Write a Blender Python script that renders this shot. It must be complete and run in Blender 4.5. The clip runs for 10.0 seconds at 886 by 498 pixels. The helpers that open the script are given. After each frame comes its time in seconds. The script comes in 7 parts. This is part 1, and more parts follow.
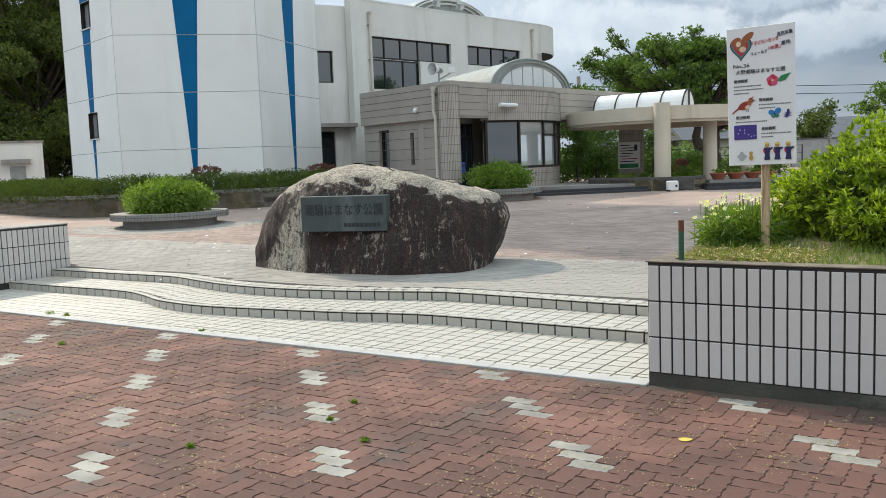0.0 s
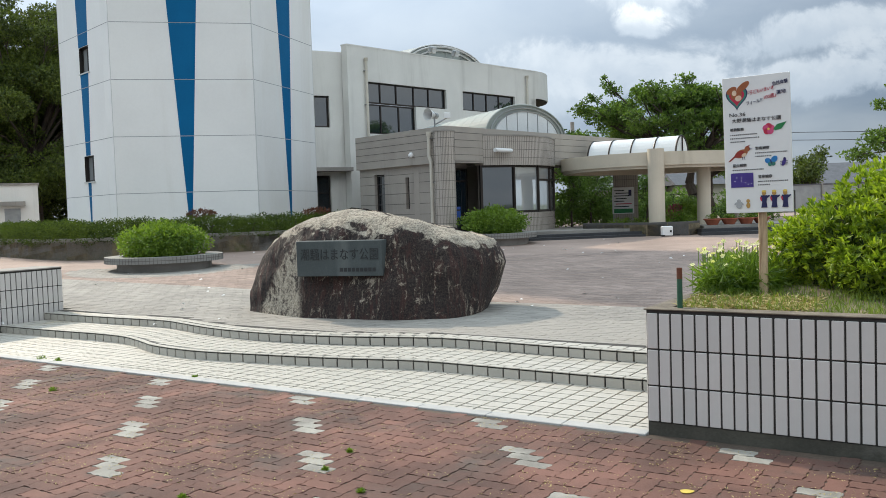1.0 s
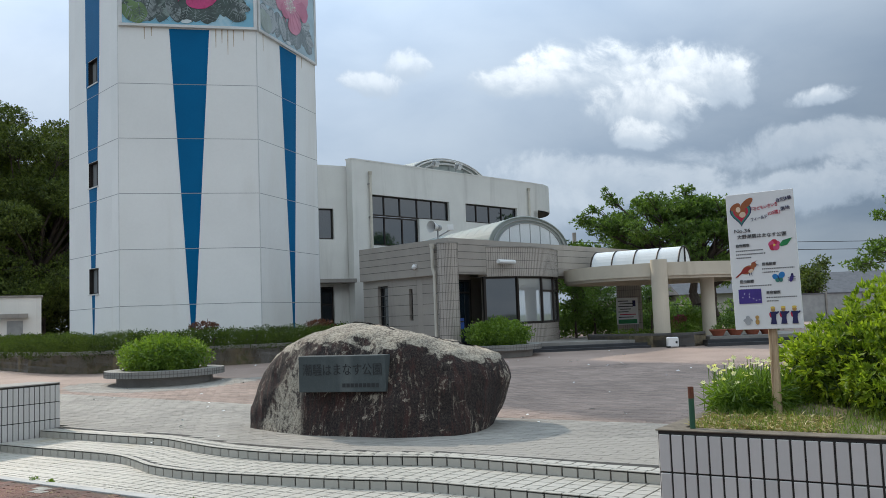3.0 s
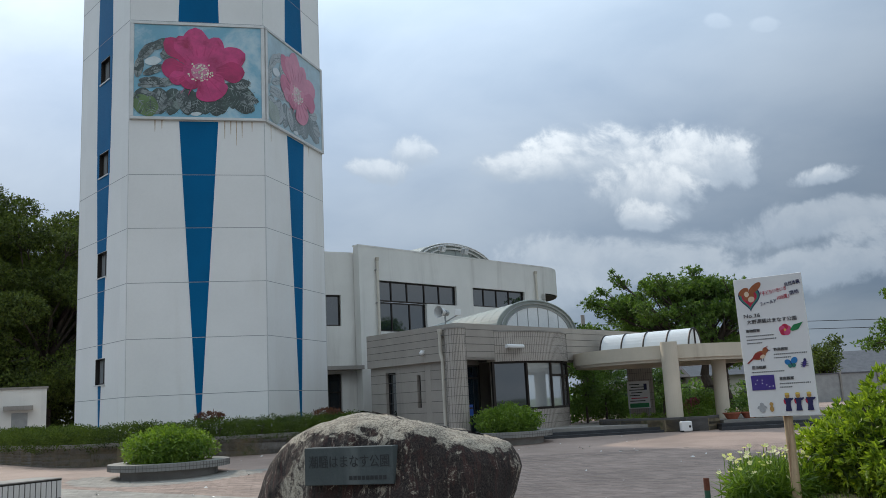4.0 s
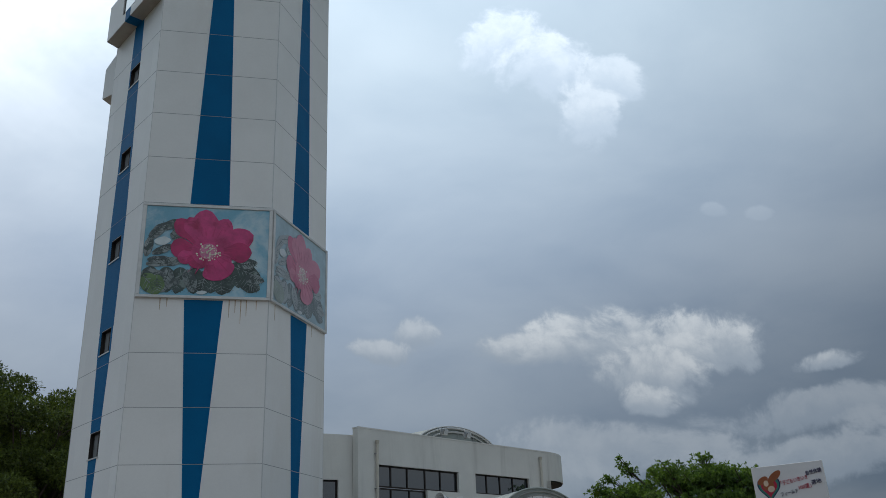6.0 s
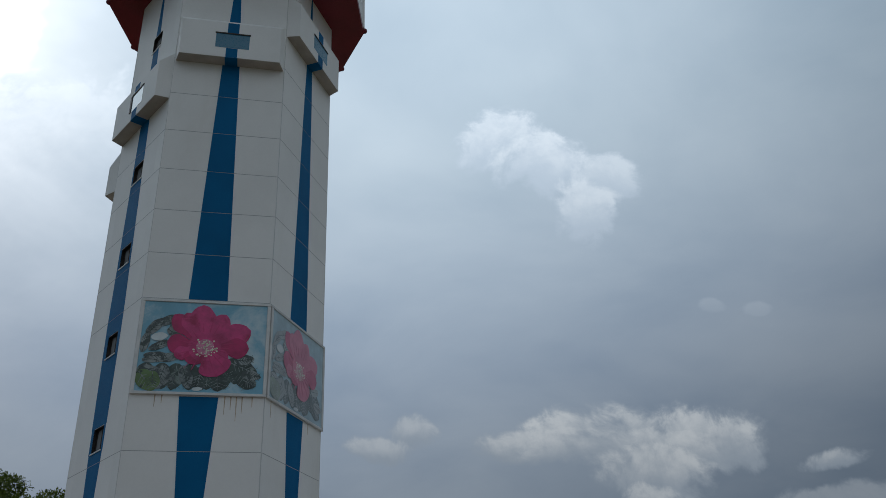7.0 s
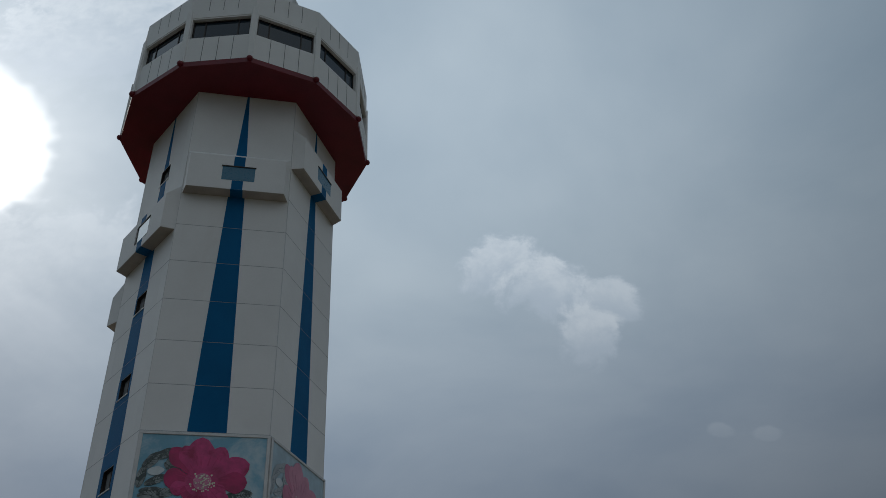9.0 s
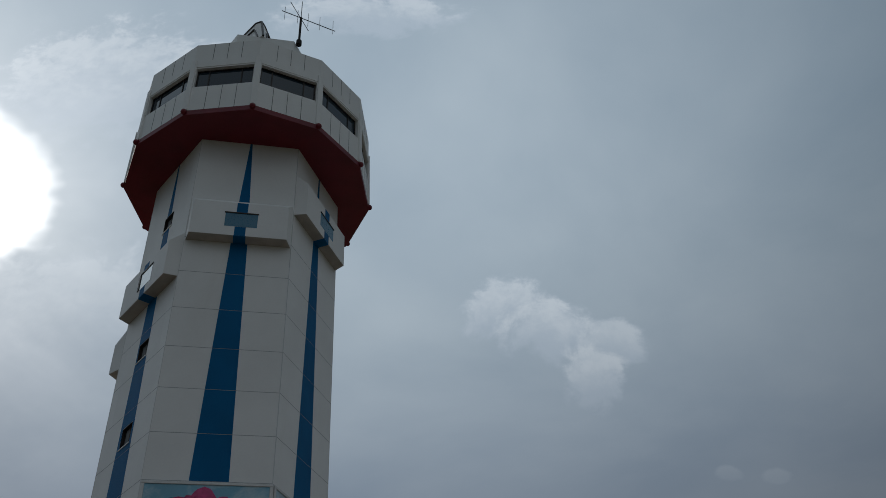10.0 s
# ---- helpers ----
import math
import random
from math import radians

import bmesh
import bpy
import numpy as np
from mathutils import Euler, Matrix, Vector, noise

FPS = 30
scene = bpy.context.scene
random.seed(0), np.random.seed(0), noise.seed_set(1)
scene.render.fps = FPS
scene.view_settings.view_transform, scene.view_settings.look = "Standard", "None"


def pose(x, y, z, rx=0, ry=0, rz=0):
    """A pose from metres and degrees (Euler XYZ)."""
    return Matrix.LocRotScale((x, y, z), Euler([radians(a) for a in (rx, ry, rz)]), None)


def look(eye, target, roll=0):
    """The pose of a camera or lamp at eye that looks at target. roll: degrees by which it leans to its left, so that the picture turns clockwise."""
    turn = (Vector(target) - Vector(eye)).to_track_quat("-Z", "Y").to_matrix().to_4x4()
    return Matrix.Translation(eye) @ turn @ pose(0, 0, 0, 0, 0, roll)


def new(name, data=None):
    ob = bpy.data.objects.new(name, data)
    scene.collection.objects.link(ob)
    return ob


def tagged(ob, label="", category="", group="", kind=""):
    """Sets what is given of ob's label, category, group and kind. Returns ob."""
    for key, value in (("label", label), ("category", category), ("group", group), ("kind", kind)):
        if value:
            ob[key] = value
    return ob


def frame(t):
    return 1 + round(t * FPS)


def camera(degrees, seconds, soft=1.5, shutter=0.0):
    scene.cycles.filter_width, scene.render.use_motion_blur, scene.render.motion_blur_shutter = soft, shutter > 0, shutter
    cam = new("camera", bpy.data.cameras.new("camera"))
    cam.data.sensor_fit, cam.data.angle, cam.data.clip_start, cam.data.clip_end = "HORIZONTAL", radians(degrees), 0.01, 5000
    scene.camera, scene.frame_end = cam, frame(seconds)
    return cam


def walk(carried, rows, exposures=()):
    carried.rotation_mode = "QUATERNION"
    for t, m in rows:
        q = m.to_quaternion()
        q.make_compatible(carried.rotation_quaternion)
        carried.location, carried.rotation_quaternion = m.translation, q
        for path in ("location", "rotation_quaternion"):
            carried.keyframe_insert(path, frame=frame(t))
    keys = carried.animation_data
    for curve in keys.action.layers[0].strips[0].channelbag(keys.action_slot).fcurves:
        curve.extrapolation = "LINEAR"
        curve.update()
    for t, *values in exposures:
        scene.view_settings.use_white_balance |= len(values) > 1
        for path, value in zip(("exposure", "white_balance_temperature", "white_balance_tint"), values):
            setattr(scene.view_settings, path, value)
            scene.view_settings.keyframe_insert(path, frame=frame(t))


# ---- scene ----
cam = camera(54.13, 10.0, soft=0.7)
# seconds, x, y, z, yaw, pitch, roll
PATH = [
    (0.0, 0.000, -0.000, 1.460, 0.00, -5.63, 2.15),
    (0.5, -0.012, 0.004, 1.468, -0.25, -4.24, 2.00),
    (1.0, -0.021, 0.029, 1.478, -0.49, -2.77, 1.89),
    (1.5, -0.027, 0.046, 1.486, -0.55, -1.21, 1.96),
    (2.0, -0.031, 0.066, 1.500, -0.49, 0.29, 1.92),
    (2.5, -0.031, 0.081, 1.513, -0.51, 2.08, 1.92),
    (4.0, -0.016, 0.122, 1.569, -0.28, 10.02, 2.89),
    (4.5, -0.000, 0.155, 1.585, -0.06, 12.68, 3.19),
    (5.0, -0.014, 0.213, 1.600, -0.22, 15.60, 2.95),
    (5.5, -0.021, 0.242, 1.594, -0.42, 18.64, 2.43),
    (7.0, -0.023, 0.213, 1.562, -1.10, 28.27, 2.59),
    (7.5, -0.023, 0.194, 1.563, -1.26, 30.59, 2.35),
    (8.0, -0.019, 0.180, 1.582, -1.25, 32.62, 2.27),
    (8.5, -0.015, 0.168, 1.606, -1.29, 34.62, 2.80),
    (9.0, -0.009, 0.159, 1.638, -1.42, 36.51, 3.27),
    (9.5, -0.005, 0.154, 1.666, -1.45, 38.17, 3.58),
    (10.0, -0.003, 0.151, 1.678, -1.41, 39.37, 3.81),
]
EXPOSURES = [(0.0, 0.62, 6850.0, 10.0), (2.5, 0.32, 6500.0, 10.0), (4.5, -0.18, 6400.0, 10.0), (5.5, -0.52, 6370.0, 10.0), (7.0, -1.06, 6420.0, 10.0), (7.5, -1.22, 6450.0, 10.0), (9.0, -1.55, 6470.0, 10.0), (10.0, -1.70, 6470.0, 10.0)]
walk(cam, [(t, pose(x, y, z, 90 + p, 0, w) @ pose(0, 0, 0, 0, 0, -r)) for t, x, y, z, w, p, r in PATH], EXPOSURES)

# ---- world, sun ----
SUN_EL, SUN_AZ = radians(37.3), radians(-39.0)      # azimuth from +y towards +x
SUN_DIR = Vector((math.sin(SUN_AZ) * math.cos(SUN_EL), math.cos(SUN_AZ) * math.cos(SUN_EL), math.sin(SUN_EL)))


class Graph:
    """A short way to write node trees."""

    def __init__(self, tree):
        self.tree = tree
        tree.nodes.clear()

    def put(self, slot, value):
        if isinstance(value, bpy.types.NodeSocket):
            self.tree.links.new(value, slot)
        elif value is not None:
            slot.default_value = value

    def node(self, kind, out=0, **values):
        n = self.tree.nodes.new(kind)
        for key, v in values.items():
            self.put(n.inputs[int(key[1:])], v)
        self.last = n
        return n.outputs[out] if len(n.outputs) else None

    def m(self, op, a, b=None, c=None, clamp=False):
        n = self.tree.nodes.new("ShaderNodeMath")
        n.operation, n.use_clamp = op, clamp
        for k, v in enumerate((a, b, c)):
            self.put(n.inputs[k], v)
        return n.outputs[0]

    def v(self, op, a, b=None, out=0):
        n = self.tree.nodes.new("ShaderNodeVectorMath")
        n.operation = op
        self.put(n.inputs[0], a)
        self.put(n.inputs[1], b)
        return n.outputs[out] if len(n.outputs) else None

    def split(self, a):
        n = self.tree.nodes.new("ShaderNodeSeparateXYZ")
        self.put(n.inputs[0], a)
        return n.outputs

    def join(self, x, y, z):
        return self.node("ShaderNodeCombineXYZ", _0=x, _1=y, _2=z)

    def noise(self, vec, scale, detail=4.0, rough=0.55, out=0, distort=0.0):
        n = self.tree.nodes.new("ShaderNodeTexNoise")
        for key, v in (("Vector", vec), ("Scale", scale), ("Detail", detail), ("Roughness", rough), ("Distortion", distort)):
            self.put(n.inputs[key], v)
        return n.outputs[out] if len(n.outputs) else None

    def mix(self, f, a, b, blend="MIX"):
        n = self.tree.nodes.new("ShaderNodeMix")
        n.data_type, n.blend_type = "RGBA", blend
        self.put(n.inputs[0], f)
        self.put(n.inputs[6], a)
        self.put(n.inputs[7], b)
        return n.outputs[2]

    def ramp(self, f, lo, hi, a=0.0, b=1.0):
        n = self.tree.nodes.new("ShaderNodeMapRange")
        n.interpolation_type = "SMOOTHSTEP"
        for k, v in enumerate((f, lo, hi, a, b)):
            self.put(n.inputs[k], v)
        return n.outputs[0]


world = bpy.data.worlds.new("sky")
scene.world = world
world.use_nodes = True
g = Graph(world.node_tree)
sky = g.tree.nodes.new("ShaderNodeTexSky")
sky.sky_type, sky.sun_disc, sky.sun_elevation, sky.sun_rotation = "NISHITA", False, SUN_EL, SUN_AZ
sky.dust_density = 2.0
way = g.node("ShaderNodeTexCoord", out=0)
dx, dy, dz = g.split(way)
high = g.m("MAXIMUM", dz, 0.0)
flat = g.m("ADD", high, 0.22)
layer = g.join(g.m("DIVIDE", dx, flat), g.m("DIVIDE", dy, flat), 0.0)
# a high veil of cloud, thick in some places
veil = g.noise(layer, 0.62, 4.0, 0.5, distort=0.4)
wisp = g.noise(layer, 2.0, 6.0, 0.55, distort=0.3)
veil = g.m("ADD", g.m("MULTIPLY", veil, 0.70), g.m("MULTIPLY", wisp, 0.30))
thick = g.ramp(veil, 0.26, 0.70)
tone = g.mix(thick, (0.205, 0.295, 0.425, 1), (0.455, 0.54, 0.635, 1))
tone = g.mix(g.ramp(high, 0.30, 0.60), tone, g.mix(thick, (0.215, 0.300, 0.385, 1), (0.495, 0.578, 0.640, 1)))
# the veil is brighter overhead and towards the sun, dimmer and bluer low down
aim = g.v("DOT_PRODUCT", way, tuple(SUN_DIR), out=1)
lift = g.m("MULTIPLY", g.ramp(high, 0.15, 0.75, 0.44, 1.30), g.ramp(aim, 0.20, 0.97, 1.25, 2.75))
# unseen sky behind is raised and warmed as fill for the shaded fronts
behind = g.ramp(aim, -0.5, 0.15, 1.0, 0.0)
back_fill = g.mix(behind, (1, 1, 1, 1), (2.10, 1.95, 1.80, 1))
tone = g.mix(1.0, g.mix(1.0, tone, g.join(lift, lift, lift), "MULTIPLY"), back_fill, "MULTIPLY")
colour = g.mix(0.88, g.mix(1.0, sky.outputs[0], (0.07, 0.07, 0.07, 1), "MULTIPLY"), tone)
# cumulus clouds ahead: centre and half size, across and up, on a plane one unit ahead
ahead = g.m("MAXIMUM", dy, 0.06)
px, pz = g.m("DIVIDE", dx, ahead), g.m("DIVIDE", dz, ahead)
bend = g.noise(g.join(px, pz, 3.0), 5.0, 3.0, 0.5, out=1)
bx, by, _ = g.split(bend)
px, pz = g.m("ADD", px, g.m("MULTIPLY", g.m("SUBTRACT", bx, 0.5), 0.09)), g.m("ADD", pz, g.m("MULTIPLY", g.m("SUBTRACT", by, 0.5), 0.07))
spot = g.join(px, pz, 0.0)
puff = g.noise(spot, 12.0, 9.0, 0.60, distort=0.25)
fine = g.noise(spot, 42.0, 6.0, 0.62)
rag = g.m("ADD", g.m("MULTIPLY", g.m("SUBTRACT", puff, 0.5), 2.9), g.m("MULTIPLY", g.m("SUBTRACT", fine, 0.5), 1.7))
CLOUDS = [(0.225, 0.272, 0.135, 0.030, 1.0), (0.105, 0.274, 0.060, 0.020, 0.95), (0.175, 0.284, 0.070, 0.032, 1.0), (0.225, 0.290, 0.060, 0.036, 1.0), (0.300, 0.282, 0.070, 0.034, 1.0), (0.350, 0.276, 0.045, 0.034, 1.0), (0.245, 0.246, 0.065, 0.036, 1.0), (0.240, 0.215, 0.035, 0.020, 0.95),
          (-0.030, 0.288, 0.034, 0.020, 0.75), (-0.070, 0.268, 0.042, 0.015, 0.80), (0.470, 0.241, 0.045, 0.013, 0.8), (0.355, 0.445, 0.015, 0.010, 0.25), (0.402, 0.443, 0.018, 0.009, 0.25),
          (0.44, 0.188, 0.15, 0.024, 0.50), (0.20, 0.150, 0.16, 0.032, 0.55), (0.40, 0.130, 0.17, 0.030, 0.50), (0.08, 0.125, 0.12, 0.03, 0.45), (0.60, 0.15, 0.14, 0.04, 0.5),
          (0.105, 0.700, 0.065, 0.055, 0.62), (0.165, 0.660, 0.075, 0.055, 0.66), (0.215, 0.590, 0.045, 0.048, 0.62), (0.245, 0.640, 0.045, 0.040, 0.55), (-0.08, 1.42, 0.18, 0.07, 0.6), (-0.56, 1.26, 0.20, 0.16, 0.6), (-0.55, 0.72, 0.20, 0.14, 0.45)]
cover, crest = None, None
for cx, cz, rx, rz, dense in CLOUDS:
    ex, ez = g.m("DIVIDE", g.m("SUBTRACT", px, cx), rx), g.m("DIVIDE", g.m("SUBTRACT", pz, cz), rz)
    far = g.m("ADD", g.m("MULTIPLY", ex, ex), g.m("MULTIPLY", ez, ez))
    body = g.m("MULTIPLY", g.ramp(g.m("ADD", g.m("SUBTRACT", 1.0, far), rag), -0.40, 0.60), dense)
    top = g.m("MULTIPLY", body, g.ramp(g.m("ADD", ez, g.m("MULTIPLY", rag, 0.35)), -0.7, 0.6))
    cover = body if cover is None else g.m("MAXIMUM", cover, body)
    crest = top if crest is None else g.m("MAXIMUM", crest, top)
cover = g.m("MULTIPLY", cover, g.ramp(dy, 0.05, 0.2))
crest = g.m("MULTIPLY", crest, g.ramp(g.m("ADD", g.m("MULTIPLY", fine, 0.45), g.m("MULTIPLY", puff, 0.55)), 0.38, 0.60, 0.45, 1.0))
shade = g.mix(crest, (0.40, 0.475, 0.56, 1), (0.70, 0.755, 0.80, 1))
lit = g.ramp(high, 0.2, 0.7, 1.12, 3.2)
shade = g.mix(1.0, shade, g.join(lit, lit, lit), "MULTIPLY")
colour = g.mix(cover, colour, shade)
# the veil lit from behind by the sun
gap = g.noise(layer, 1.6, 5.0, 0.6, distort=0.5)
halo = g.m("MULTIPLY", g.m("POWER", g.m("MAXIMUM", aim, 0.0), 48.0), g.ramp(gap, 0.25, 0.7, 0.35, 1.25))
core = g.ramp(g.m("ADD", aim, g.m("MULTIPLY", g.m("SUBTRACT", gap, 0.5), 0.03)), 0.9915, 0.9985)
glow = g.m("ADD", g.m("MULTIPLY", halo, 1.25), g.m("MULTIPLY", core, 6.0))
colour = g.mix(1.0, colour, g.v("SCALE", (1.0, 0.97, 0.93)), "ADD")
g.last = colour.node.inputs[7].links[0].from_node
g.put(g.last.inputs[3], glow)
back = g.node("ShaderNodeBackground", _0=colour, _1=1.0)
g.node("ShaderNodeOutputWorld", _0=back)

sun = new("sun", bpy.data.lights.new("sun", "SUN"))
sun.data.energy, sun.data.angle, sun.data.color = 2.15, radians(1.2), (1.0, 0.88, 0.72)
sun.matrix_world = look(SUN_DIR * 60, (0, 0, 0))

# ---- materials ----
def mat(name, base, rough=0.7, metal=0.0, vary=0.12, scale=3.0, fine=60.0, bump=0.15, stain=None, stain_at=(0.55, 0.75), stain_scale=1.2, stretch=(1, 1, 1), per_object=0.0, per_island=0.0, spec=0.5, streak=0.0):
    """A painted, stone, plaster or leaf surface: two scales of variation, stains of a second colour, fine relief."""
    m = bpy.data.materials.new(name)
    m.use_nodes = True
    g = Graph(m.node_tree)
    co = g.node("ShaderNodeTexCoord", out=3)
    co = g.v("MULTIPLY", co, stretch)
    wide, grain = g.noise(co, scale, 4.0), g.noise(co, fine, 5.0, 0.65)
    c = (*base, 1)
    dark, light = tuple(b * (1 - vary) for b in base) + (1,), tuple(min(1, b * (1 + vary)) for b in base) + (1,)
    col = g.mix(g.ramp(wide, 0.3, 0.7), dark, light)
    col = g.mix(g.m("MULTIPLY", g.ramp(grain, 0.35, 0.65), 0.5), col, g.mix(1.0, col, (1 - vary, 1 - vary, 1 - vary, 1), "MULTIPLY"))
    if stain:
        drip = g.noise(g.v("MULTIPLY", co, (1, 1, 1 - streak)), stain_scale, 6.0, 0.62, distort=0.4)
        col = g.mix(g.ramp(drip, *stain_at), col, (*stain, 1))
    if per_object:
        r = g.node("ShaderNodeObjectInfo", out=5)
        col = g.mix(1.0, col, g.mix(r, (1 - per_object,) * 3 + (1,), (1 + per_object, 1 + per_object * 0.85, 1 + per_object * 0.8, 1)), "MULTIPLY")
    if per_island:
        r = g.node("ShaderNodeNewGeometry", out=8)
        col = g.mix(1.0, col, g.mix(r, (1 - per_island,) * 3 + (1,), (1 + per_island, 1 + per_island * 0.9, 1 + per_island * 0.8, 1)), "MULTIPLY")
    n = g.tree.nodes.new("ShaderNodeBump")
    n.inputs["Strength"].default_value, n.inputs["Distance"].default_value = bump, 0.02
    g.put(n.inputs["Height"], grain)
    b = g.tree.nodes.new("ShaderNodeBsdfPrincipled")
    g.put(b.inputs["Base Color"], col)
    g.put(b.inputs["Roughness"], g.ramp(grain, 0.2, 0.8, max(0.02, rough - 0.08), min(1, rough + 0.08)))
    b.inputs["Metallic"].default_value = metal
    b.inputs["Specular IOR Level"].default_value = spec
    g.put(b.inputs["Normal"], n.outputs[0])
    g.node("ShaderNodeOutputMaterial", _0=b.outputs[0])
    return m


def leaf_mat(name, dark, light, rough=0.45, trans=0.35):
    """Leaves: colour varies leaf by leaf and lets some light through."""
    m = bpy.data.materials.new(name)
    m.use_nodes = True
    g = Graph(m.node_tree)
    r = g.node("ShaderNodeNewGeometry", out=8)
    co = g.node("ShaderNodeTexCoord", out=3)
    patch = g.noise(co, 1.3, 3.0)
    f = g.m("ADD", g.m("MULTIPLY", r, 0.6), g.m("MULTIPLY", g.ramp(patch, 0.3, 0.7), 0.4))
    col = g.mix(f, (*dark, 1), (*light, 1))
    b = g.tree.nodes.new("ShaderNodeBsdfPrincipled")
    g.put(b.inputs["Base Color"], col)
    b.inputs["Roughness"].default_value = rough
    t = g.node("ShaderNodeBsdfTranslucent", _0=g.mix(1.0, col, (1.5, 1.6, 0.7, 1), "MULTIPLY"))
    g.node("ShaderNodeOutputMaterial", _0=g.node("ShaderNodeMixShader", _0=trans, _1=b.outputs[0], _2=t))
    return m


def glass_mat(name, tint=(0.02, 0.025, 0.03), rough=0.03, film=0.0, ior=1.9):
    """Dark window glass that mirrors the sky."""
    m = bpy.data.materials.new(name)
    m.use_nodes = True
    g = Graph(m.node_tree)
    co = g.node("ShaderNodeTexCoord", out=3)
    n = g.tree.nodes.new("ShaderNodeBump")
    n.inputs["Strength"].default_value, n.inputs["Distance"].default_value = 0.02, 0.05
    g.put(n.inputs["Height"], g.noise(co, 0.8, 2.0))
    b = g.tree.nodes.new("ShaderNodeBsdfPrincipled")
    b.inputs["Base Color"].default_value = (*tint, 1)
    b.inputs["Roughness"].default_value = rough
    b.inputs["IOR"].default_value = ior
    if film:                                     # a metallised sun film
        b.inputs["Base Color"].default_value, b.inputs["Metallic"].default_value = (0.62, 0.66, 0.68, 1), film
    b.inputs["Specular IOR Level"].default_value = 0.8
    g.put(b.inputs["Normal"], n.outputs[0])
    g.node("ShaderNodeOutputMaterial", _0=b.outputs[0])
    return m


M_PAVER = mat("red_paver", (0.140, 0.068, 0.052), 0.85, vary=0.36, scale=1.2, fine=150, bump=0.5, stain=(0.075, 0.058, 0.050), stain_at=(0.50, 0.74), stain_scale=1.6, per_object=0.22, per_island=0.22)
M_PAVER_PALE = mat("pale_paver", (0.33, 0.315, 0.28), 0.85, vary=0.30, fine=160, bump=0.5, per_object=0.08, per_island=0.08)
M_JOINT = mat("paver_joint", (0.095, 0.070, 0.053), 0.95, vary=0.3, scale=2, fine=40, bump=0.6)
M_PLAZA_GREY = mat("grey_plaza_paver", (0.31, 0.29, 0.26), 0.85, vary=0.14, scale=0.8, fine=70, bump=0.4, per_island=0.09)
M_PLAZA_RED = mat("pink_plaza_paver", (0.30, 0.225, 0.19), 0.85, vary=0.16, scale=0.7, fine=70, bump=0.4, per_island=0.16)
M_TILE = mat("white_step_tile", (0.43, 0.408, 0.36), 0.55, vary=0.07, scale=1.5, fine=80, bump=0.15, stain=(0.38, 0.32, 0.22), stain_at=(0.54, 0.80), stain_scale=1.1, per_object=0.05, per_island=0.05)
M_GROUT = mat("dark_grout", (0.05, 0.046, 0.042), 0.95, vary=0.2, fine=50, bump=0.4)
M_GROUT_LIGHT = mat("worn_grout", (0.075, 0.065, 0.055), 0.95, vary=0.25, scale=2.0, fine=50, bump=0.4)
M_WALLTILE = mat("wall_tile", (0.57, 0.545, 0.52), 0.35, vary=0.04, scale=4, fine=90, bump=0.06, per_object=0.05, per_island=0.05)
M_CONC = mat("concrete", (0.30, 0.28, 0.255), 0.9, vary=0.15, scale=1.5, fine=45, bump=0.4, stain=(0.12, 0.11, 0.10), stain_at=(0.55, 0.8), stain_scale=1.6, streak=0.75)
M_CONC_DARK = mat("mossy_concrete", (0.075, 0.07, 0.055), 0.9, vary=0.25, scale=2.5, fine=45, bump=0.5, stain=(0.16, 0.15, 0.13), stain_at=(0.62, 0.8))
M_KERB = mat("granite_kerb", (0.40, 0.395, 0.38), 0.7, vary=0.08, fine=130, bump=0.2)
M_TOWER = mat("white_tower_panel", (0.86, 0.855, 0.84), 0.6, vary=0.035, scale=0.35, fine=12, bump=0.05, stain=(0.74, 0.72, 0.68), stain_at=(0.56, 0.85), stain_scale=0.5, streak=0.85)
M_BLUE = mat("blue_paint", (0.0, 0.125, 0.300), 0.6, spec=0.12, vary=0.08, scale=0.6, fine=20, bump=0.05)
M_BLUE_GLASS = mat("pale_blue_panel", (0.045, 0.19, 0.30), 0.3, vary=0.05, fine=20, bump=0.02)
M_SEAM = mat("panel_seam", (0.36, 0.37, 0.38), 0.8, vary=0.15, fine=20, bump=0.1)
M_DECKSEAM = mat("deck_seam", (0.12, 0.12, 0.125), 0.8, vary=0.15, fine=20, bump=0.1)
M_RED = mat("dark_red_paint", (0.17, 0.006, 0.016), 0.55, vary=0.12, scale=0.8, fine=20, bump=0.05)
M_WHITE_WALL = mat("weathered_white_wall", (0.74, 0.73, 0.69), 0.8, vary=0.06, scale=0.6, fine=25, bump=0.12, stain=(0.50, 0.485, 0.45), stain_at=(0.50, 0.80), stain_scale=1.1, streak=0.88)
M_BAND = mat("grey_cladding", (0.38, 0.345, 0.305), 0.8, vary=0.07, scale=1.0, fine=30, bump=0.12, stain=(0.22, 0.20, 0.18), stain_at=(0.55, 0.85), streak=0.8, per_object=0.05)
M_GTILE = mat("grey_glazed_tile", (0.43, 0.385, 0.34), 0.5, vary=0.06, scale=1.2, fine=60, bump=0.08, per_island=0.06)
M_GGROUT = mat("grey_grout", (0.13, 0.12, 0.11), 0.9, vary=0.15, fine=40, bump=0.2)
M_FRAME = mat("bronze_frame", (0.035, 0.028, 0.024), 0.45, metal=0.5, vary=0.15, fine=30, bump=0.03)
M_BEIGE = mat("cream_painted_concrete", (0.62, 0.55, 0.44), 0.7, vary=0.06, scale=1.0, fine=40, bump=0.12, stain=(0.42, 0.36, 0.27), stain_at=(0.60, 0.85), streak=0.8)
M_PIPE = mat("cream_pipe", (0.62, 0.58, 0.50), 0.5, vary=0.06, fine=30, bump=0.05)
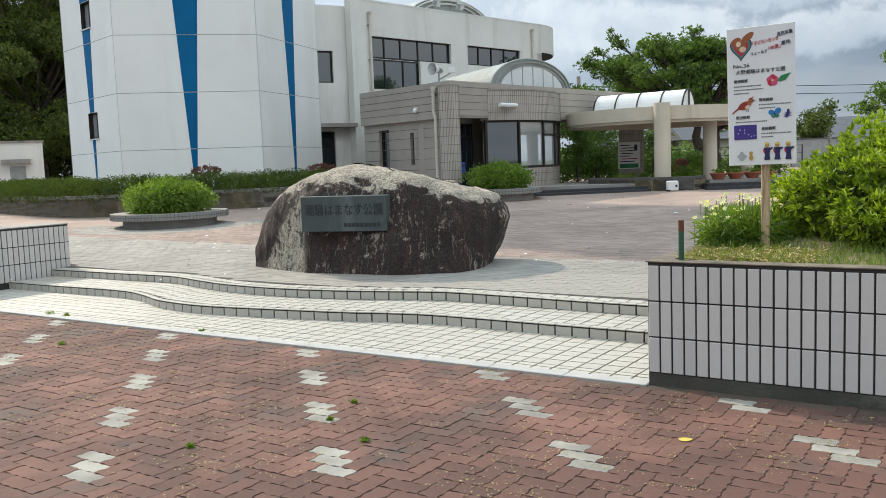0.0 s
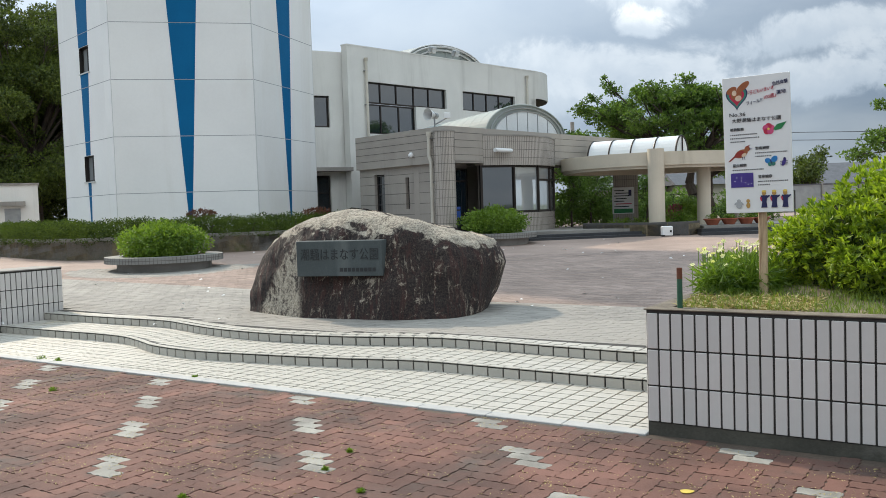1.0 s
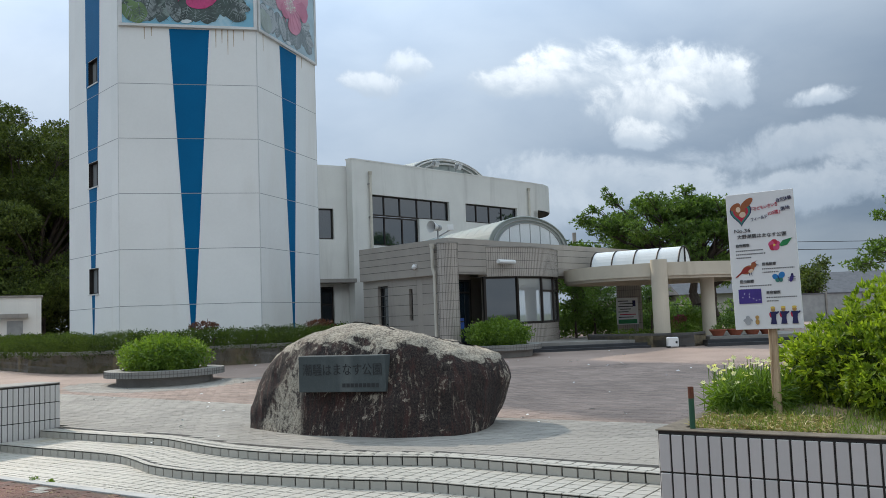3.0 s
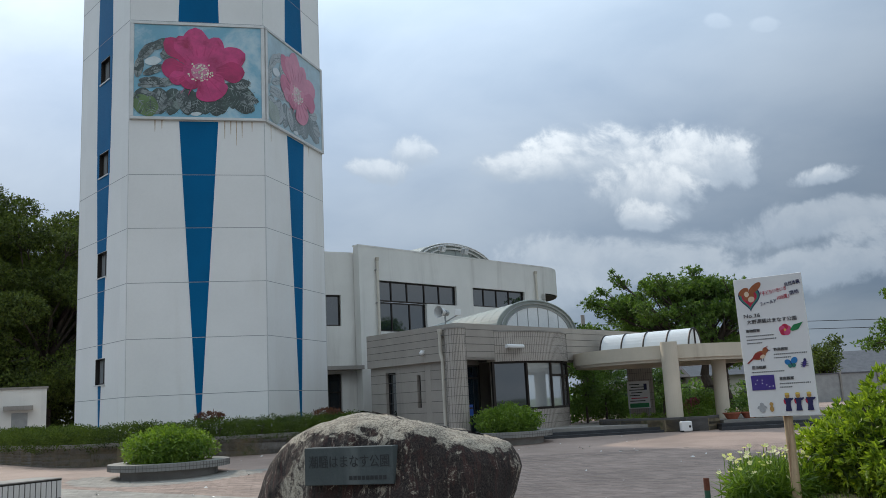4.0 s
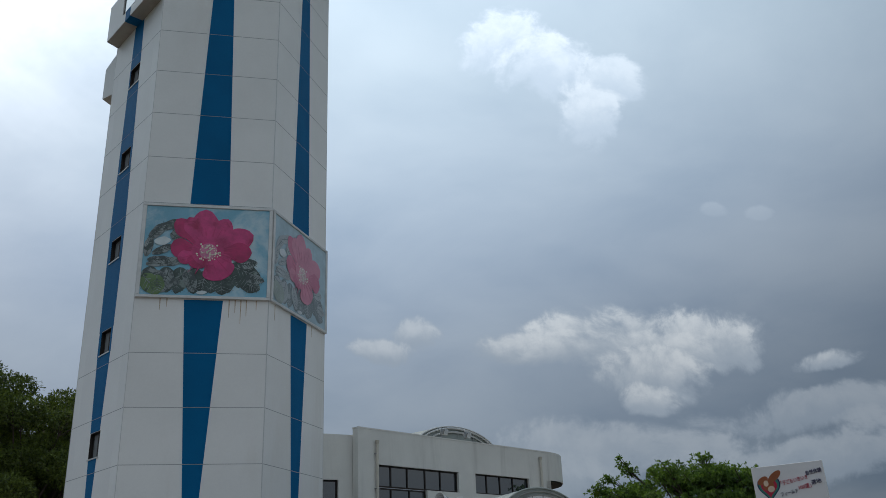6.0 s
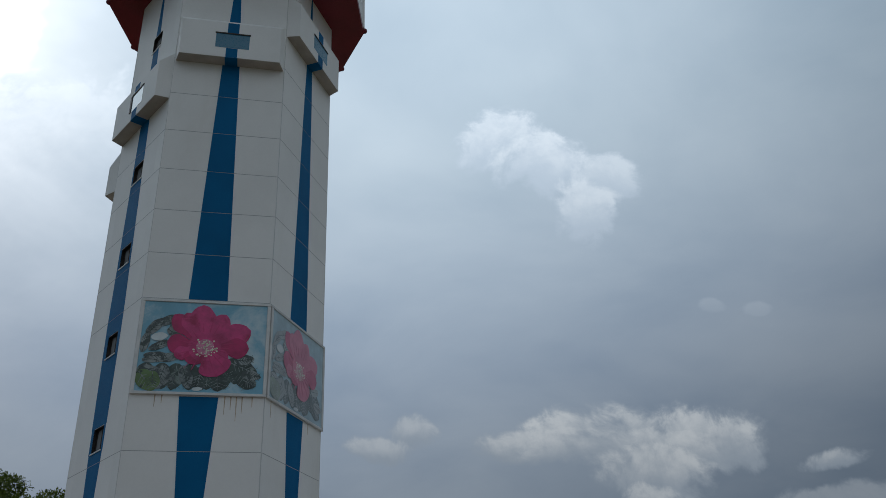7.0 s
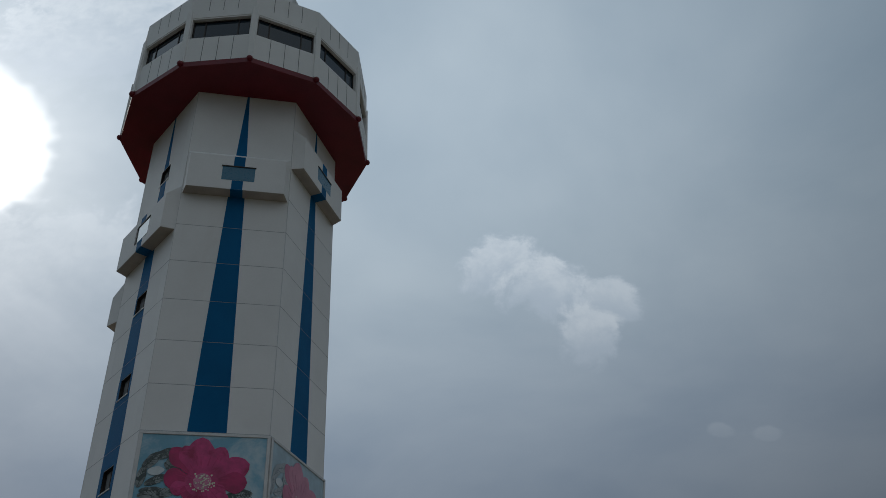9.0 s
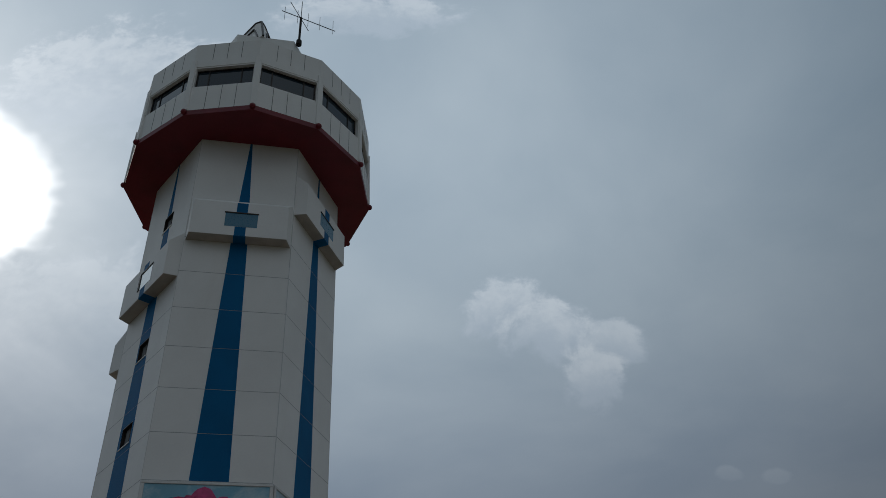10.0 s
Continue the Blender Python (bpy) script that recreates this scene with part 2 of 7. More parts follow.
M_RUSTPIPE = mat("rusty_pipe", (0.55, 0.50, 0.42), 0.6, vary=0.1, fine=30, bump=0.1, stain=(0.30, 0.12, 0.03), stain_at=(0.45, 0.6), stain_scale=3.0)
M_STEEL = mat("grey_steel", (0.35, 0.36, 0.36), 0.4, metal=0.6, vary=0.1, fine=30, bump=0.05)
# near-black of masts and wires; also imitates shade under and inside things
M_DARK = mat("dark_parts_and_shade", (0.015, 0.015, 0.015), 0.8, vary=0.2, fine=10, bump=0.05)
M_BLACKSTONE = mat("dark_stone", (0.035, 0.037, 0.042), 0.45, vary=0.2, fine=60, bump=0.1)
M_DARKPLINTH = mat("slate_plinth", (0.10, 0.095, 0.09), 0.7, vary=0.15, scale=2, fine=50, bump=0.2, per_object=0.1)
M_WOOD = mat("weathered_post", (0.52, 0.38, 0.24), 0.8, vary=0.15, scale=4, fine=60, bump=0.3, stain=(0.23, 0.12, 0.06), stain_at=(0.50, 0.72), stain_scale=5.0, stretch=(3, 3, 0.4))
M_BOARD = mat("white_sign_board", (0.80, 0.80, 0.79), 0.45, vary=0.03, scale=2, fine=40, bump=0.03)
M_INK = mat("black_print", (0.035, 0.035, 0.04), 0.6, vary=0.1, fine=40, bump=0.02)
M_COPING = mat("stained_coping", (0.17, 0.14, 0.105), 0.9, vary=0.3, scale=4, fine=60, bump=0.3)
M_SOIL = mat("dry_soil", (0.24, 0.19, 0.12), 0.95, vary=0.3, scale=5, fine=70, bump=0.8, stain=(0.12, 0.13, 0.05), stain_at=(0.5, 0.7), stain_scale=4.0)
M_GRASSLAND = mat("meadow", (0.065, 0.078, 0.030), 0.95, vary=0.3, scale=0.3, fine=14, bump=0.6, stain=(0.11, 0.095, 0.06), stain_at=(0.55, 0.75), stain_scale=0.2)
M_BARK = mat("bark", (0.075, 0.058, 0.045), 0.95, vary=0.3, scale=3, fine=25, bump=1.0, stretch=(2, 2, 0.5))
M_GLASS = glass_mat("window_glass", (0.010, 0.018, 0.026))
M_FILM = glass_mat("mirror_film_glass", (0.10, 0.12, 0.13), 0.02, 0.55)
M_DECKGLASS = glass_mat("blue_deck_glass", (0.005, 0.020, 0.036), 0.05, ior=1.4)
M_SOFFIT = mat("tan_shade_soffit", (0.44, 0.405, 0.36), 0.8, vary=0.12, scale=1.5, fine=25, bump=0.1)
M_FROST = mat("frosted_acrylic", (0.72, 0.74, 0.75), 0.3, vary=0.05, scale=1.0, fine=20, bump=0.03)
M_GREENROOF = mat("pale_green_roof", (0.30, 0.33, 0.31), 0.6, metal=0.0, vary=0.08, scale=1, fine=30, bump=0.08)
M_L_AZALEA = leaf_mat("azalea_leaf", (0.055, 0.12, 0.010), (0.45, 0.54, 0.060), trans=0.42)
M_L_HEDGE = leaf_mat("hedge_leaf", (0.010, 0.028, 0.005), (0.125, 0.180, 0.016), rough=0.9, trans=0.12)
M_L_SHRUB = leaf_mat("shrub_leaf", (0.042, 0.095, 0.010), (0.24, 0.35, 0.045), rough=0.45)
M_L_TREE = leaf_mat("tree_leaf", (0.034, 0.072, 0.015), (0.150, 0.235, 0.050), rough=0.6, trans=0.4)
M_L_FOREST = leaf_mat("forest_leaf", (0.008, 0.022, 0.004), (0.15, 0.200, 0.024), rough=0.65, trans=0.14)
M_L_GRASS = leaf_mat("grass_blade", (0.07, 0.13, 0.02), (0.27, 0.33, 0.07))
M_L_DRY = leaf_mat("dry_litter", (0.24, 0.18, 0.06), (0.55, 0.45, 0.20), trans=0.1)
M_L_RED = leaf_mat("reddish_leaf", (0.08, 0.03, 0.02), (0.20, 0.07, 0.045))
M_YELLOW = leaf_mat("yellow_petal", (0.70, 0.64, 0.28), (0.84, 0.80, 0.52))
M_PINK = leaf_mat("pink_petal", (0.40, 0.04, 0.20), (0.65, 0.12, 0.38))


# ---- mesh helpers ----
def thing(name, at=(0, 0, 0), label="", category="", group="", kind="", rz=0):
    ob = new(name)
    ob.empty_display_size = 0.2
    ob.matrix_world = pose(*at, 0, 0, rz)
    return tagged(ob, label, category, group, kind)


def finish(name, bm, material, smooth=False):
    me = bpy.data.meshes.new(name)
    bmesh.ops.recalc_face_normals(bm, faces=bm.faces)
    bm.to_mesh(me)
    bm.free()
    for one in material if isinstance(material, (list, tuple)) else [material]:
        me.materials.append(one)
    if smooth:
        me.polygons.foreach_set("use_smooth", [True] * len(me.polygons))
    return new(name, me)


def part(name, bm, material, parent=None, label="", smooth=False, m=None):
    ob = finish(name, bm, material, smooth)
    if parent is not None:
        ob.parent = parent
    if m is not None:
        ob.matrix_basis = m
    if label:
        ob["label"] = label
    return ob


def box(x0, x1, y0, y1, z0, z1, bm=None, m=None, bevel=0.0):
    one = bmesh.new()
    bmesh.ops.create_cube(one, size=1)
    for v in one.verts:
        v.co = Vector((x0 + (v.co.x + 0.5) * (x1 - x0), y0 + (v.co.y + 0.5) * (y1 - y0), z0 + (v.co.z + 0.5) * (z1 - z0)))
    if bevel:
        bmesh.ops.bevel(one, geom=one.edges[:], offset=bevel, segments=1, affect="EDGES")
    return merge(bm, one, m)


def merge(bm, one, m=None):
    if m is not None:
        one.transform(m)
    if bm is None:
        return one
    me = bpy.data.meshes.new("tmp")
    one.to_mesh(me)
    one.free()
    bm.from_mesh(me)
    bpy.data.meshes.remove(me)
    return bm


def prism(poly, z0, z1, bm=None, m=None, bevel=0.0, top=None):
    """An upright prism over a polygon; top: another polygon for its upper end."""
    one = bmesh.new()
    a = [one.verts.new((x, y, z0)) for x, y in poly]
    b = [one.verts.new((x, y, z1)) for x, y in (top or poly)]
    n = len(a)
    one.faces.new(a[::-1])
    one.faces.new(b)
    for i in range(n):
        one.faces.new((a[i], a[(i + 1) % n], b[(i + 1) % n], b[i]))
    if bevel:
        bmesh.ops.bevel(one, geom=[e for e in one.edges], offset=bevel, segments=1, affect="EDGES")
    return merge(bm, one, m)


def ring(r, n, a0=0.0, cx=0.0, cy=0.0):
    return [(cx + r * math.cos(radians(a0) + 2 * math.pi * i / n), cy + r * math.sin(radians(a0) + 2 * math.pi * i / n)) for i in range(n)]


def rod(p, q, r, bm=None, n=10, r2=None):
    """A round bar from p to q."""
    p, q = Vector(p), Vector(q)
    one = bmesh.new()
    bmesh.ops.create_cone(one, cap_ends=True, segments=n, radius1=r, radius2=r if r2 is None else r2, depth=(q - p).length)
    turn = (q - p).to_track_quat("Z", "Y").to_matrix().to_4x4()
    return merge(bm, one, Matrix.Translation((p + q) / 2) @ turn)


def along(p, q):
    """The frame of a wall: x runs from p to q, y into the wall's back, z up."""
    a = math.atan2(q[1] - p[1], q[0] - p[0])
    return Matrix.Translation((p[0], p[1], 0)) @ Matrix.Rotation(a, 4, "Z"), math.hypot(q[0] - p[0], q[1] - p[1])


def wall_mesh(length, z0, z1, thick, holes=()):
    """A wall in its own frame with openings (x0, x1, z0, z1) through it."""
    xs = sorted({0.0, length, *[h[0] for h in holes], *[h[1] for h in holes]})
    zs = sorted({z0, z1, *[h[2] for h in holes], *[h[3] for h in holes]})
    bm = bmesh.new()
    solid = {}
    for i in range(len(xs) - 1):
        for k in range(len(zs) - 1):
            cx, cz = (xs[i] + xs[i + 1]) / 2, (zs[k] + zs[k + 1]) / 2
            solid[i, k] = not any(h[0] < cx < h[1] and h[2] < cz < h[3] for h in holes)
    for (i, k), on in solid.items():
        if not on:
            continue
        x0, x1, a0, a1 = xs[i], xs[i + 1], zs[k], zs[k + 1]
        quads = [[(x0, 0, a0), (x1, 0, a0), (x1, 0, a1), (x0, 0, a1)], [(x0, thick, a0), (x0, thick, a1), (x1, thick, a1), (x1, thick, a0)]]
        if not solid.get((i - 1, k)):
            quads.append([(x0, 0, a0), (x0, 0, a1), (x0, thick, a1), (x0, thick, a0)])
        if not solid.get((i + 1, k)):
            quads.append([(x1, 0, a0), (x1, thick, a0), (x1, thick, a1), (x1, 0, a1)])
        if not solid.get((i, k - 1)):
            quads.append([(x0, 0, a0), (x0, thick, a0), (x1, thick, a0), (x1, 0, a0)])
        if not solid.get((i, k + 1)):
            quads.append([(x0, 0, a1), (x1, 0, a1), (x1, thick, a1), (x0, thick, a1)])
        for q in quads:
            bm.faces.new([bm.verts.new(c) for c in q])
    bmesh.ops.remove_doubles(bm, verts=bm.verts, dist=0.0005)
    return bm


def window(parent, m, x0, x1, z0, z1, bars=(), rails=(), depth=0.08, set_back=0.10, name="window", glass=None, label="dark glazed window in a bronze frame"):
    """A framed window in a wall's opening: frame, bars and panes."""
    win = thing(name)
    win.parent = parent
    win["label"] = label
    f, y0, y1 = 0.05, set_back, set_back + depth
    bm = box(x0, x1, y0, y1, z1 - f, z1)
    box(x0, x1, y0, y1, z0, z0 + f, bm)
    box(x0, x0 + f, y0, y1, z0 + f, z1 - f, bm)
    box(x1 - f, x1, y0, y1, z0 + f, z1 - f, bm)
    part("window_frame", bm, M_FRAME, win, m=m)
    for b in bars:
        part("window_bar", box(b - 0.025, b + 0.025, y0 + 0.005, y1 - 0.005, z0 + f, z1 - f), M_FRAME, win, m=m)
    for r in rails:
        part("window_rail", box(x0 + f, x1 - f, y0 + 0.01, y1 - 0.01, r - 0.025, r + 0.025), M_FRAME, win, m=m)
    xs, zs = [x0 + f, *bars, x1 - f], [z0 + f, *rails, z1 - f]
    for i in range(len(xs) - 1):
        for k in range(len(zs) - 1):
            part("pane", box(xs[i], xs[i + 1], y0 + 0.035, y0 + 0.045, zs[k], zs[k + 1]), glass or M_GLASS, win, m=m)
    return win


def cards(pos, normal, up, length, width, fold=0.25):
    """Leaves as small folded blades: positions, normals and directions as arrays (n, 3)."""
    n = len(pos)
    side = np.cross(up, normal)
    side /= np.linalg.norm(side, axis=1)[:, None] + 1e-9
    l, w = np.asarray(length).reshape(-1, 1) * np.ones((n, 1)), np.asarray(width).reshape(-1, 1) * np.ones((n, 1))
    base, tip = pos, pos + up * l
    mid = pos + up * l * 0.5 
    a, b = mid + side * w * 0.5 + normal * w * fold, mid - side * w * 0.5 + normal * w * fold
    verts = np.stack([base, a, tip, b], 1).reshape(-1, 3)
    idx = np.arange(n)[:, None] * 4
    return verts, np.concatenate([idx + np.array([[0, 1, 2]]), idx + np.array([[0, 2, 3]])], 1).reshape(-1, 3)


def raw_mesh(name, verts, faces, material, parent=None, smooth=False):
    me = bpy.data.meshes.new(name)
    me.vertices.add(len(verts))
    me.vertices.foreach_set("co", np.asarray(verts, dtype=np.float32).ravel())
    k = faces.shape[1]
    me.loops.add(faces.size)
    me.loops.foreach_set("vertex_index", faces.ravel().astype(np.int32))
    me.polygons.add(len(faces))
    me.polygons.foreach_set("loop_start", np.arange(0, faces.size, k, dtype=np.int32))
    me.update(calc_edges=True)
    me.validate()
    if not smooth:
        me.shade_flat()
    me.materials.append(material)
    ob = new(name, me)
    if parent is not None:
        ob.parent = parent
    return ob


def unit(a):
    return a / (np.linalg.norm(a, axis=1)[:, None] + 1e-9)


def foliage(rng, blobs, count, length, width, shell=0.35, droop=0.0, clump=0, spread=0.5):
    """Leaves in and on a set of ellipsoids (centre, radii); clump: leaves per twig tip."""
    vol = np.array([b[3] * b[4] * b[5] for b in blobs]) ** 0.67
    pick = rng.choice(len(blobs), count if not clump else count // clump, p=vol / vol.sum())
    c, r = np.array([b[:3] for b in blobs])[pick], np.array([b[3:6] for b in blobs])[pick]
    d = unit(rng.normal(size=(len(pick), 3)))
    rad = 1 - shell * rng.random((len(pick), 1)) ** 1.5
    lump = 1 + 0.16 * np.sin(d[:, :1] * 7 + pick[:, None]) * np.cos(d[:, 1:2] * 6 + d[:, 2:] * 5)
    pos = c + d * r * rad * lump
    out = unit(d / r)
    if clump:
        pos, out = np.repeat(pos, clump, 0), np.repeat(out, clump, 0)
        pos = pos + rng.normal(size=pos.shape) * length * 0.12
        up = unit(out * 0.55 + rng.normal(size=pos.shape) * spread + np.array([0, 0, 0.25]))
    else:
        up = unit(out * 0.5 + rng.normal(size=pos.shape) * 0.7 + np.array([0, 0, -droop]))
    nrm = unit(np.cross(up, rng.normal(size=pos.shape)) + np.array([0, 0, 0.6]))
    nrm = unit(nrm - up * (nrm * up).sum(1)[:, None])
    n = len(pos)
    return cards(pos, nrm, up, length * (0.7 + 0.6 * rng.random(n)), width * (0.7 + 0.6 * rng.random(n)))


def plaza_z(y):
    """The upper plaza falls gently towards the steps."""
    return 0.19 + 0.025 * min(max(y - 11.5, 0.0), 12.5)


# ---- ground, terrace, steps, plaza ----
EDGE_A = -33.7                                # direction of terrace, steps and planter walls
EU = Vector((math.cos(radians(EDGE_A)), math.sin(radians(EDGE_A))))
EV = Vector((-EU.y, EU.x))
T0 = Vector((1.295, 5.46))                    # corner of terrace and planter


def at(u, v):
    """A plan point u along the terrace's edge and v behind it."""
    p = T0 + EU * u + EV * v
    return p.x, p.y


def smooth_curve(points, n):
    """Even points along a smooth line through (u, v) points."""
    p = [Vector(q) for q in points]
    fine = []
    for i in range(len(p) - 1):
        a, b, c, d = p[max(i - 1, 0)], p[i], p[i + 1], p[min(i + 2, len(p) - 1)]
        for k in range(12):
            t = k / 12
            fine.append(0.5 * ((2 * b) + (c - a) * t + (2 * a - 5 * b + 4 * c - d) * t * t + (3 * b - 3 * c + d - a) * t ** 3))
    fine.append(p[-1])
    run = [0.0]
    for a, b in zip(fine, fine[1:]):
        run.append(run[-1] + (b - a).length)
    out = []
    for k in range(n + 1):
        s = run[-1] * k / n
        i = max(j for j in range(len(run)) if run[j] <= s + 1e-9)
        i = min(i, len(fine) - 2)
        f = (s - run[i]) / (run[i + 1] - run[i])
        out.append(fine[i].lerp(fine[i + 1], f))
    return out, run[-1]


ground = part("ground", prism(ring(1500, 48), -0.35, -0.06), M_GRASSLAND)
tagged(ground, "wide flat ground of dry grass and earth round the park", "ground", kind="structure")

# outlines of the two steps, in u and v, between the two planter cheeks
STEP_1 = [(0.0, 1.15), (-1.4, 1.16), (-2.4, 1.17), (-2.85, 1.11), (-3.4, 0.97), (-4.4, 0.81), (-5.1, 0.73), (-5.8, 0.80), (-6.3, 0.98), (-6.75, 1.12), (-7.3, 1.16), (-8.2, 1.13), (-9.35, 1.13)]
STEP_2 = [(0.0, 1.78), (-1.2, 1.80), (-2.5, 1.87), (-2.95, 1.83), (-3.4, 1.70), (-3.9, 1.57), (-4.7, 1.47), (-5.5, 1.50), (-6.1, 1.62), (-6.5, 1.73), (-6.95, 1.81), (-7.9, 1.78), (-9.35, 1.76)]

paving = tagged(new("pavement"), "forecourt of red interlocking pavers with pale marker blocks", "pavement", kind="structure")
part("bedding", prism([(-60, -30), (60, -30), (60, 0), at(0, -0.02), at(-9.4, -0.02), at(-60, -0.02)], -0.30, -0.0045), M_JOINT, paving)

terrace = tagged(new("terrace"), "flat landing of white square tiles with a grey kerb", "terrace", kind="structure")
part("terrace_base", prism([at(0.0, 0.0), at(0.0, 2.6), at(-9.35, 2.6), at(-9.35, 0.0)][::-1], -0.30, -0.004), M_GROUT_LIGHT, terrace)
steps_ob = tagged(new("steps"), "two low wavy steps edged with white tiles", "steps", kind="structure")


def inside(curve, u):
    """v of a step's front at u."""
    for a, b in zip(curve, curve[1:]):
        if b[0] <= u <= a[0]:
            f = (u - a[0]) / (b[0] - a[0])
            return a[1] + f * (b[1] - a[1])
    return curve[-1][1]


for name, curve, z0, z1, back in (("lower_step", STEP_1, -0.1, 0.091, 2.5), ("upper_step", STEP_2, 0.0, 0.186, 2.6)):
    pts, run = smooth_curve(curve, 90)
    poly = [at(p.x, p.y + 0.012) for p in pts] + [at(-9.35, back), at(0, back)]
    part(name, prism(poly[::-1], z0, z1), M_GROUT, steps_ob)

# the plaza above the steps: one sheet with a gentle fall
plaza = tagged(new("plaza"), "upper plaza paved in grey, pink and brown blocks", "plaza", kind="structure")
grid = bmesh.new()
nx, ny = 60, 60
vv = {}
for i in range(nx + 1):
    for j in range(ny + 1):
        u, v = 20 - 70 * i / nx, 1.95 + 50 * (j / ny) ** 1.6
        x, y = at(u, v)
        vv[i, j] = grid.verts.new((x, y, plaza_z(y) - 0.015))
for i in range(nx):
    for j in range(ny):
        grid.faces.new((vv[i, j], vv[i, j + 1], vv[i + 1, j + 1], vv[i + 1, j]))
for fc in grid.faces:
    c = fc.calc_center_median()
    fc.material_index = 1 if c.y < 18.6 else 0
part("plaza_bed", grid, [M_PLAZA_RED, M_GROUT_LIGHT], plaza)


# ---- planters with tiled walls ----
def tiled_wall(parent, p, q, z0, z1, rows, first, thick=0.12, pitch=0.0755, limit=300, base=None):
    """A retaining wall faced with upright tiles in rows; p to q with the face on its right."""
    m, length = along(p, q)
    part("wall_core", wall_mesh(length, z0, z1, thick), base or M_GROUT, parent, m=m)
    n = int(length / pitch)
    w = length / n
    tall = (z1 - 0.012 - first) / rows
    tile = box(-w / 2 + 0.006, w / 2 - 0.006, -0.012, 0.01, 0.0, tall - 0.010, bevel=0.003)
    me = finish("wall_tile", tile, M_WALLTILE)
    me.parent, me.matrix_basis = parent, m @ pose(w / 2, 0, first)
    left = limit
    for i in range(n):
        for k in range(rows):
            if i == k == 0:
                continue
            left -= 1
            if left < 0:
                return
            o = new("wall_tile", me.data)
            o.parent, o.matrix_basis = parent, m @ pose((i + 0.5) * w + random.uniform(-0.0006, 0.0006), random.uniform(-0.001, 0.0006), first + k * tall)


planter = tagged(new("planter"), "raised planter walled with upright pale grey tiles", "planter", kind="structure")
tiled_wall(planter, at(0, 0), at(4.6, 0), -0.05, 0.79, 3, 0.085)
part("plinth", box(0, 4.6, -0.004, 0.05, -0.02, 0.078), M_CONC_DARK, planter, m=along(at(0, 0), at(4.6, 0))[0])
tiled_wall(planter, at(0, 3.4), at(0, 0.0125), -0.05, 0.79, 3, 0.085, limit=140)
m, length = along(at(0, 0), at(4.6, 0))
part("coping", box(-0.014, length, -0.014, 0.125, 0.79, 0.798, bevel=0.002), M_COPING, planter, m=m)
part("coping", box(0.0, 3.27, -0.014, 0.125, 0.79, 0.7975, bevel=0.002), M_COPING, planter, m=along(at(0, 3.4), at(0, 0))[0])
bm = bmesh.new()
bmesh.ops.create_grid(bm, x_segments=50, y_segments=40, size=1)
for v in bm.verts:
    u, w = 0.12 + (v.co.x + 1) * 2.3, 0.12 + (v.co.y + 1) * 1.7
    x, y = at(u, w)
    v.co = Vector((x, y, 0.765 + 0.05 * min(w, 1) * noise.noise(Vector((u * 2, w * 2, 0))) + 0.05 * min(w, 1.2)))
part("soil", bm, M_SOIL, planter, smooth=True)

planter_west = tagged(new("planter"), "low planter wall of upright pale tiles beside the steps", "planter", kind="structure")
tiled_wall(planter_west, at(-9.35, -0.6), at(-9.35, 2.06), -0.05, 0.80, 3, 0.085)
part("coping", box(0, 2.66, -0.014, 0.6, 0.80, 0.815, bevel=0.003), M_CONC, planter_west, m=along(at(-9.35, -0.6), at(-9.35, 2.06))[0])
part("back_wall", box(0, 2.66, 0.13, 0.6, -0.05, 0.80), M_CONC, planter_west, m=along(at(-9.35, -0.6), at(-9.35, 2.06))[0])

# ---- observation tower ----
M_TRIM = mat("pale_trim", (0.66, 0.66, 0.65), 0.4, metal=0.2, vary=0.08, fine=20, bump=0.04)
TC = (-7.91, 28.93)
tower = thing("tower", (*TC, 0), "tall white hexagonal observation tower with tapering blue stripes", "tower")
HEX = ring(4.0, 6, -108)
STAIR_M = along(HEX[5], HEX[0])[0]                # the face with the stair windows: x along it, y inward
LEFT_WINDOWS = [2.60, 5.88, 9.10, 12.23, 15.53, 18.93, 25.10]
STAIR_X = (1.68, 2.44)
niche = [tuple((STAIR_M @ Vector((x, y, 0)))[:2]) for x, y in ((0.5, 0.0), (0.5, 0.3), (3.5, 0.3), (3.5, 0.0))]
part("shaft", prism(HEX + niche, 0.2, 29.0), M_TOWER, tower)
part("stair_wall", wall_mesh(3.0, 0.2, 29.0, 0.296, [(STAIR_X[0] - 0.5, STAIR_X[1] - 0.5, z, z + 0.78) for z in LEFT_WINDOWS]), M_TOWER, tower, m=STAIR_M @ pose(0.5, 0, 0))
JOINTS = [2.16 + 1.637 * k for k in range(14) if k not in (5, 6)]


def face_frame(k, r=4.0):
    """Frame of the shaft's face k: x along it from its first corner, y inward."""
    a, b = HEX[k], HEX[(k + 1) % 6]
    return along(a, b)[0]


def stripe_half(z):
    for z0, w0, z1, w1 in ((1.0, 0.03, 10.4, 0.58), (10.4, 0.58, 13.6, 0.61), (13.6, 0.61, 24.15, 0.285), (24.15, 0.285, 29.0, 0.03)):
        if z <= z1:
            return w0 + (w1 - w0) * (z - z0) / (z1 - z0)
    return 0.03


def blade(z0, z1, y=-0.006):
    """A piece of a face's stripe between two heights."""
    bm = bmesh.new()
    a, b = stripe_half(z0), stripe_half(z1)
    v = [bm.verts.new(c) for c in ((2.03 - a, y, z0), (2.03 + a, y, z0), (2.03 + b, y, z1), (2.03 - b, y, z1))]
    w = [bm.verts.new((c.co.x, y + 0.03, c.co.z)) for c in v]
    bm.faces.new(v)
    for i in range(4):
        bm.faces.new((v[i], w[i], w[(i + 1) % 4], v[(i + 1) % 4]))
    return bm


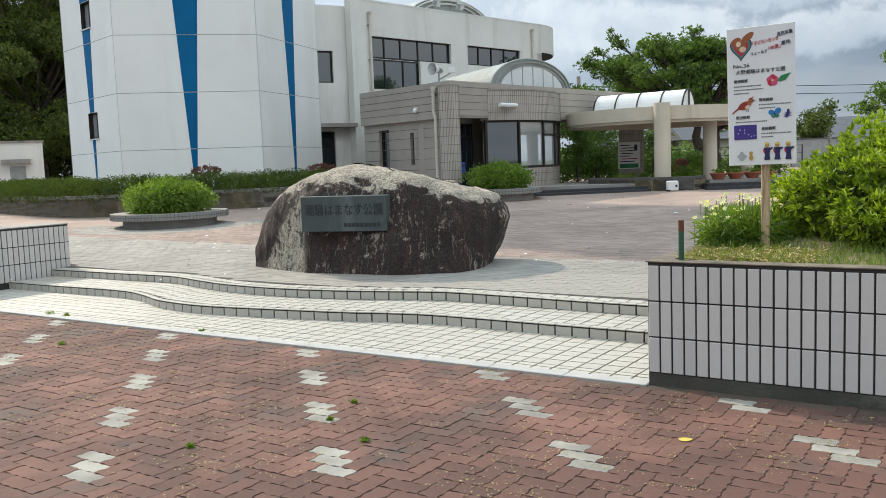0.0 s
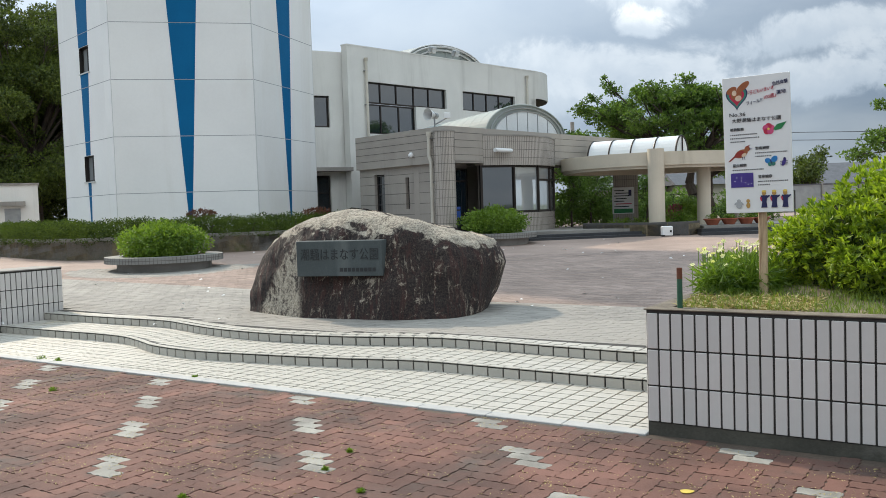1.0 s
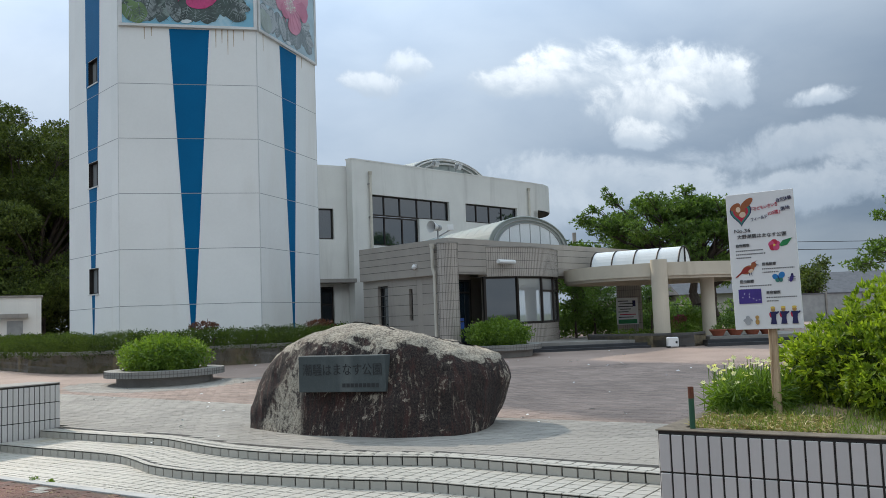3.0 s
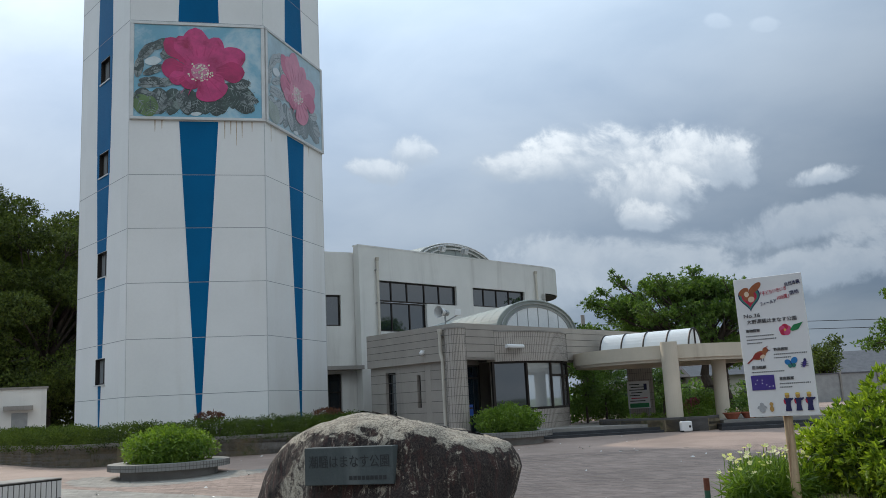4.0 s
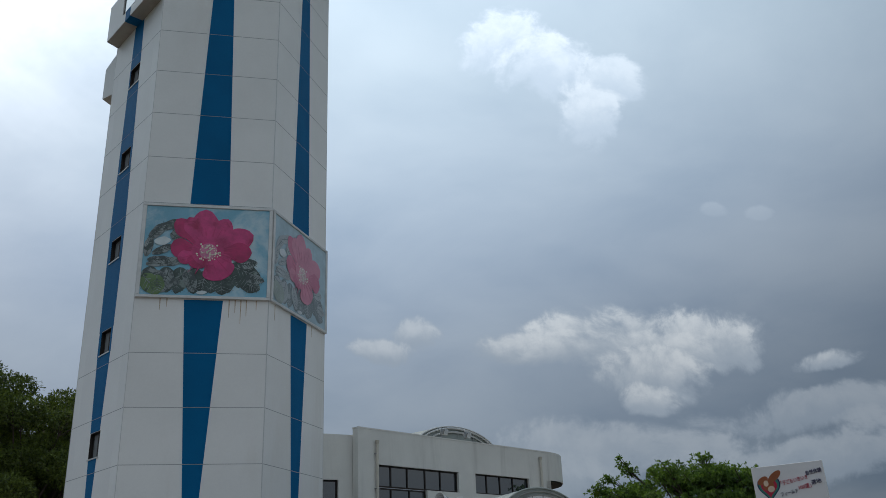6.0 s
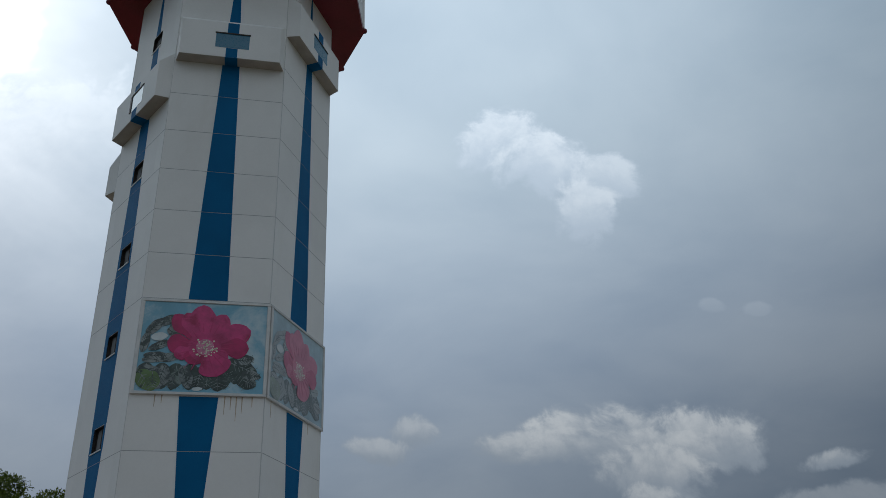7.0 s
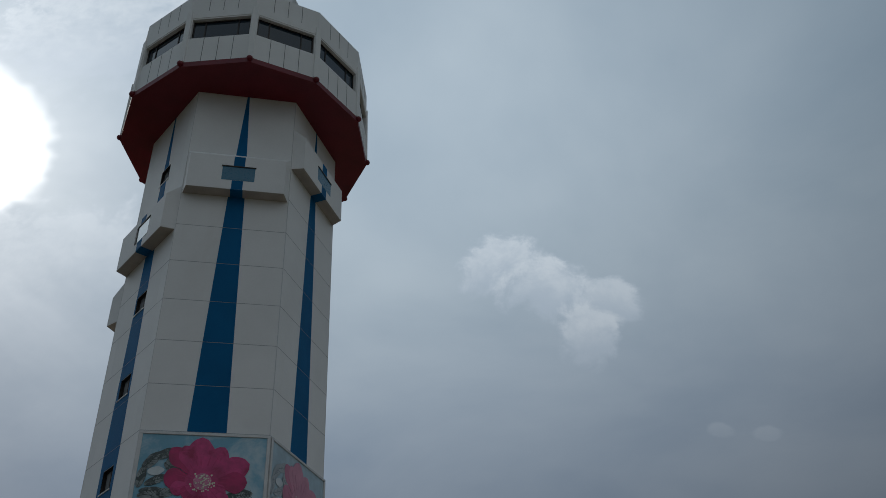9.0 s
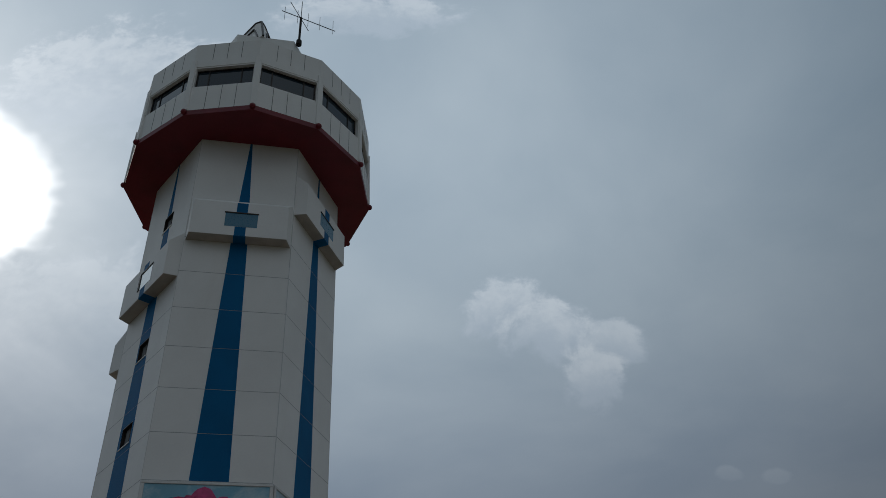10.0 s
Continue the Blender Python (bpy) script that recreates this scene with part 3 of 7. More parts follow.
for k in range(6):
    m = face_frame(k)
    for z in JOINTS:
        part("panel_joint", box(0.0, 4.0, -0.003, 0.02, z - 0.008, z + 0.008), M_SEAM, tower, m=m)
    part("corner_joint", box(-0.010, 0.010, -0.006, 0.02, 1.0, 29.0), M_TRIM, tower, m=m)
    if k == 5:                                   # the face with the stair windows
        cuts = [1.0] + [c for z in LEFT_WINDOWS for c in (z, z + 0.78)] + [29.0]
    else:
        cuts = [1.0, 10.40, 13.62, 29.0] if k in (0, 1) else [1.0, 1.0, 1.0, 29.0]
    for a, b in zip(cuts[::2], cuts[1::2]):
        edges = [a] + [z for z in JOINTS if a < z < b] + [b]
        for c, d in zip(edges, edges[1:]):
            if d - c > 0.05:
                part("stripe", blade(c + 0.011, d - 0.011), M_BLUE, tower, m=m)


def stair_window(m, x0, x1, z0, z1):
    """A window set back in the wall, with a dark sash, a sill and two panes."""
    win = thing("window")
    win.parent = tower
    bm = box(x0, x1, 0.10, 0.15, z1 - 0.05, z1)
    box(x0, x1, 0.10, 0.15, z0, z0 + 0.05, bm)
    box(x0, x0 + 0.05, 0.10, 0.15, z0 + 0.05, z1 - 0.05, bm)
    box(x1 - 0.05, x1, 0.10, 0.15, z0 + 0.05, z1 - 0.05, bm)
    part("window_frame", bm, M_FRAME, win, m=m)
    mid = (x0 + x1) / 2
    part("window_bar", box(mid - 0.02, mid + 0.02, 0.105, 0.145, z0 + 0.05, z1 - 0.05), M_FRAME, win, m=m)
    for a, b in ((x0 + 0.05, mid - 0.02), (mid + 0.02, x1 - 0.05)):
        part("pane", box(a, b, 0.12, 0.13, z0 + 0.05, z1 - 0.05), M_FILM, win, m=m)
    # dark strips on the left and head sides imitate shade in the recess
    part("reveal_shade", box(x0 - 0.001, x0 + 0.012, 0.002, 0.10, z0, z1), M_FRAME, win, m=m)
    part("head_reveal_shade", box(x0 + 0.012, x1, 0.002, 0.10, z1 - 0.012, z1 + 0.001), M_FRAME, win, m=m)
    part("window_sill", box(x0 - 0.03, x1 + 0.03, -0.035, 0.10, z0 - 0.035, z0), M_TRIM, win, m=m)


for z in LEFT_WINDOWS:
    stair_window(STAIR_M, *STAIR_X, z, z + 0.78)
    half = stripe_half(z + 0.39)
    for x0, x1 in ((2.03 - half, STAIR_X[0]), (STAIR_X[1], 2.03 + half)):
        if x1 - x0 > 0.03:                       # the stripe runs on beside the window
            part("stripe", box(x0, x1, -0.006, 0.02, z - 0.011, z + 0.791), M_BLUE, tower, m=STAIR_M)


def bracket_box(k, z0, z1, win=None, proud=0.48):
    """A bay that juts from a face, with splayed cheeks and a flat underside; win: x0, x1, z0, z1 of its window."""
    m = face_frame(k)
    bm = bmesh.new()
    back = [bm.verts.new(c) for c in ((0.02, 0.05, z0), (3.98, 0.05, z0), (3.98, 0.05, z1 + 0.55), (0.02, 0.05, z1 + 0.55))]
    frontv = [bm.verts.new(c) for c in ((0.17, -proud, z0), (3.80, -proud, z0), (3.80, -proud, z1), (0.17, -proud, z1))]
    bm.faces.new(frontv)
    bm.faces.new(back[::-1])
    for i in range(4):
        bm.faces.new((frontv[i], back[i], back[(i + 1) % 4], frontv[(i + 1) % 4]))
    bay = part("bay_box", bm, M_TOWER, tower, m=m)
    y = -proud
    # tan sheet darker than the bay, so the underside's shade is in its colour
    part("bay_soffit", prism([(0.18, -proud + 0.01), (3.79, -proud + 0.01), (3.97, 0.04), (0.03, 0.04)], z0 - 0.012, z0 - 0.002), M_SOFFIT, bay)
    for a, b in ([(z0 + 0.002, win[2] - 0.01), (win[3] + 0.05, z1)] if win else [(z0, z1)]):
        part("stripe", box(1.82, 2.24, y - 0.004, y + 0.02, a, b), M_BLUE, bay)
    part("stripe", box(1.80, 2.26, y, 0.0, z0 - 0.018, z0 + 0.01), M_BLUE, bay)
    if win:
        part("bay_window", box(win[0], win[1], y - 0.006, y + 0.03, win[2], win[3]), M_BLUE_GLASS if k != 5 else M_FILM, bay)
        # dark strip on one side only, in place of a shaded window recess
        if k == 5:
            part("bay_jamb_shade", box(win[0] - 0.12, win[0], y - 0.03, y + 0.02, win[2], win[3]), M_FRAME, bay)
        part("bay_head", box(win[0] - 0.03, win[1] + 0.03, y - 0.03, y + 0.02, win[3], win[3] + 0.05), M_FRAME, bay)
    return bay


bracket_box(0, 23.30, 24.95, (1.42, 2.65, 23.74, 24.40))
bracket_box(1, 25.05, 26.7, (1.42, 2.65, 25.49, 26.15))
bracket_box(5, 21.58, 23.15, (1.70, 2.63, 22.0, 22.77))
bracket_box(4, 19.6, 20.9, proud=0.6)


# flower pictures on two faces
def petal(cx, cz, angle, length, width, y, notch=0.05, n=18, tip=1.0):
    bm = bmesh.new()
    pts = []
    for i in range(n + 1):
        f = i / n
        w = width * math.sin(math.pi * min(1, 0.03 + 0.97 * f ** tip)) ** 0.62 * (1 + notch * math.sin(f * 13))
        pts.append((f * length, w))
    line = [(a, w) for a, w in pts] + [(a, -w * (0.95 + 0.08 * math.sin(a * 9))) for a, w in reversed(pts)]
    c, s = math.cos(angle), math.sin(angle)
    va = [bm.verts.new((cx + a * c - b * s, y, cz + a * s + b * c)) for a, b in line]
    vb = [bm.verts.new((v.co.x, y + 0.003, v.co.z)) for v in va]
    bm.faces.new(va)
    for i in range(len(va)):
        j = (i + 1) % len(va)
        bm.faces.new((va[i], vb[i], vb[j], va[j]))
    return bm


M_PIC_SKY = mat("printed_sky", (0.20, 0.47, 0.62), 0.16, vary=0.10, scale=0.5, fine=15, bump=0.02, stain=(0.55, 0.70, 0.76), stain_at=(0.45, 0.62), stain_scale=0.45)
M_PIC_PETAL = mat("printed_petal", (0.60, 0.045, 0.20), 0.16, vary=0.22, scale=1.8, fine=9, bump=0.02, stain=(0.36, 0.008, 0.08), stain_at=(0.5, 0.7), stain_scale=2.2)
M_PIC_PETAL_2 = mat("printed_petal_deep", (0.47, 0.018, 0.125), 0.16, vary=0.22, scale=1.8, fine=9, bump=0.02)
M_PIC_PETAL_3 = mat("printed_petal_fold", (0.53, 0.03, 0.155), 0.16, vary=0.2, scale=1.8, fine=9, bump=0.02)
M_PIC_LEAF = mat("printed_leaf", (0.055, 0.085, 0.075), 0.16, vary=0.35, scale=2.5, fine=8, bump=0.02, stain=(0.21, 0.27, 0.25), stain_at=(0.55, 0.66), stain_scale=2.6)
M_PIC_LEAF_2 = mat("printed_pale_leaf", (0.13, 0.22, 0.08), 0.16, vary=0.3, scale=2.0, fine=8, bump=0.02, stain=(0.04, 0.06, 0.05), stain_at=(0.5, 0.62), stain_scale=2.4)
M_PIC_GREY = mat("printed_grey_leaf", (0.26, 0.30, 0.30), 0.16, vary=0.3, scale=3.0, fine=9, bump=0.02, stain=(0.06, 0.08, 0.08), stain_at=(0.45, 0.55), stain_scale=3.5)
M_PIC_PALE = mat("printed_pale_pink", (0.66, 0.22, 0.36), 0.16, vary=0.2, scale=4, fine=15, bump=0.02)
M_PIC_STAMEN = mat("printed_stamen_dots", (0.86, 0.80, 0.66), 0.16, vary=0.1, scale=6, fine=25, bump=0.02)
M_PIC_WHITE = mat("printed_cloud", (0.66, 0.74, 0.76), 0.16, vary=0.1, scale=2, fine=10, bump=0.02)


def mural(k, label, tone):
    """A printed picture on face k; tone picks the print colours."""
    m = face_frame(k)
    pic = tagged(new("mural"), label, "mural", group="tower pictures")
    pic.matrix_world = Matrix.Translation((*TC, 0)) @ m
    z0, z1 = 10.42, 13.55
    part("picture_board", box(0.12, 3.93, -0.05, -0.004, z0 + 0.08, z1 - 0.05), tone["SKY"], pic)
    for x0, x1, a, b in ((0.02, 4.03, z1 - 0.07, z1 + 0.02), (0.02, 4.03, z0, z0 + 0.09), (0.02, 0.13, z0 + 0.09, z1 - 0.07), (3.92, 4.03, z0 + 0.09, z1 - 0.07)):
        part("picture_frame", box(x0, x1, -0.085, -0.004, a, b, bevel=0.01), M_TRIM, pic)
    rng = random.Random(7)
    y = -0.054
    lay = [0]

    def add(name, cx, cz, ang, ln, wd, material):
        lay[0] += 1
        part(name, petal(cx, cz, radians(ang), ln, wd, y - 0.0003 * lay[0], tip=1.9 if name == "petal" else 1.0), material, pic)

    # clipped to the board by keeping every shape inside 0.14..3.9 and 10.52..13.5
    def leaf(cx, cz, ang, ln, wd, material, vein):
        add("leaf", cx, cz, ang, ln, wd, material)
        lay[0] += 1
        bm, c, s_ = bmesh.new(), math.cos(radians(ang)), math.sin(radians(ang))
        yy = y - 0.0003 * lay[0]

        def line(a0, b0, a1, b1, w):
            d = Vector((a1 - a0, b1 - b0)).normalized() * w
            q = [(a0 - d.y, b0 + d.x), (a0 + d.y, b0 - d.x), (a1 + d.y * 0.3, b1 - d.x * 0.3), (a1 - d.y * 0.3, b1 + d.x * 0.3)]
            bm.faces.new([bm.verts.new((cx + a_ * c - b_ * s_, yy, cz + a_ * s_ + b_ * c)) for a_, b_ in q])

        line(0.04 * ln, 0, 0.93 * ln, 0, 0.014)
        for i in range(1, 6):
            f = 0.12 + 0.13 * i
            for side in (1, -1):
                line(f * ln, 0, (f + 0.16) * ln, side * wd * 0.75, 0.011)
        tagged(part("veins", bm, vein, pic), kind="stuff")

    # every shape stays inside the board
    for cx, ang, ln, wd in ((0.40, -92, 0.80, 0.30), (0.85, -86, 0.84, 0.30), (1.30, -95, 0.84, 0.30), (1.72, -88, 0.80, 0.28), (2.25, -92, 0.82, 0.30), (2.65, -84, 0.80, 0.26), (3.05, -90, 0.62, 0.22)):
        leaf(cx, 11.42, ang, ln, wd, tone["LEAF"], tone["GREY"])
    for cx, cz, ang, ln, wd in ((1.62, 11.28, -82, 0.72, 0.26), (2.05, 11.35, -100, 0.75, 0.22), (2.50, 11.35, -85, 0.80, 0.34), (3.10, 11.40, -62, 0.85, 0.30), (2.75, 11.55, -22, 1.05, 0.26), (1.25, 11.25, -95, 0.70, 0.20), (3.30, 10.95, -25, 0.45, 0.2), (1.95, 10.9, -60, 0.35, 0.14)):
        leaf(cx, cz, ang, ln, wd, tone["LEAF"], tone["GREY"])
    for cx, cz, ang, ln, wd in ((0.20, 11.30, -20, 1.15, 0.17), (0.25, 11.5, 8, 1.25, 0.15), (0.95, 11.35, -105, 0.80, 0.26), (1.45, 11.35, -70, 0.78, 0.2), (3.0, 11.55, 10, 0.62, 0.17), (3.25, 11.15, -10, 0.6, 0.16)):
        leaf(cx, cz, ang, ln, wd, tone["GREY"], tone["LEAF"])
    for cx, cz, ang, ln, wd in ((0.18, 11.15, -50, 0.80, 0.30), (0.60, 11.15, -85, 0.62, 0.22)):
        leaf(cx, cz, ang, ln, wd, tone["LEAF_2"], tone["GREY"])
    for cx, cz, ang, ln, wd in ((0.22, 11.75, 80, 0.75, 0.14), (0.28, 12.35, 48, 0.75, 0.17), (0.55, 12.70, 22, 0.80, 0.16), (0.95, 12.95, -5, 0.55, 0.12), (0.95, 12.55, 20, 0.55, 0.18), (0.90, 12.55, -35, 0.60, 0.14), (0.40, 11.85, 25, 0.75, 0.13), (0.28, 11.65, 0, 0.8, 0.13)):
        leaf(cx, cz, ang, ln, wd, tone["GREY"], tone["LEAF"])
    add("gap", 0.44, 12.25, 8, 0.50, 0.14, tone["WHITE"])
    add("gap", 1.80, 10.60, 5, 0.32, 0.06, tone["WHITE"])
    for cx, cz, ang, ln, wd, deep in ((1.85, 12.15, 132, 1.20, 0.30, 1), (1.80, 12.20, 112, 1.00, 0.26, 0), (1.80, 12.0, 172, 0.88, 0.34, 1), (1.75, 11.90, 200, 0.62, 0.24, 0), (2.20, 12.05, 24, 1.36, 0.40, 0), (2.30, 11.95, 2, 1.12, 0.34, 1),
                                      (2.15, 12.0, 66, 1.22, 0.32, 0), (1.98, 12.0, 92, 1.42, 0.42, 0), (2.20, 12.0, -72, 1.02, 0.50, 0), (2.05, 12.0, -42, 0.92, 0.34, 0), (1.85, 12.0, -105, 0.62, 0.32, 1)):
        add("petal", cx, cz, ang, ln, wd, tone["PETAL_2"] if deep else tone["PETAL"])
    lay[0] += 1
    part("flower_eye", prism(ring(0.5, 24), 0, 0.003, m=Matrix.Translation((2.06, y - 0.0003 * lay[0], 12.0)) @ Matrix.Rotation(radians(90), 4, "X")), tone["PETAL"], pic)
    lay[0] += 1
    part("flower_eye", prism(ring(0.27, 20), 0, 0.003, m=Matrix.Translation((2.08, y - 0.0003 * lay[0], 11.98)) @ Matrix.Rotation(radians(90), 4, "X")), tone["PALE"], pic)
    for i in range(22):
        ang = i * 360 / 22 + rng.uniform(-5, 5)
        add("petal_fold", 2.08 + 0.34 * math.cos(radians(ang)), 11.98 + 0.3 * math.sin(radians(ang)), ang, rng.uniform(0.35, 0.75), rng.uniform(0.010, 0.022), tone["PETAL_3"])
    lay[0] += 1
    for i in range(70):
        a_, r_ = rng.uniform(0, 2 * math.pi), 0.36 * rng.random() ** 0.6
        dot = prism(ring(rng.uniform(0.016, 0.032), 7), 0, 0.004, m=Matrix.Translation((2.08 + 1.1 * r_ * math.cos(a_), y - 0.0003 * lay[0], 11.98 + 0.9 * r_ * math.sin(a_))) @ Matrix.Rotation(radians(90), 4, "X"))
        part("stamen", dot, tone["STAMEN"], pic)
    return pic


FRESH = {"SKY": M_PIC_SKY, "PETAL": M_PIC_PETAL, "PETAL_2": M_PIC_PETAL_2, "PETAL_3": M_PIC_PETAL_3, "LEAF": M_PIC_LEAF, "LEAF_2": M_PIC_LEAF_2, "GREY": M_PIC_GREY, "PALE": M_PIC_PALE, "STAMEN": M_PIC_STAMEN, "WHITE": M_PIC_WHITE}
# paler print colours for the second picture
PALER = {key: mat("paler_" + key.lower(), c, 0.2, vary=0.12, scale=1.5, fine=9, bump=0.02) for key, c in (("SKY", (0.42, 0.56, 0.63)), ("PETAL", (0.66, 0.27, 0.37)), ("PETAL_2", (0.58, 0.19, 0.29)), ("PETAL_3", (0.62, 0.23, 0.33)), ("LEAF", (0.21, 0.25, 0.26)), ("LEAF_2", (0.34, 0.40, 0.36)), ("GREY", (0.42, 0.46, 0.48)), ("PALE", (0.74, 0.48, 0.54)), ("STAMEN", (0.84, 0.80, 0.74)), ("WHITE", (0.68, 0.73, 0.76)))}
mural(0, "large printed picture of a pink beach rose on the tower face", FRESH)
mural(1, "large paler picture of a pink beach rose on the tower", PALER)
M_RUSTRUN = mat("rust_run", (0.58, 0.47, 0.36), 0.8, vary=0.2, scale=6, fine=40, bump=0.05)
for k, s_, ln_ in ((0, 2.80, 0.55), (0, 2.98, 0.4), (0, 3.15, 0.75), (0, 3.32, 0.5), (0, 3.62, 0.3), (0, 0.75, 0.35), (0, 0.95, 0.25), (1, 0.4, 0.5), (1, 3.0, 0.35)):
    part("rust_run", prism([(s_ - 0.006, -0.004), (s_ + 0.006, -0.004), (s_ + 0.006, 0.01), (s_ - 0.006, 0.01)], 10.40 - ln_, 10.42, top=[(s_ - 0.02, -0.0045), (s_ + 0.02, -0.0045), (s_ + 0.02, 0.01), (s_ - 0.02, 0.01)]), M_RUSTRUN, tower, m=face_frame(k))

# deck: a twelve-sided cabin on a red flared soffit
DECK_R, DECK_Z, ROOF_Z = 5.42, 29.05, 33.35
OUT = ring(DECK_R, 12, -108)
part("soffit", prism(ring(5.44, 12, -108), 28.78, DECK_Z), M_RED, tower, "dark red underside of the deck")
for i in range(12):
    a, b = OUT[i], OUT[(i + 1) % 12]
    m, ln = along(a, b)
    part("parapet_panel", wall_mesh(ln, DECK_Z, ROOF_Z, 0.22, [(0.16, ln - 0.16, 30.52, 31.72)]), M_TOWER, tower, m=m)
    for j in range(1, 4):
        part("panel_seam", box(0.16 + (ln - 0.32) * j / 4 - 0.010, 0.16 + (ln - 0.32) * j / 4 + 0.010, -0.004, 0.02, DECK_Z + 0.02, 30.50), M_DECKSEAM, tower, m=m)
        part("panel_seam", box(0.16 + (ln - 0.32) * j / 4 - 0.010, 0.16 + (ln - 0.32) * j / 4 + 0.010, -0.004, 0.02, 32.25, ROOF_Z), M_DECKSEAM, tower, m=m)
    part("head_band", box(0.0, ln, -0.02, 0.1, 31.80, 32.22), M_TOWER, tower, m=m)
    part("mullion", box(-0.13, 0.13, -0.05, 0.12, DECK_Z, 32.25, bevel=0.02), M_TOWER, tower, m=Matrix.Translation((a[0], a[1], 0)) @ Matrix.Rotation(radians(-108 + 30 * i + 90), 4, "Z"))
    window(tower, m, 0.18, ln - 0.18, 30.54, 31.70, bars=(0.7, ln - 0.7), set_back=0.14, glass=M_DECKGLASS)
    knob = bmesh.new()
    bmesh.ops.create_uvsphere(knob, u_segments=10, v_segments=6, radius=0.13)
    part("bolt_cap", knob, M_RED, tower, m=pose(a[0] * 1.01, a[1] * 1.01, DECK_Z - 0.1), smooth=True)
part("roof", prism(ring(5.25, 12, -108), 33.0, 33.2), M_CONC, tower)
# unseen black core added to imitate a dark cabin interior
part("inner_dark_core", prism(ring(3.2, 12, -108), DECK_Z, 33.0), M_DARK, tower)
part("penthouse", prism(ring(3.0, 6, -108), 33.2, 37.5, top=ring(2.75, 6, -108)), M_TOWER, tower)
cap_low, cap_top = ring(1.1, 4, -63, -0.12, -1.5), ring(0.24, 4, -63, -0.12, -1.5)
cap = part("roof_cap", prism(cap_low, 37.5, 39.7, top=cap_top), M_TOWER, tower, "pale pyramid cap edged with dark bars")
for i in range(4):
    p, q, p2, q2 = cap_low[i], cap_top[i], cap_low[(i + 1) % 4], cap_top[(i + 1) % 4]
    part("edge_bar", rod((*p, 37.5), (*q, 39.7), 0.06, n=6), M_FRAME, cap)
    part("ridge_bar", rod((*q, 39.7), (*q2, 39.7), 0.06, n=6), M_FRAME, cap)
    lo, hi = [(p[0] * 0.8 + p2[0] * 0.2, p[1] * 0.8 + p2[1] * 0.2), (p[0] * 0.2 + p2[0] * 0.8, p[1] * 0.2 + p2[1] * 0.8)], ((p[0] + p2[0] + q[0] + q2[0]) / 4, (p[1] + p2[1] + q[1] + q2[1]) / 4)
    for e in lo:
        part("louvre_bar", rod((*e, 37.55), (*hi, 38.75), 0.045, n=6), M_FRAME, cap)
part("lightning_rod", rod((-0.1, -1.6, 37.4), (-0.1, -1.6, 39.8), 0.02), M_STEEL, tower)

aerial = thing("aerial", (-5.85, 27.0, 37.4), "thin metal aerial mast with crossed rods on the tower roof", "aerial")
part("mast", rod((0, 0, -0.1), (0, 0, 2.2), 0.06), M_DARK, aerial)
part("mast_top", rod((0, 0, 2.2), (0.0, 0, 3.6), 0.022), M_STEEL, aerial)
part("mast_foot", rod((0, 0, -0.05), (0, 0, 0.25), 0.14), M_DARK, aerial)
part("boom", rod((-1.0, -0.1, 2.75), (1.75, 0.2, 1.2), 0.022), M_DARK, aerial)
for f in (0.05, 0.3, 0.5, 0.72, 0.97):
    x, z = -1.0 + 2.75 * f, 2.75 - 1.55 * f
    part("element", rod((x, 0, z - 0.55), (x, 0, z + 0.55), 0.012), M_STEEL, aerial)
part("boom", rod((-0.5, -0.5, 2.9), (0.35, 0.4, 1.6), 0.018), M_DARK, aerial)

# ---- visitor hall: two-storey white block behind, low tiled wing in front ----
hall = thing("hall", (0, 0, 0), "weathered white two-storey park hall with bronze window bands", "building")
WP, WA = (-2.90, 30.70), 45.5
WU = (math.cos(radians(WA)), math.sin(radians(WA)))
WQ = (WP[0] + WU[0] * 10.7, WP[1] + WU[1] * 10.7)
HM, HL = along(WP, WQ)
part("wall", wall_mesh(HL, 0.3, 7.25, 0.3, [(0.93, 5.0, 5.30, 6.06), (0.93, 3.30, 4.20, 5.30), (5.95, 9.25, 5.32, 6.08)]), M_WHITE_WALL, hall, m=HM)
window(hall, HM, 0.93, 5.0, 5.30, 6.06, bars=(1.6, 2.4, 3.3, 4.1))
window(hall, HM, 0.93, 3.30, 4.20, 5.28, bars=(1.6, 2.5))
window(hall, HM, 5.95, 9.25, 5.32, 6.08, bars=(6.7, 7.5, 8.3))
SIDE_P = (-5.6, 29.6)
SM, SL = along(SIDE_P, (-2.95, 31.05))
part("wall", wall_mesh(SL, 0.3, 7.05, 0.3, [(1.35, 2.30, 4.4, 5.5), (1.35, 2.25, 0.5, 2.72)]), M_WHITE_WALL, hall, m=SM)
window(hall, SM, 1.35, 2.30, 4.4, 5.5, bars=(1.75,))
window(hall, SM, 1.35, 2.25, 0.5, 2.72, bars=(1.8,), rails=(2.1,), name="door", label="dark glazed service door")
part("door_canopy", box(1.15, 2.9, -0.55, 0.0, 2.84, 2.98, bevel=0.01), M_CONC, hall, m=SM)
part("wall", wall_mesh(9, 0.3, 7.05, 0.3), M_WHITE_WALL, hall, m=along((-5.6, 38), SIDE_P)[0])
# rounded end of the upper storey
R = 2.6
cx, cy = WQ[0] - WU[1] * R, WQ[1] + WU[0] * R
arc = [(cx + R * math.cos(radians(WA - 90 + a)), cy + R * math.sin(radians(WA - 90 + a))) for a in range(0, 181, 12)]
part("round_end", prism(arc, 6.10, 7.30), M_WHITE_WALL, hall)
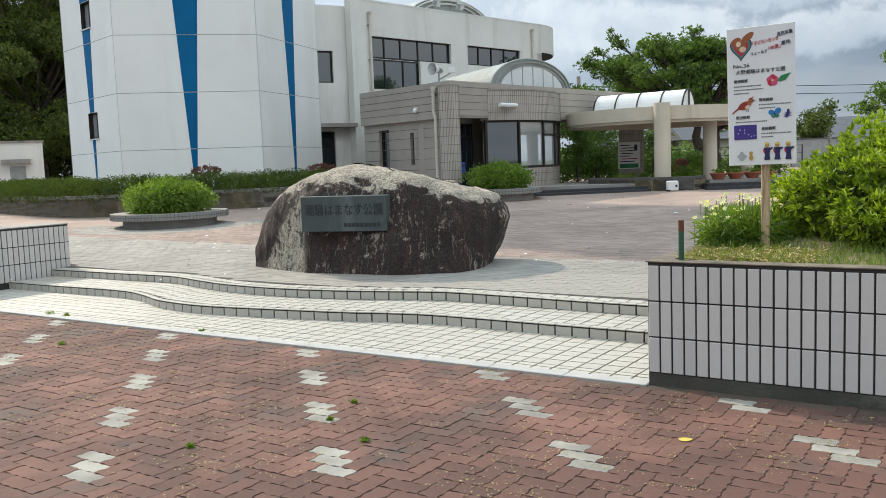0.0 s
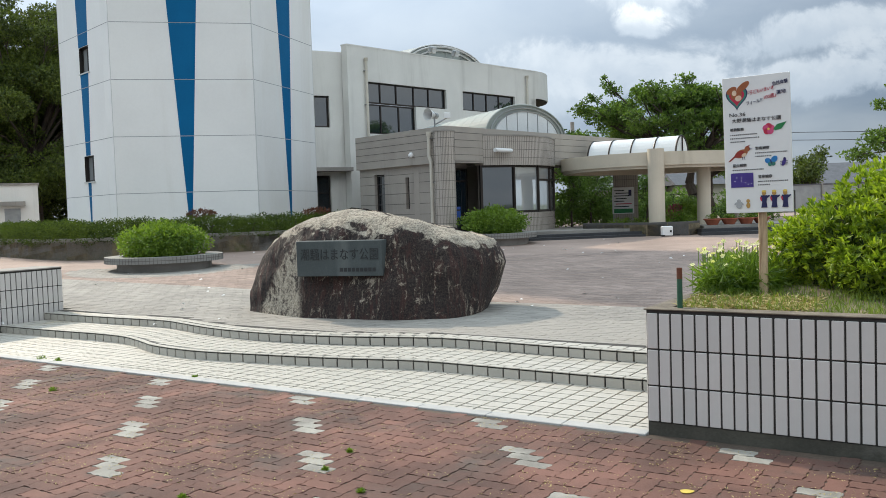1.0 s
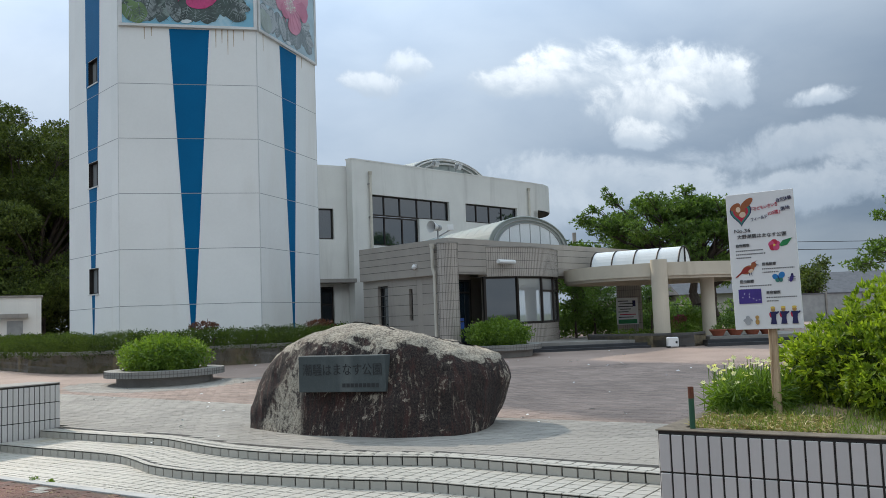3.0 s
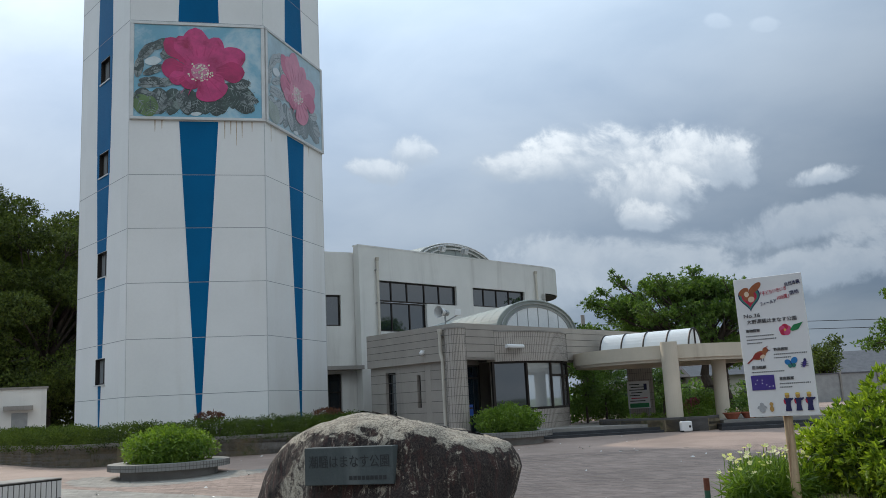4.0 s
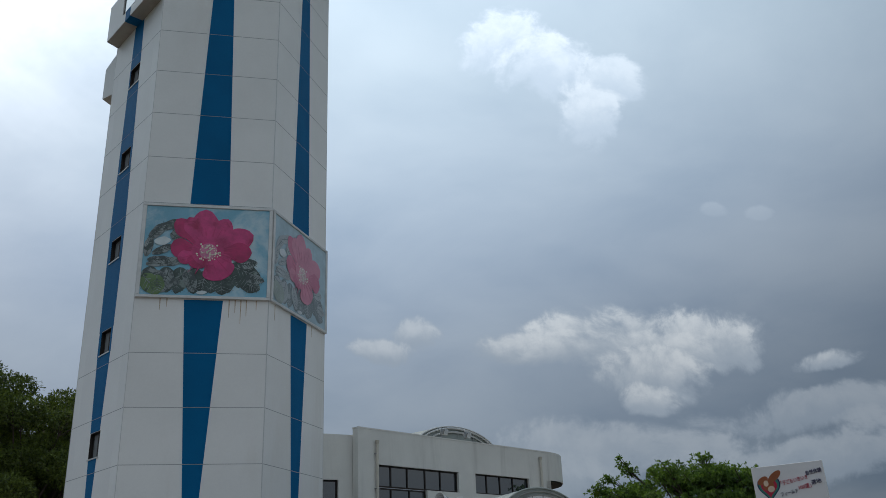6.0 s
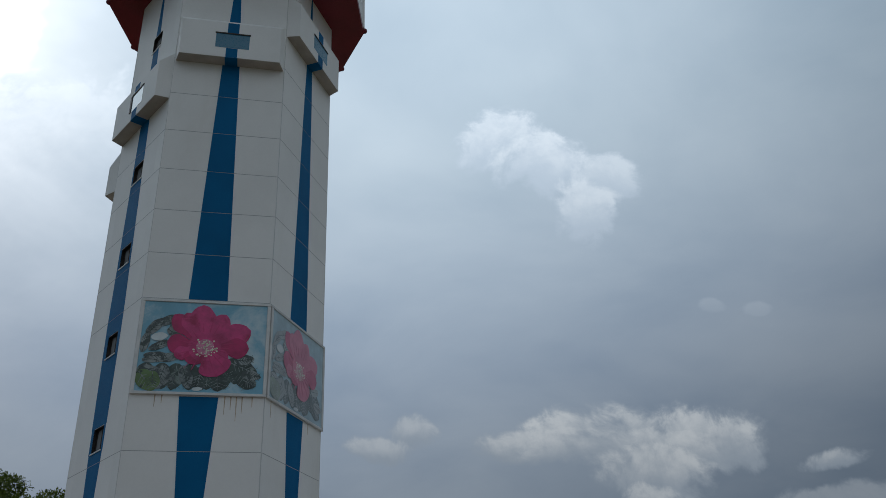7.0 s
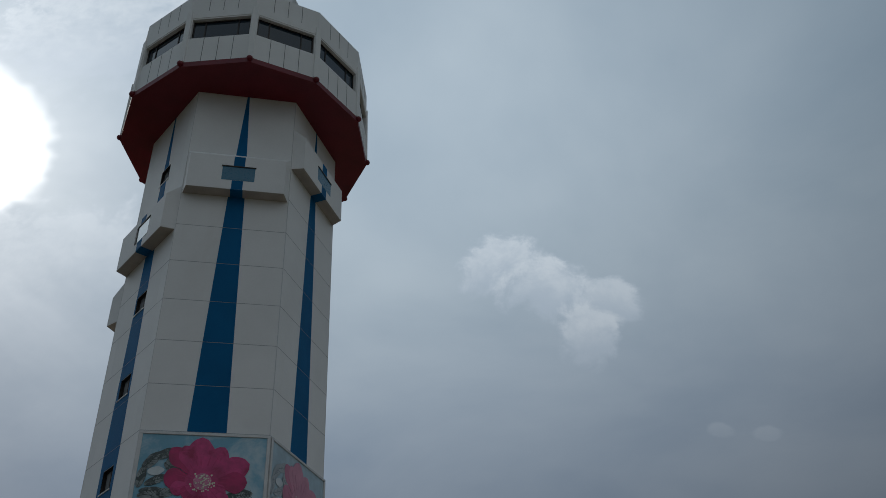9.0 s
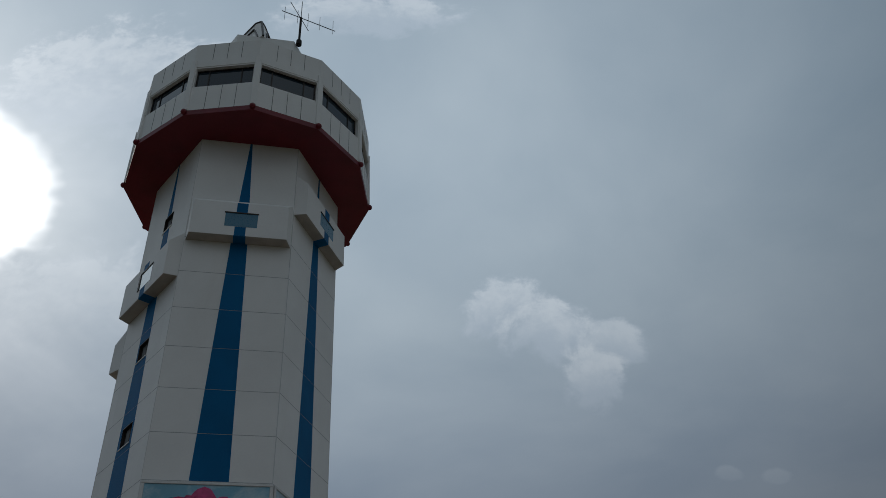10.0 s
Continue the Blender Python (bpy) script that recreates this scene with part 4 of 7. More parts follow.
# near-black sheet imitates the shade under the round end
part("round_soffit_shade", prism([(cx + (x - cx) * 0.985, cy + (y - cy) * 0.985) for x, y in arc], 6.05, 6.10), M_DARK, hall)
part("end_wall", wall_mesh(5.2, 0.3, 6.05, 0.3), M_WHITE_WALL, hall, m=along(WQ, (WQ[0] - WU[1] * 5.2, WQ[1] + WU[0] * 5.2))[0])
part("roof", prism([(WP[0] - 0.05, WP[1] + 0.45), (WQ[0] - 0.2, WQ[1] + 0.2), (WQ[0] - 5, WQ[1] + 8), (-5.4, 37.9), (-5.4, 29.95)], 6.7, 6.8), M_CONC, hall)
part("parapet_cap", box(-0.012, HL, -0.012, 0.33, 7.25, 7.30), M_WHITE_WALL, hall, m=HM)

# low wing
wing = thing("wing", (0, 0, 0), "low wing clad in grey boards and small glazed tiles", "building")
KP, KA = (0.34, 23.44), 48.0
KU, KL = (math.cos(radians(KA)), math.sin(radians(KA))), 130.0
LU = (math.cos(radians(KL)), math.sin(radians(KL)))
K2 = (KP[0] + KU[0] * 9.8, KP[1] + KU[1] * 9.8)
K3 = (KP[0] + LU[0] * 4.2, KP[1] + LU[1] * 4.2)
RM, RL = along(KP, K2)
LM, LL = along(K3, KP)
part("fascia", wall_mesh(RL, 2.68, 3.66, 0.25), M_BAND, wing, m=RM)
part("fascia", wall_mesh(LL, 2.68, 3.66, 0.25), M_BAND, wing, m=LM)
part("wall", wall_mesh(LL - 0.5, 0.4, 2.68, 0.25, [(0.75, 1.25, 0.5, 2.5), (2.25, 2.42, 1.45, 2.36)]), M_BAND, wing, m=LM @ pose(0, 0.12, 0))
window(wing, LM @ pose(0, 0.12, 0), 0.75, 1.25, 0.5, 2.5, name="door", label="narrow dark glazed side door")
window(wing, LM @ pose(0, 0.12, 0), 2.25, 2.42, 1.45, 2.36)
part("roof", prism([(KP[0], KP[1] + 0.25), (K2[0] - 0.15, K2[1] + 0.12), (K2[0] - 5, K2[1] + 5), (K3[0] + 0.2, K3[1] + 2)], 3.45, 3.5), M_CONC, wing)
part("wall", wall_mesh(5.2, 0.4, 2.68, 0.2), M_BAND, wing, m=RM @ pose(0.3, 1.3, 0))
for m, ln in ((RM, RL), (LM, LL)):
    for z in (2.9, 3.1, 3.3, 3.5):
        part("board_seam", box(0, ln, -0.004, 0.02, z - 0.006, z + 0.006), M_GGROUT, wing, m=m)
for z in (0.7, 1.0, 1.3, 1.6, 1.9, 2.2, 2.45):
    part("board_seam", box(0, 3.7, 0.116, 0.14, z - 0.006, z + 0.006), M_GGROUT, wing, m=LM)
part("soffit", prism([KP, K2, (K2[0] - 1.2, K2[1] + 1.1), (KP[0] - 1, KP[1] + 1.2)], 2.70, 2.74), M_BAND, wing)

# ---- boulder with a name plate ----
def rock_height(x):
    prof = [(-2.50, 0.30), (-2.40, 0.55), (-2.30, 0.74), (-2.12, 0.95), (-1.96, 1.08), (-1.80, 1.17), (-1.10, 1.35), (-0.92, 1.32), (-0.35, 1.18), (0.32, 1.0), (0.72, 0.89), (0.84, 0.72), (0.95, 0.28)]
    for (a, h), (b, k) in zip(prof, prof[1:]):
        if a <= x <= b:
            f = (x - a) / (b - a)
            return h + (k - h) * f
    return 0.25


def rock_front(x):
    prof = [(-2.50, 11.45), (-2.2, 11.05), (-1.7, 10.55), (-1.1, 10.24), (-0.56, 9.98), (0.1, 9.98), (0.5, 10.2), (0.75, 10.5), (0.95, 10.95)]
    for (a, h), (b, k) in zip(prof, prof[1:]):
        if a <= x <= b:
            return h + (k - h) * (x - a) / (b - a)
    return 11.0


bm = bmesh.new()
NU, NV = 110, 64
vv = [[None] * (NV + 1) for _ in range(NU + 1)]
for i in range(NU + 1):
    f = i / NU
    x = -2.5 + 3.45 * (0.5 - 0.5 * math.cos(math.pi * f)) * 0.5 + 3.45 * f * 0.5
    yf, h = rock_front(x), rock_height(x)
    yb = yf + 0.25 + 1.75 * max(0.0, math.sin(math.pi * min(1, max(0, (x + 2.5) / 3.45)))) ** 0.5
    yc, d = (yf + yb) / 2, (yb - yf) / 2
    for j in range(NV + 1):
        a = math.pi * j / NV
        c, s = math.cos(a), math.sin(a)
        y = yc - d * math.copysign(abs(c) ** 0.38, c)
        z = h * abs(s) ** 0.46
        y += 0.16 * z * (1 if c > 0 else -1)
        xx = x
        if x > 0.2:                                   # the far end is undercut
            xx = x - 0.34 * (x - 0.2) / 0.75 * max(0.0, 1 - z / 0.6)
        p = Vector((xx, y, z))
        n1 = noise.noise(p * 1.6) * 0.06 + noise.noise(p * 4.3) * 0.036 + noise.noise(p * 11) * 0.016 + noise.noise(p * 23) * 0.007
        ridge = abs(noise.noise(Vector((xx * 3.1, y * 3.1, z * 1.2)))) * 0.05
        out = Vector((0, -c, s * 0.8))
        p += out * (n1 - ridge) * (0.4 if j in (0, NV) else 1)
        vv[i][j] = bm.verts.new((p.x, p.y, p.z + 0.17))
for i in range(NU):
    for j in range(NV):
        bm.faces.new((vv[i][j], vv[i + 1][j], vv[i + 1][j + 1], vv[i][j + 1]))
for col in (vv[0], vv[NU]):
    bm.faces.new(col)
m = bpy.data.materials.new("weathered_sunlit_boulder")
m.use_nodes = True
g = Graph(m.node_tree)
co = g.node("ShaderNodeTexCoord", out=3)
nx_, ny_, nz_ = g.split(g.node("ShaderNodeNewGeometry", out=1))
cx_, cy_, cz_ = g.split(co)
streak = g.noise(g.v("MULTIPLY", co, (1, 1, 0.22)), 8.0, 8.0, 0.70, distort=0.9)
runs = g.noise(g.v("MULTIPLY", co, (1, 1, 0.10)), 26.0, 5.0, 0.65, distort=0.5)
blot = g.noise(co, 6.5, 10.0, 0.76, distort=1.2)
zone = g.noise(co, 1.5, 3.0, 0.5)
grain = g.noise(co, 42, 7.0, 0.74)
speck = g.noise(co, 110, 3.0, 0.6)
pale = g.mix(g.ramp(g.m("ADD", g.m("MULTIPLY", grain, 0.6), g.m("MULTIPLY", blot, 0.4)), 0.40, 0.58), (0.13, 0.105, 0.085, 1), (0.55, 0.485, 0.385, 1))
dark = g.mix(g.ramp(grain, 0.35, 0.68), (0.008, 0.005, 0.005, 1), (0.062, 0.044, 0.038, 1))
rust = g.mix(g.ramp(streak, 0.46, 0.62), dark, (0.060, 0.026, 0.022, 1))
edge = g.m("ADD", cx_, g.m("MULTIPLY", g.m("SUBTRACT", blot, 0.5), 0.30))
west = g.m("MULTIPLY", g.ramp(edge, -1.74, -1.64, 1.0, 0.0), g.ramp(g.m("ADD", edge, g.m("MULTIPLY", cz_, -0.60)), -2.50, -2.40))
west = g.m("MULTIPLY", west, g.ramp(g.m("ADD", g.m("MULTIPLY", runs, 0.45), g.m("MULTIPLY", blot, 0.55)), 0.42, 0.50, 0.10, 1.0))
# up-facing stone is coloured pale as if sunlit; the noise frays its edge
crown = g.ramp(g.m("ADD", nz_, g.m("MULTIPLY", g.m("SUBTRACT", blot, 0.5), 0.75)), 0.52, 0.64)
thick = g.m("ADD", g.m("MULTIPLY", blot, 0.50), g.m("ADD", g.m("MULTIPLY", streak, 0.35), g.m("MULTIPLY", zone, 0.30)))
lichen = g.m("MULTIPLY", g.ramp(thick, 0.615, 0.665), 0.80)
threads = g.m("MULTIPLY", g.ramp(runs, 0.56, 0.64), g.ramp(zone, 0.38, 0.60, 0.10, 0.50))
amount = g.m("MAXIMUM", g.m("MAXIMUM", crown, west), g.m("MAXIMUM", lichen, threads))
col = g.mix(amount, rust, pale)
col = g.mix(g.m("MULTIPLY", g.ramp(speck, 0.62, 0.72), 0.25), col, (0.42, 0.40, 0.35, 1))
b = g.tree.nodes.new("ShaderNodeBsdfPrincipled")
g.put(b.inputs["Base Color"], col)
b.inputs["Roughness"].default_value = 0.9
bump = g.tree.nodes.new("ShaderNodeBump")
bump.inputs["Strength"].default_value, bump.inputs["Distance"].default_value = 0.9, 0.03
g.put(bump.inputs["Height"], g.m("ADD", grain, g.m("ADD", blot, g.m("MULTIPLY", runs, 0.5))))
g.put(b.inputs["Normal"], bump.outputs[0])
g.node("ShaderNodeOutputMaterial", _0=b.outputs[0])
rock = tagged(finish("boulder", bm, m, smooth=True), "large dark weathered boulder with pale lichen and sunlit-coloured top on the plaza", "boulder")


def lettering(text, size, depth=0.004, align="LEFT"):
    """Letters as a mesh in the x-z plane, facing -y."""
    cu = bpy.data.curves.new("letters", "FONT")
    cu.body, cu.size, cu.extrude, cu.align_x, cu.align_y = text, size, depth / 2, align, "CENTER"
    cu.resolution_u = 3
    ob = new("letters", cu)
    bpy.context.view_layer.update()
    me = bpy.data.meshes.new_from_object(ob)
    bpy.data.objects.remove(ob)
    me.transform(Matrix.Rotation(radians(90), 4, "X"))
    return me


def written(name, text, size, material, parent, x, z, y, align="LEFT", tilt=0.0, wide=None):
    me = lettering(text, size, align=align)
    me.materials.clear()
    me.materials.append(material)
    ob = new(name, me)
    ob.parent = parent
    k = 1.0
    if wide and len(me.vertices):
        xs = [v.co.x for v in me.vertices]
        k = wide / max(0.001, max(xs) - min(xs))
    ob.matrix_basis = pose(x, y, z, 0, -tilt, 0) @ Matrix.Diagonal((k, 1, 1, 1))
    return ob


M_PLATE = mat("slate_plate", (0.055, 0.068, 0.070), 0.75, vary=0.15, scale=2, fine=60, bump=0.08, stain=(0.10, 0.115, 0.115), stain_at=(0.5, 0.75), stain_scale=2.5, streak=0.7)
M_ENGRAVED = mat("engraved_letter", (0.02, 0.022, 0.024), 0.6, vary=0.1, fine=40, bump=0.02)
plate = thing("name_plate", (-1.675, 10.50, 0.70), "dark slate name plate with engraved writing set in the boulder", "plaque", rz=-18.0)
part("slab", box(0, 1.10, -0.06, 0.25, 0, 0.42, bevel=0.006), M_PLATE, plate)
written("inscription", "潮騒はまなす公園", 0.15, M_ENGRAVED, plate, 0.05, 0.25, -0.062, wide=1.0)
for k in range(9):
    part("small_writing", box(0.56 + k * 0.052, 0.60 + k * 0.052, -0.0635, -0.058, 0.055, 0.10), M_ENGRAVED, plate)

# ---- sign board on a post in the planter ----
sign = thing("sign_board", (1.99, 5.98, 0.74), "white park notice board with coloured pictures on a weathered post", "sign", rz=-33.7)
part("post", box(0.205, 0.255, 0.012, 0.06, -0.05, 1.45, bevel=0.005), M_WOOD, sign, "weathered pale wooden post")
face = thing("panel")
face.parent = sign
face.matrix_basis = pose(0, 0, 0.63, 2.0, -0.4, 0)
part("board", box(0, 0.435, -0.008, 0.008, 0, 0.915, bevel=0.002), M_BOARD, face)
FY = -0.0095


def flat_shape(points, y=0.0015):
    """A flat print: points as share of the board across and up."""
    bm = bmesh.new()
    a = [bm.verts.new((u * 0.435, FY, w * 0.915)) for u, w in points]
    c = [bm.verts.new((v.co.x, FY + y, v.co.z)) for v in a]
    bm.faces.new(a)
    for i in range(len(a)):
        j = (i + 1) % len(a)
        bm.faces.new((a[i], c[i], c[j], a[j]))
    return bm


def disc(u, w, ru, rw, n=20):
    return [(u + ru * math.cos(2 * math.pi * i / n), w + rw * math.sin(2 * math.pi * i / n)) for i in range(n)]


def ink(name, c):
    return mat(name, c, 0.55, vary=0.08, scale=20, fine=90, bump=0.01)


I_RED, I_GREEN, I_BROWN, I_BLUE = ink("red_print", (0.50, 0.02, 0.06)), ink("green_print", (0.02, 0.22, 0.07)), ink("brown_print", (0.33, 0.10, 0.035)), ink("blue_print", (0.02, 0.20, 0.50))
I_NAVY, I_PURPLE, I_GREY, I_TAN = ink("navy_print", (0.02, 0.02, 0.09)), ink("purple_print", (0.06, 0.035, 0.24)), ink("grey_print", (0.42, 0.43, 0.44)), ink("tan_print", (0.48, 0.28, 0.08))
I_TEAL, I_YEL, I_DARKRED = ink("teal_print", (0.04, 0.20, 0.16)), ink("yellow_print", (0.75, 0.55, 0.10)), ink("dark_red_print", (0.30, 0.03, 0.02))
def turned(u, w, ru, rw, deg):
    """An ellipse on the board turned by deg."""
    c, d = math.cos(radians(deg)), math.sin(radians(deg))
    return [(u + x * c - y * d * 1.45, w + (x * d + y * c * 1.45) * 0.475) for x, y in [(ru * math.cos(2 * math.pi * i / 16), rw * math.sin(2 * math.pi * i / 16)) for i in range(16)]]


I_PINK, I_PALE = ink("pink_print", (0.62, 0.08, 0.20)), ink("cream_print", (0.72, 0.55, 0.40))
heart = [(0.215 + 0.165 * math.sin(t) ** 3, 0.855 + 0.0065 * (13 * math.cos(t) - 5 * math.cos(2 * t) - 2 * math.cos(3 * t) - math.cos(4 * t)) * 0.9) for t in [2 * math.pi * i / 28 for i in range(28)]]
shapes = [("emblem", heart, I_NAVY), ("emblem", [(0.215 + (u - 0.215) * 0.9, 0.855 + (w - 0.855) * 0.9) for u, w in heart], I_TEAL), ("emblem", [(0.215 + (u - 0.215) * 0.7, 0.855 + (w - 0.855) * 0.7) for u, w in heart], I_RED),
          ("emblem", turned(0.14, 0.905, 0.085, 0.035, 30), I_BROWN), ("emblem", turned(0.31, 0.925, 0.12, 0.035, 38), I_BROWN), ("emblem", turned(0.21, 0.87, 0.085, 0.05, 10), I_BROWN), ("emblem", turned(0.18, 0.885, 0.035, 0.03, 0), I_PALE), ("emblem", turned(0.24, 0.845, 0.05, 0.03, 20), I_PALE)]
shapes += [("flower", turned(0.675 + 0.045 * math.cos(a_), 0.605 + 0.021 * math.sin(a_), 0.045, 0.034, math.degrees(a_)), I_RED if i % 2 else I_PINK) for i, a_ in enumerate([2 * math.pi * k / 5 + 0.3 for k in range(5)])]
shapes += [("flower", disc(0.675, 0.605, 0.018, 0.009, 10), I_YEL), ("leaf", [(0.74, 0.60), (0.80, 0.635), (0.94, 0.65), (0.86, 0.60), (0.78, 0.592)], I_GREEN),
          ("bird", turned(0.26, 0.438, 0.10, 0.042, 22), I_BROWN), ("bird", turned(0.23, 0.435, 0.085, 0.028, 28), I_DARKRED), ("bird", turned(0.35, 0.472, 0.04, 0.03, 10), I_BROWN), ("bird", [(0.33, 0.487), (0.40, 0.503), (0.36, 0.482)], I_DARKRED), ("bird", [(0.385, 0.475), (0.43, 0.468), (0.385, 0.466)], I_NAVY),
          ("bird", [(0.06, 0.385), (0.08, 0.382), (0.20, 0.425), (0.18, 0.435)], I_DARKRED), ("bird", [(0.27, 0.415), (0.278, 0.415), (0.283, 0.392), (0.276, 0.392)], I_NAVY), ("bird", [(0.30, 0.417), (0.308, 0.417), (0.316, 0.392), (0.309, 0.392)], I_NAVY), ("bird", turned(0.30, 0.428, 0.04, 0.018, 25), I_PALE),
          ("butterfly", turned(0.655, 0.375, 0.05, 0.028, 150), I_BLUE), ("butterfly", turned(0.745, 0.385, 0.055, 0.030, 50), I_BLUE), ("butterfly", turned(0.68, 0.35, 0.03, 0.022, 210), I_TEAL), ("butterfly", turned(0.73, 0.352, 0.032, 0.022, -30), I_TEAL), ("butterfly", turned(0.70, 0.366, 0.008, 0.03, 20), I_NAVY),
          ("beetle", turned(0.885, 0.36, 0.026, 0.042, -20), I_PURPLE), ("beetle", turned(0.895, 0.385, 0.018, 0.014, -20), I_NAVY)]
shapes += [("beetle_leg", [(0.885, w), (0.885, w - 0.004), (0.885 + dx, w - 0.010 + dw), (0.885 + dx, w - 0.007 + dw)], I_NAVY) for w in (0.372, 0.360, 0.348) for dx, dw in ((0.055, 0.004), (-0.055, 0.0))]
shapes += [("star_map", [(0.09, 0.19), (0.43, 0.19), (0.43, 0.295), (0.09, 0.295)], I_PURPLE)]
shapes += [("creature", turned(0.20, 0.055, 0.045, 0.032, 0), I_GREY), ("creature", turned(0.20, 0.088, 0.03, 0.02, 0), I_GREY), ("creature", turned(0.155, 0.07, 0.03, 0.012, 40), I_GREY), ("creature", turned(0.245, 0.07, 0.03, 0.012, -40), I_GREY), ("creature", turned(0.34, 0.055, 0.030, 0.030, 0), I_TAN), ("creature", turned(0.34, 0.088, 0.028, 0.02, 0), I_TAN)]
for u in (0.58, 0.73, 0.89):
    shapes += [("figure", [(u - 0.05, 0.125), (u + 0.05, 0.125), (u + 0.035, 0.075), (u + 0.045, 0.035), (u - 0.045, 0.035), (u - 0.03, 0.075)], I_NAVY), ("figure", disc(u, 0.14, 0.032, 0.016), I_TAN), ("figure", disc(u, 0.155, 0.034, 0.008), I_YEL), ("figure", turned(u + 0.055, 0.115, 0.035, 0.010, 35), I_NAVY), ("figure", turned(u - 0.045, 0.10, 0.012, 0.025, 10), I_RED)]
for u, w in ((0.15, 0.235), (0.18, 0.262), (0.25, 0.26), (0.25, 0.238), (0.31, 0.225), (0.35, 0.212), (0.40, 0.215)):
    shapes.append(("star", disc(u, w, 0.008, 0.004, 8), M_BOARD))
for k, (name, pts, c) in enumerate(shapes):
    part(name, flat_shape([(u, w) for u, w in pts]), c, face, m=pose(0, -0.00006 * k, 0))
TX = lambda u: u * 0.435
TZ = lambda w: w * 0.915
written("heading", "「子どもいきいき", 0.030, I_RED, face, TX(0.355), TZ(0.872), FY, tilt=8.0, wide=0.165)
written("heading", "自然体験", 0.030, I_NAVY, face, TX(0.745), TZ(0.922), FY, tilt=8.0, wide=0.095)
written("heading", "フィールド", 0.030, I_NAVY, face, TX(0.355), TZ(0.800), FY, tilt=8.0, wide=0.105)
written("heading", "100選」", 0.030, I_RED, face, TX(0.61), TZ(0.832), FY, tilt=8.0, wide=0.075)
written("heading", "選地", 0.030, I_NAVY, face, TX(0.80), TZ(0.858), FY, tilt=8.0, wide=0.06)
written("number", "No.36", 0.034, M_INK, face, TX(0.09), TZ(0.725), FY, wide=0.105)
written("place_name", "大野潮騒はまなす公園", 0.031, M_INK, face, TX(0.13), TZ(0.680), FY, wide=0.315)
for text, u, w in (("植物観察", 0.10, 0.615), ("野鳥観察", 0.47, 0.470), ("昆虫観察", 0.12, 0.350), ("星座観察", 0.50, 0.262)):
    written("caption", text, 0.024, M_INK, face, TX(u), TZ(w), FY, wide=0.09)
for u, w, ln in ((0.10, 0.578, 0.40), (0.10, 0.552, 0.42), (0.10, 0.527, 0.22), (0.47, 0.437, 0.46), (0.47, 0.412, 0.24), (0.12, 0.318, 0.46), (0.12, 0.293, 0.24), (0.50, 0.228, 0.44), (0.50, 0.203, 0.16)):
    u2 = u
    while u2 < u + ln:
        step = random.uniform(0.010, 0.022)
        part("small_writing", box(TX(u2), TX(u2 + step), FY, FY + 0.001, TZ(w) - 0.004, TZ(w) + 0.004), M_INK, face)
        u2 += step + 0.012

pole = thing("stake", (1.50, 5.43, 0.78), "short green metal stake with a rusty brown top", "stake")
part("shaft", rod((0, 0, -0.1), (0, 0, 0.20), 0.017), mat("green_paint", (0.02, 0.09, 0.05), 0.5, vary=0.15, fine=40, bump=0.1), pole)
part("tip", rod((0, 0, 0.2), (0, 0, 0.27), 0.0175), mat("rust", (0.16, 0.05, 0.025), 0.8, vary=0.3, fine=40, bump=0.3), pole)

# ---- planting in the raised planter ----
rng = np.random.default_rng(3)


def clump(name, label, category, blobs, count, ln, wd, material, clumped=0, shell=0.35, stems=None, group="", kind="", spread=0.5):
    ob = thing(name, (0, 0, 0), label, category, group, kind)
    v, f = foliage(rng, blobs, count, ln, wd, shell=shell, clump=clumped, spread=spread)
    raw_mesh("foliage", v, f, material, ob)
    if stems:
        for k, (p, q, r) in enumerate(stems):
            part("stem", rod(p, q, r, n=6, r2=r * 0.5), M_BARK, ob)
    return ob


def uvz(u, v, z):
    x, y = at(u, v)
    return x, y, z


bl = []
for u, v, z, r, h in ((0.72, 1.40, 1.08, 0.30, 0.26), (0.98, 1.22, 1.12, 0.36, 0.32), (1.18, 1.6, 1.30, 0.42, 0.36), (1.5, 1.25, 1.25, 0.42, 0.38), (1.75, 1.55, 1.45, 0.48, 0.40), (2.2, 1.2, 1.30, 0.55, 0.46), (0.9, 1.85, 1.18, 0.36, 0.30), (1.4, 2.0, 1.42, 0.45, 0.38), (2.6, 1.8, 1.55, 0.6, 0.5), (1.2, 0.95, 1.0, 0.28, 0.20), (1.65, 0.88, 1.04, 0.32, 0.26), (2.2, 0.8, 1.1, 0.4, 0.3), (2.9, 1.1, 1.3, 0.6, 0.5)):
    bl.append((*uvz(u, v, z), r, r, h))
azalea = clump("azalea_bush", "large bright green azalea bush in the raised planter", "bush", bl, 66000, 0.052, 0.021, M_L_AZALEA, clumped=9, shell=0.55,
               stems=[(uvz(u, v, 0.75), uvz(u + du, v + dv, 1.4), 0.018) for u, v, du, dv in ((1.1, 1.5, -0.2, 0.1), (1.3, 1.5, 0.3, 0.2), (1.6, 1.4, 0.4, -0.2), (1.2, 1.4, -0.3, -0.1), (2.0, 1.6, 0.3, 0.3), (2.3, 1.3, 0.2, 0.0), (1.0, 1.7, -0.2, 0.4))])
# darker hedge green on the inner leaves imitates shade inside the bush
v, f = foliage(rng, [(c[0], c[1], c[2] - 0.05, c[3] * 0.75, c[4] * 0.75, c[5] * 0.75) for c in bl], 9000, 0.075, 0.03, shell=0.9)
raw_mesh("inner_shade_foliage", v, f, M_L_HEDGE, azalea)

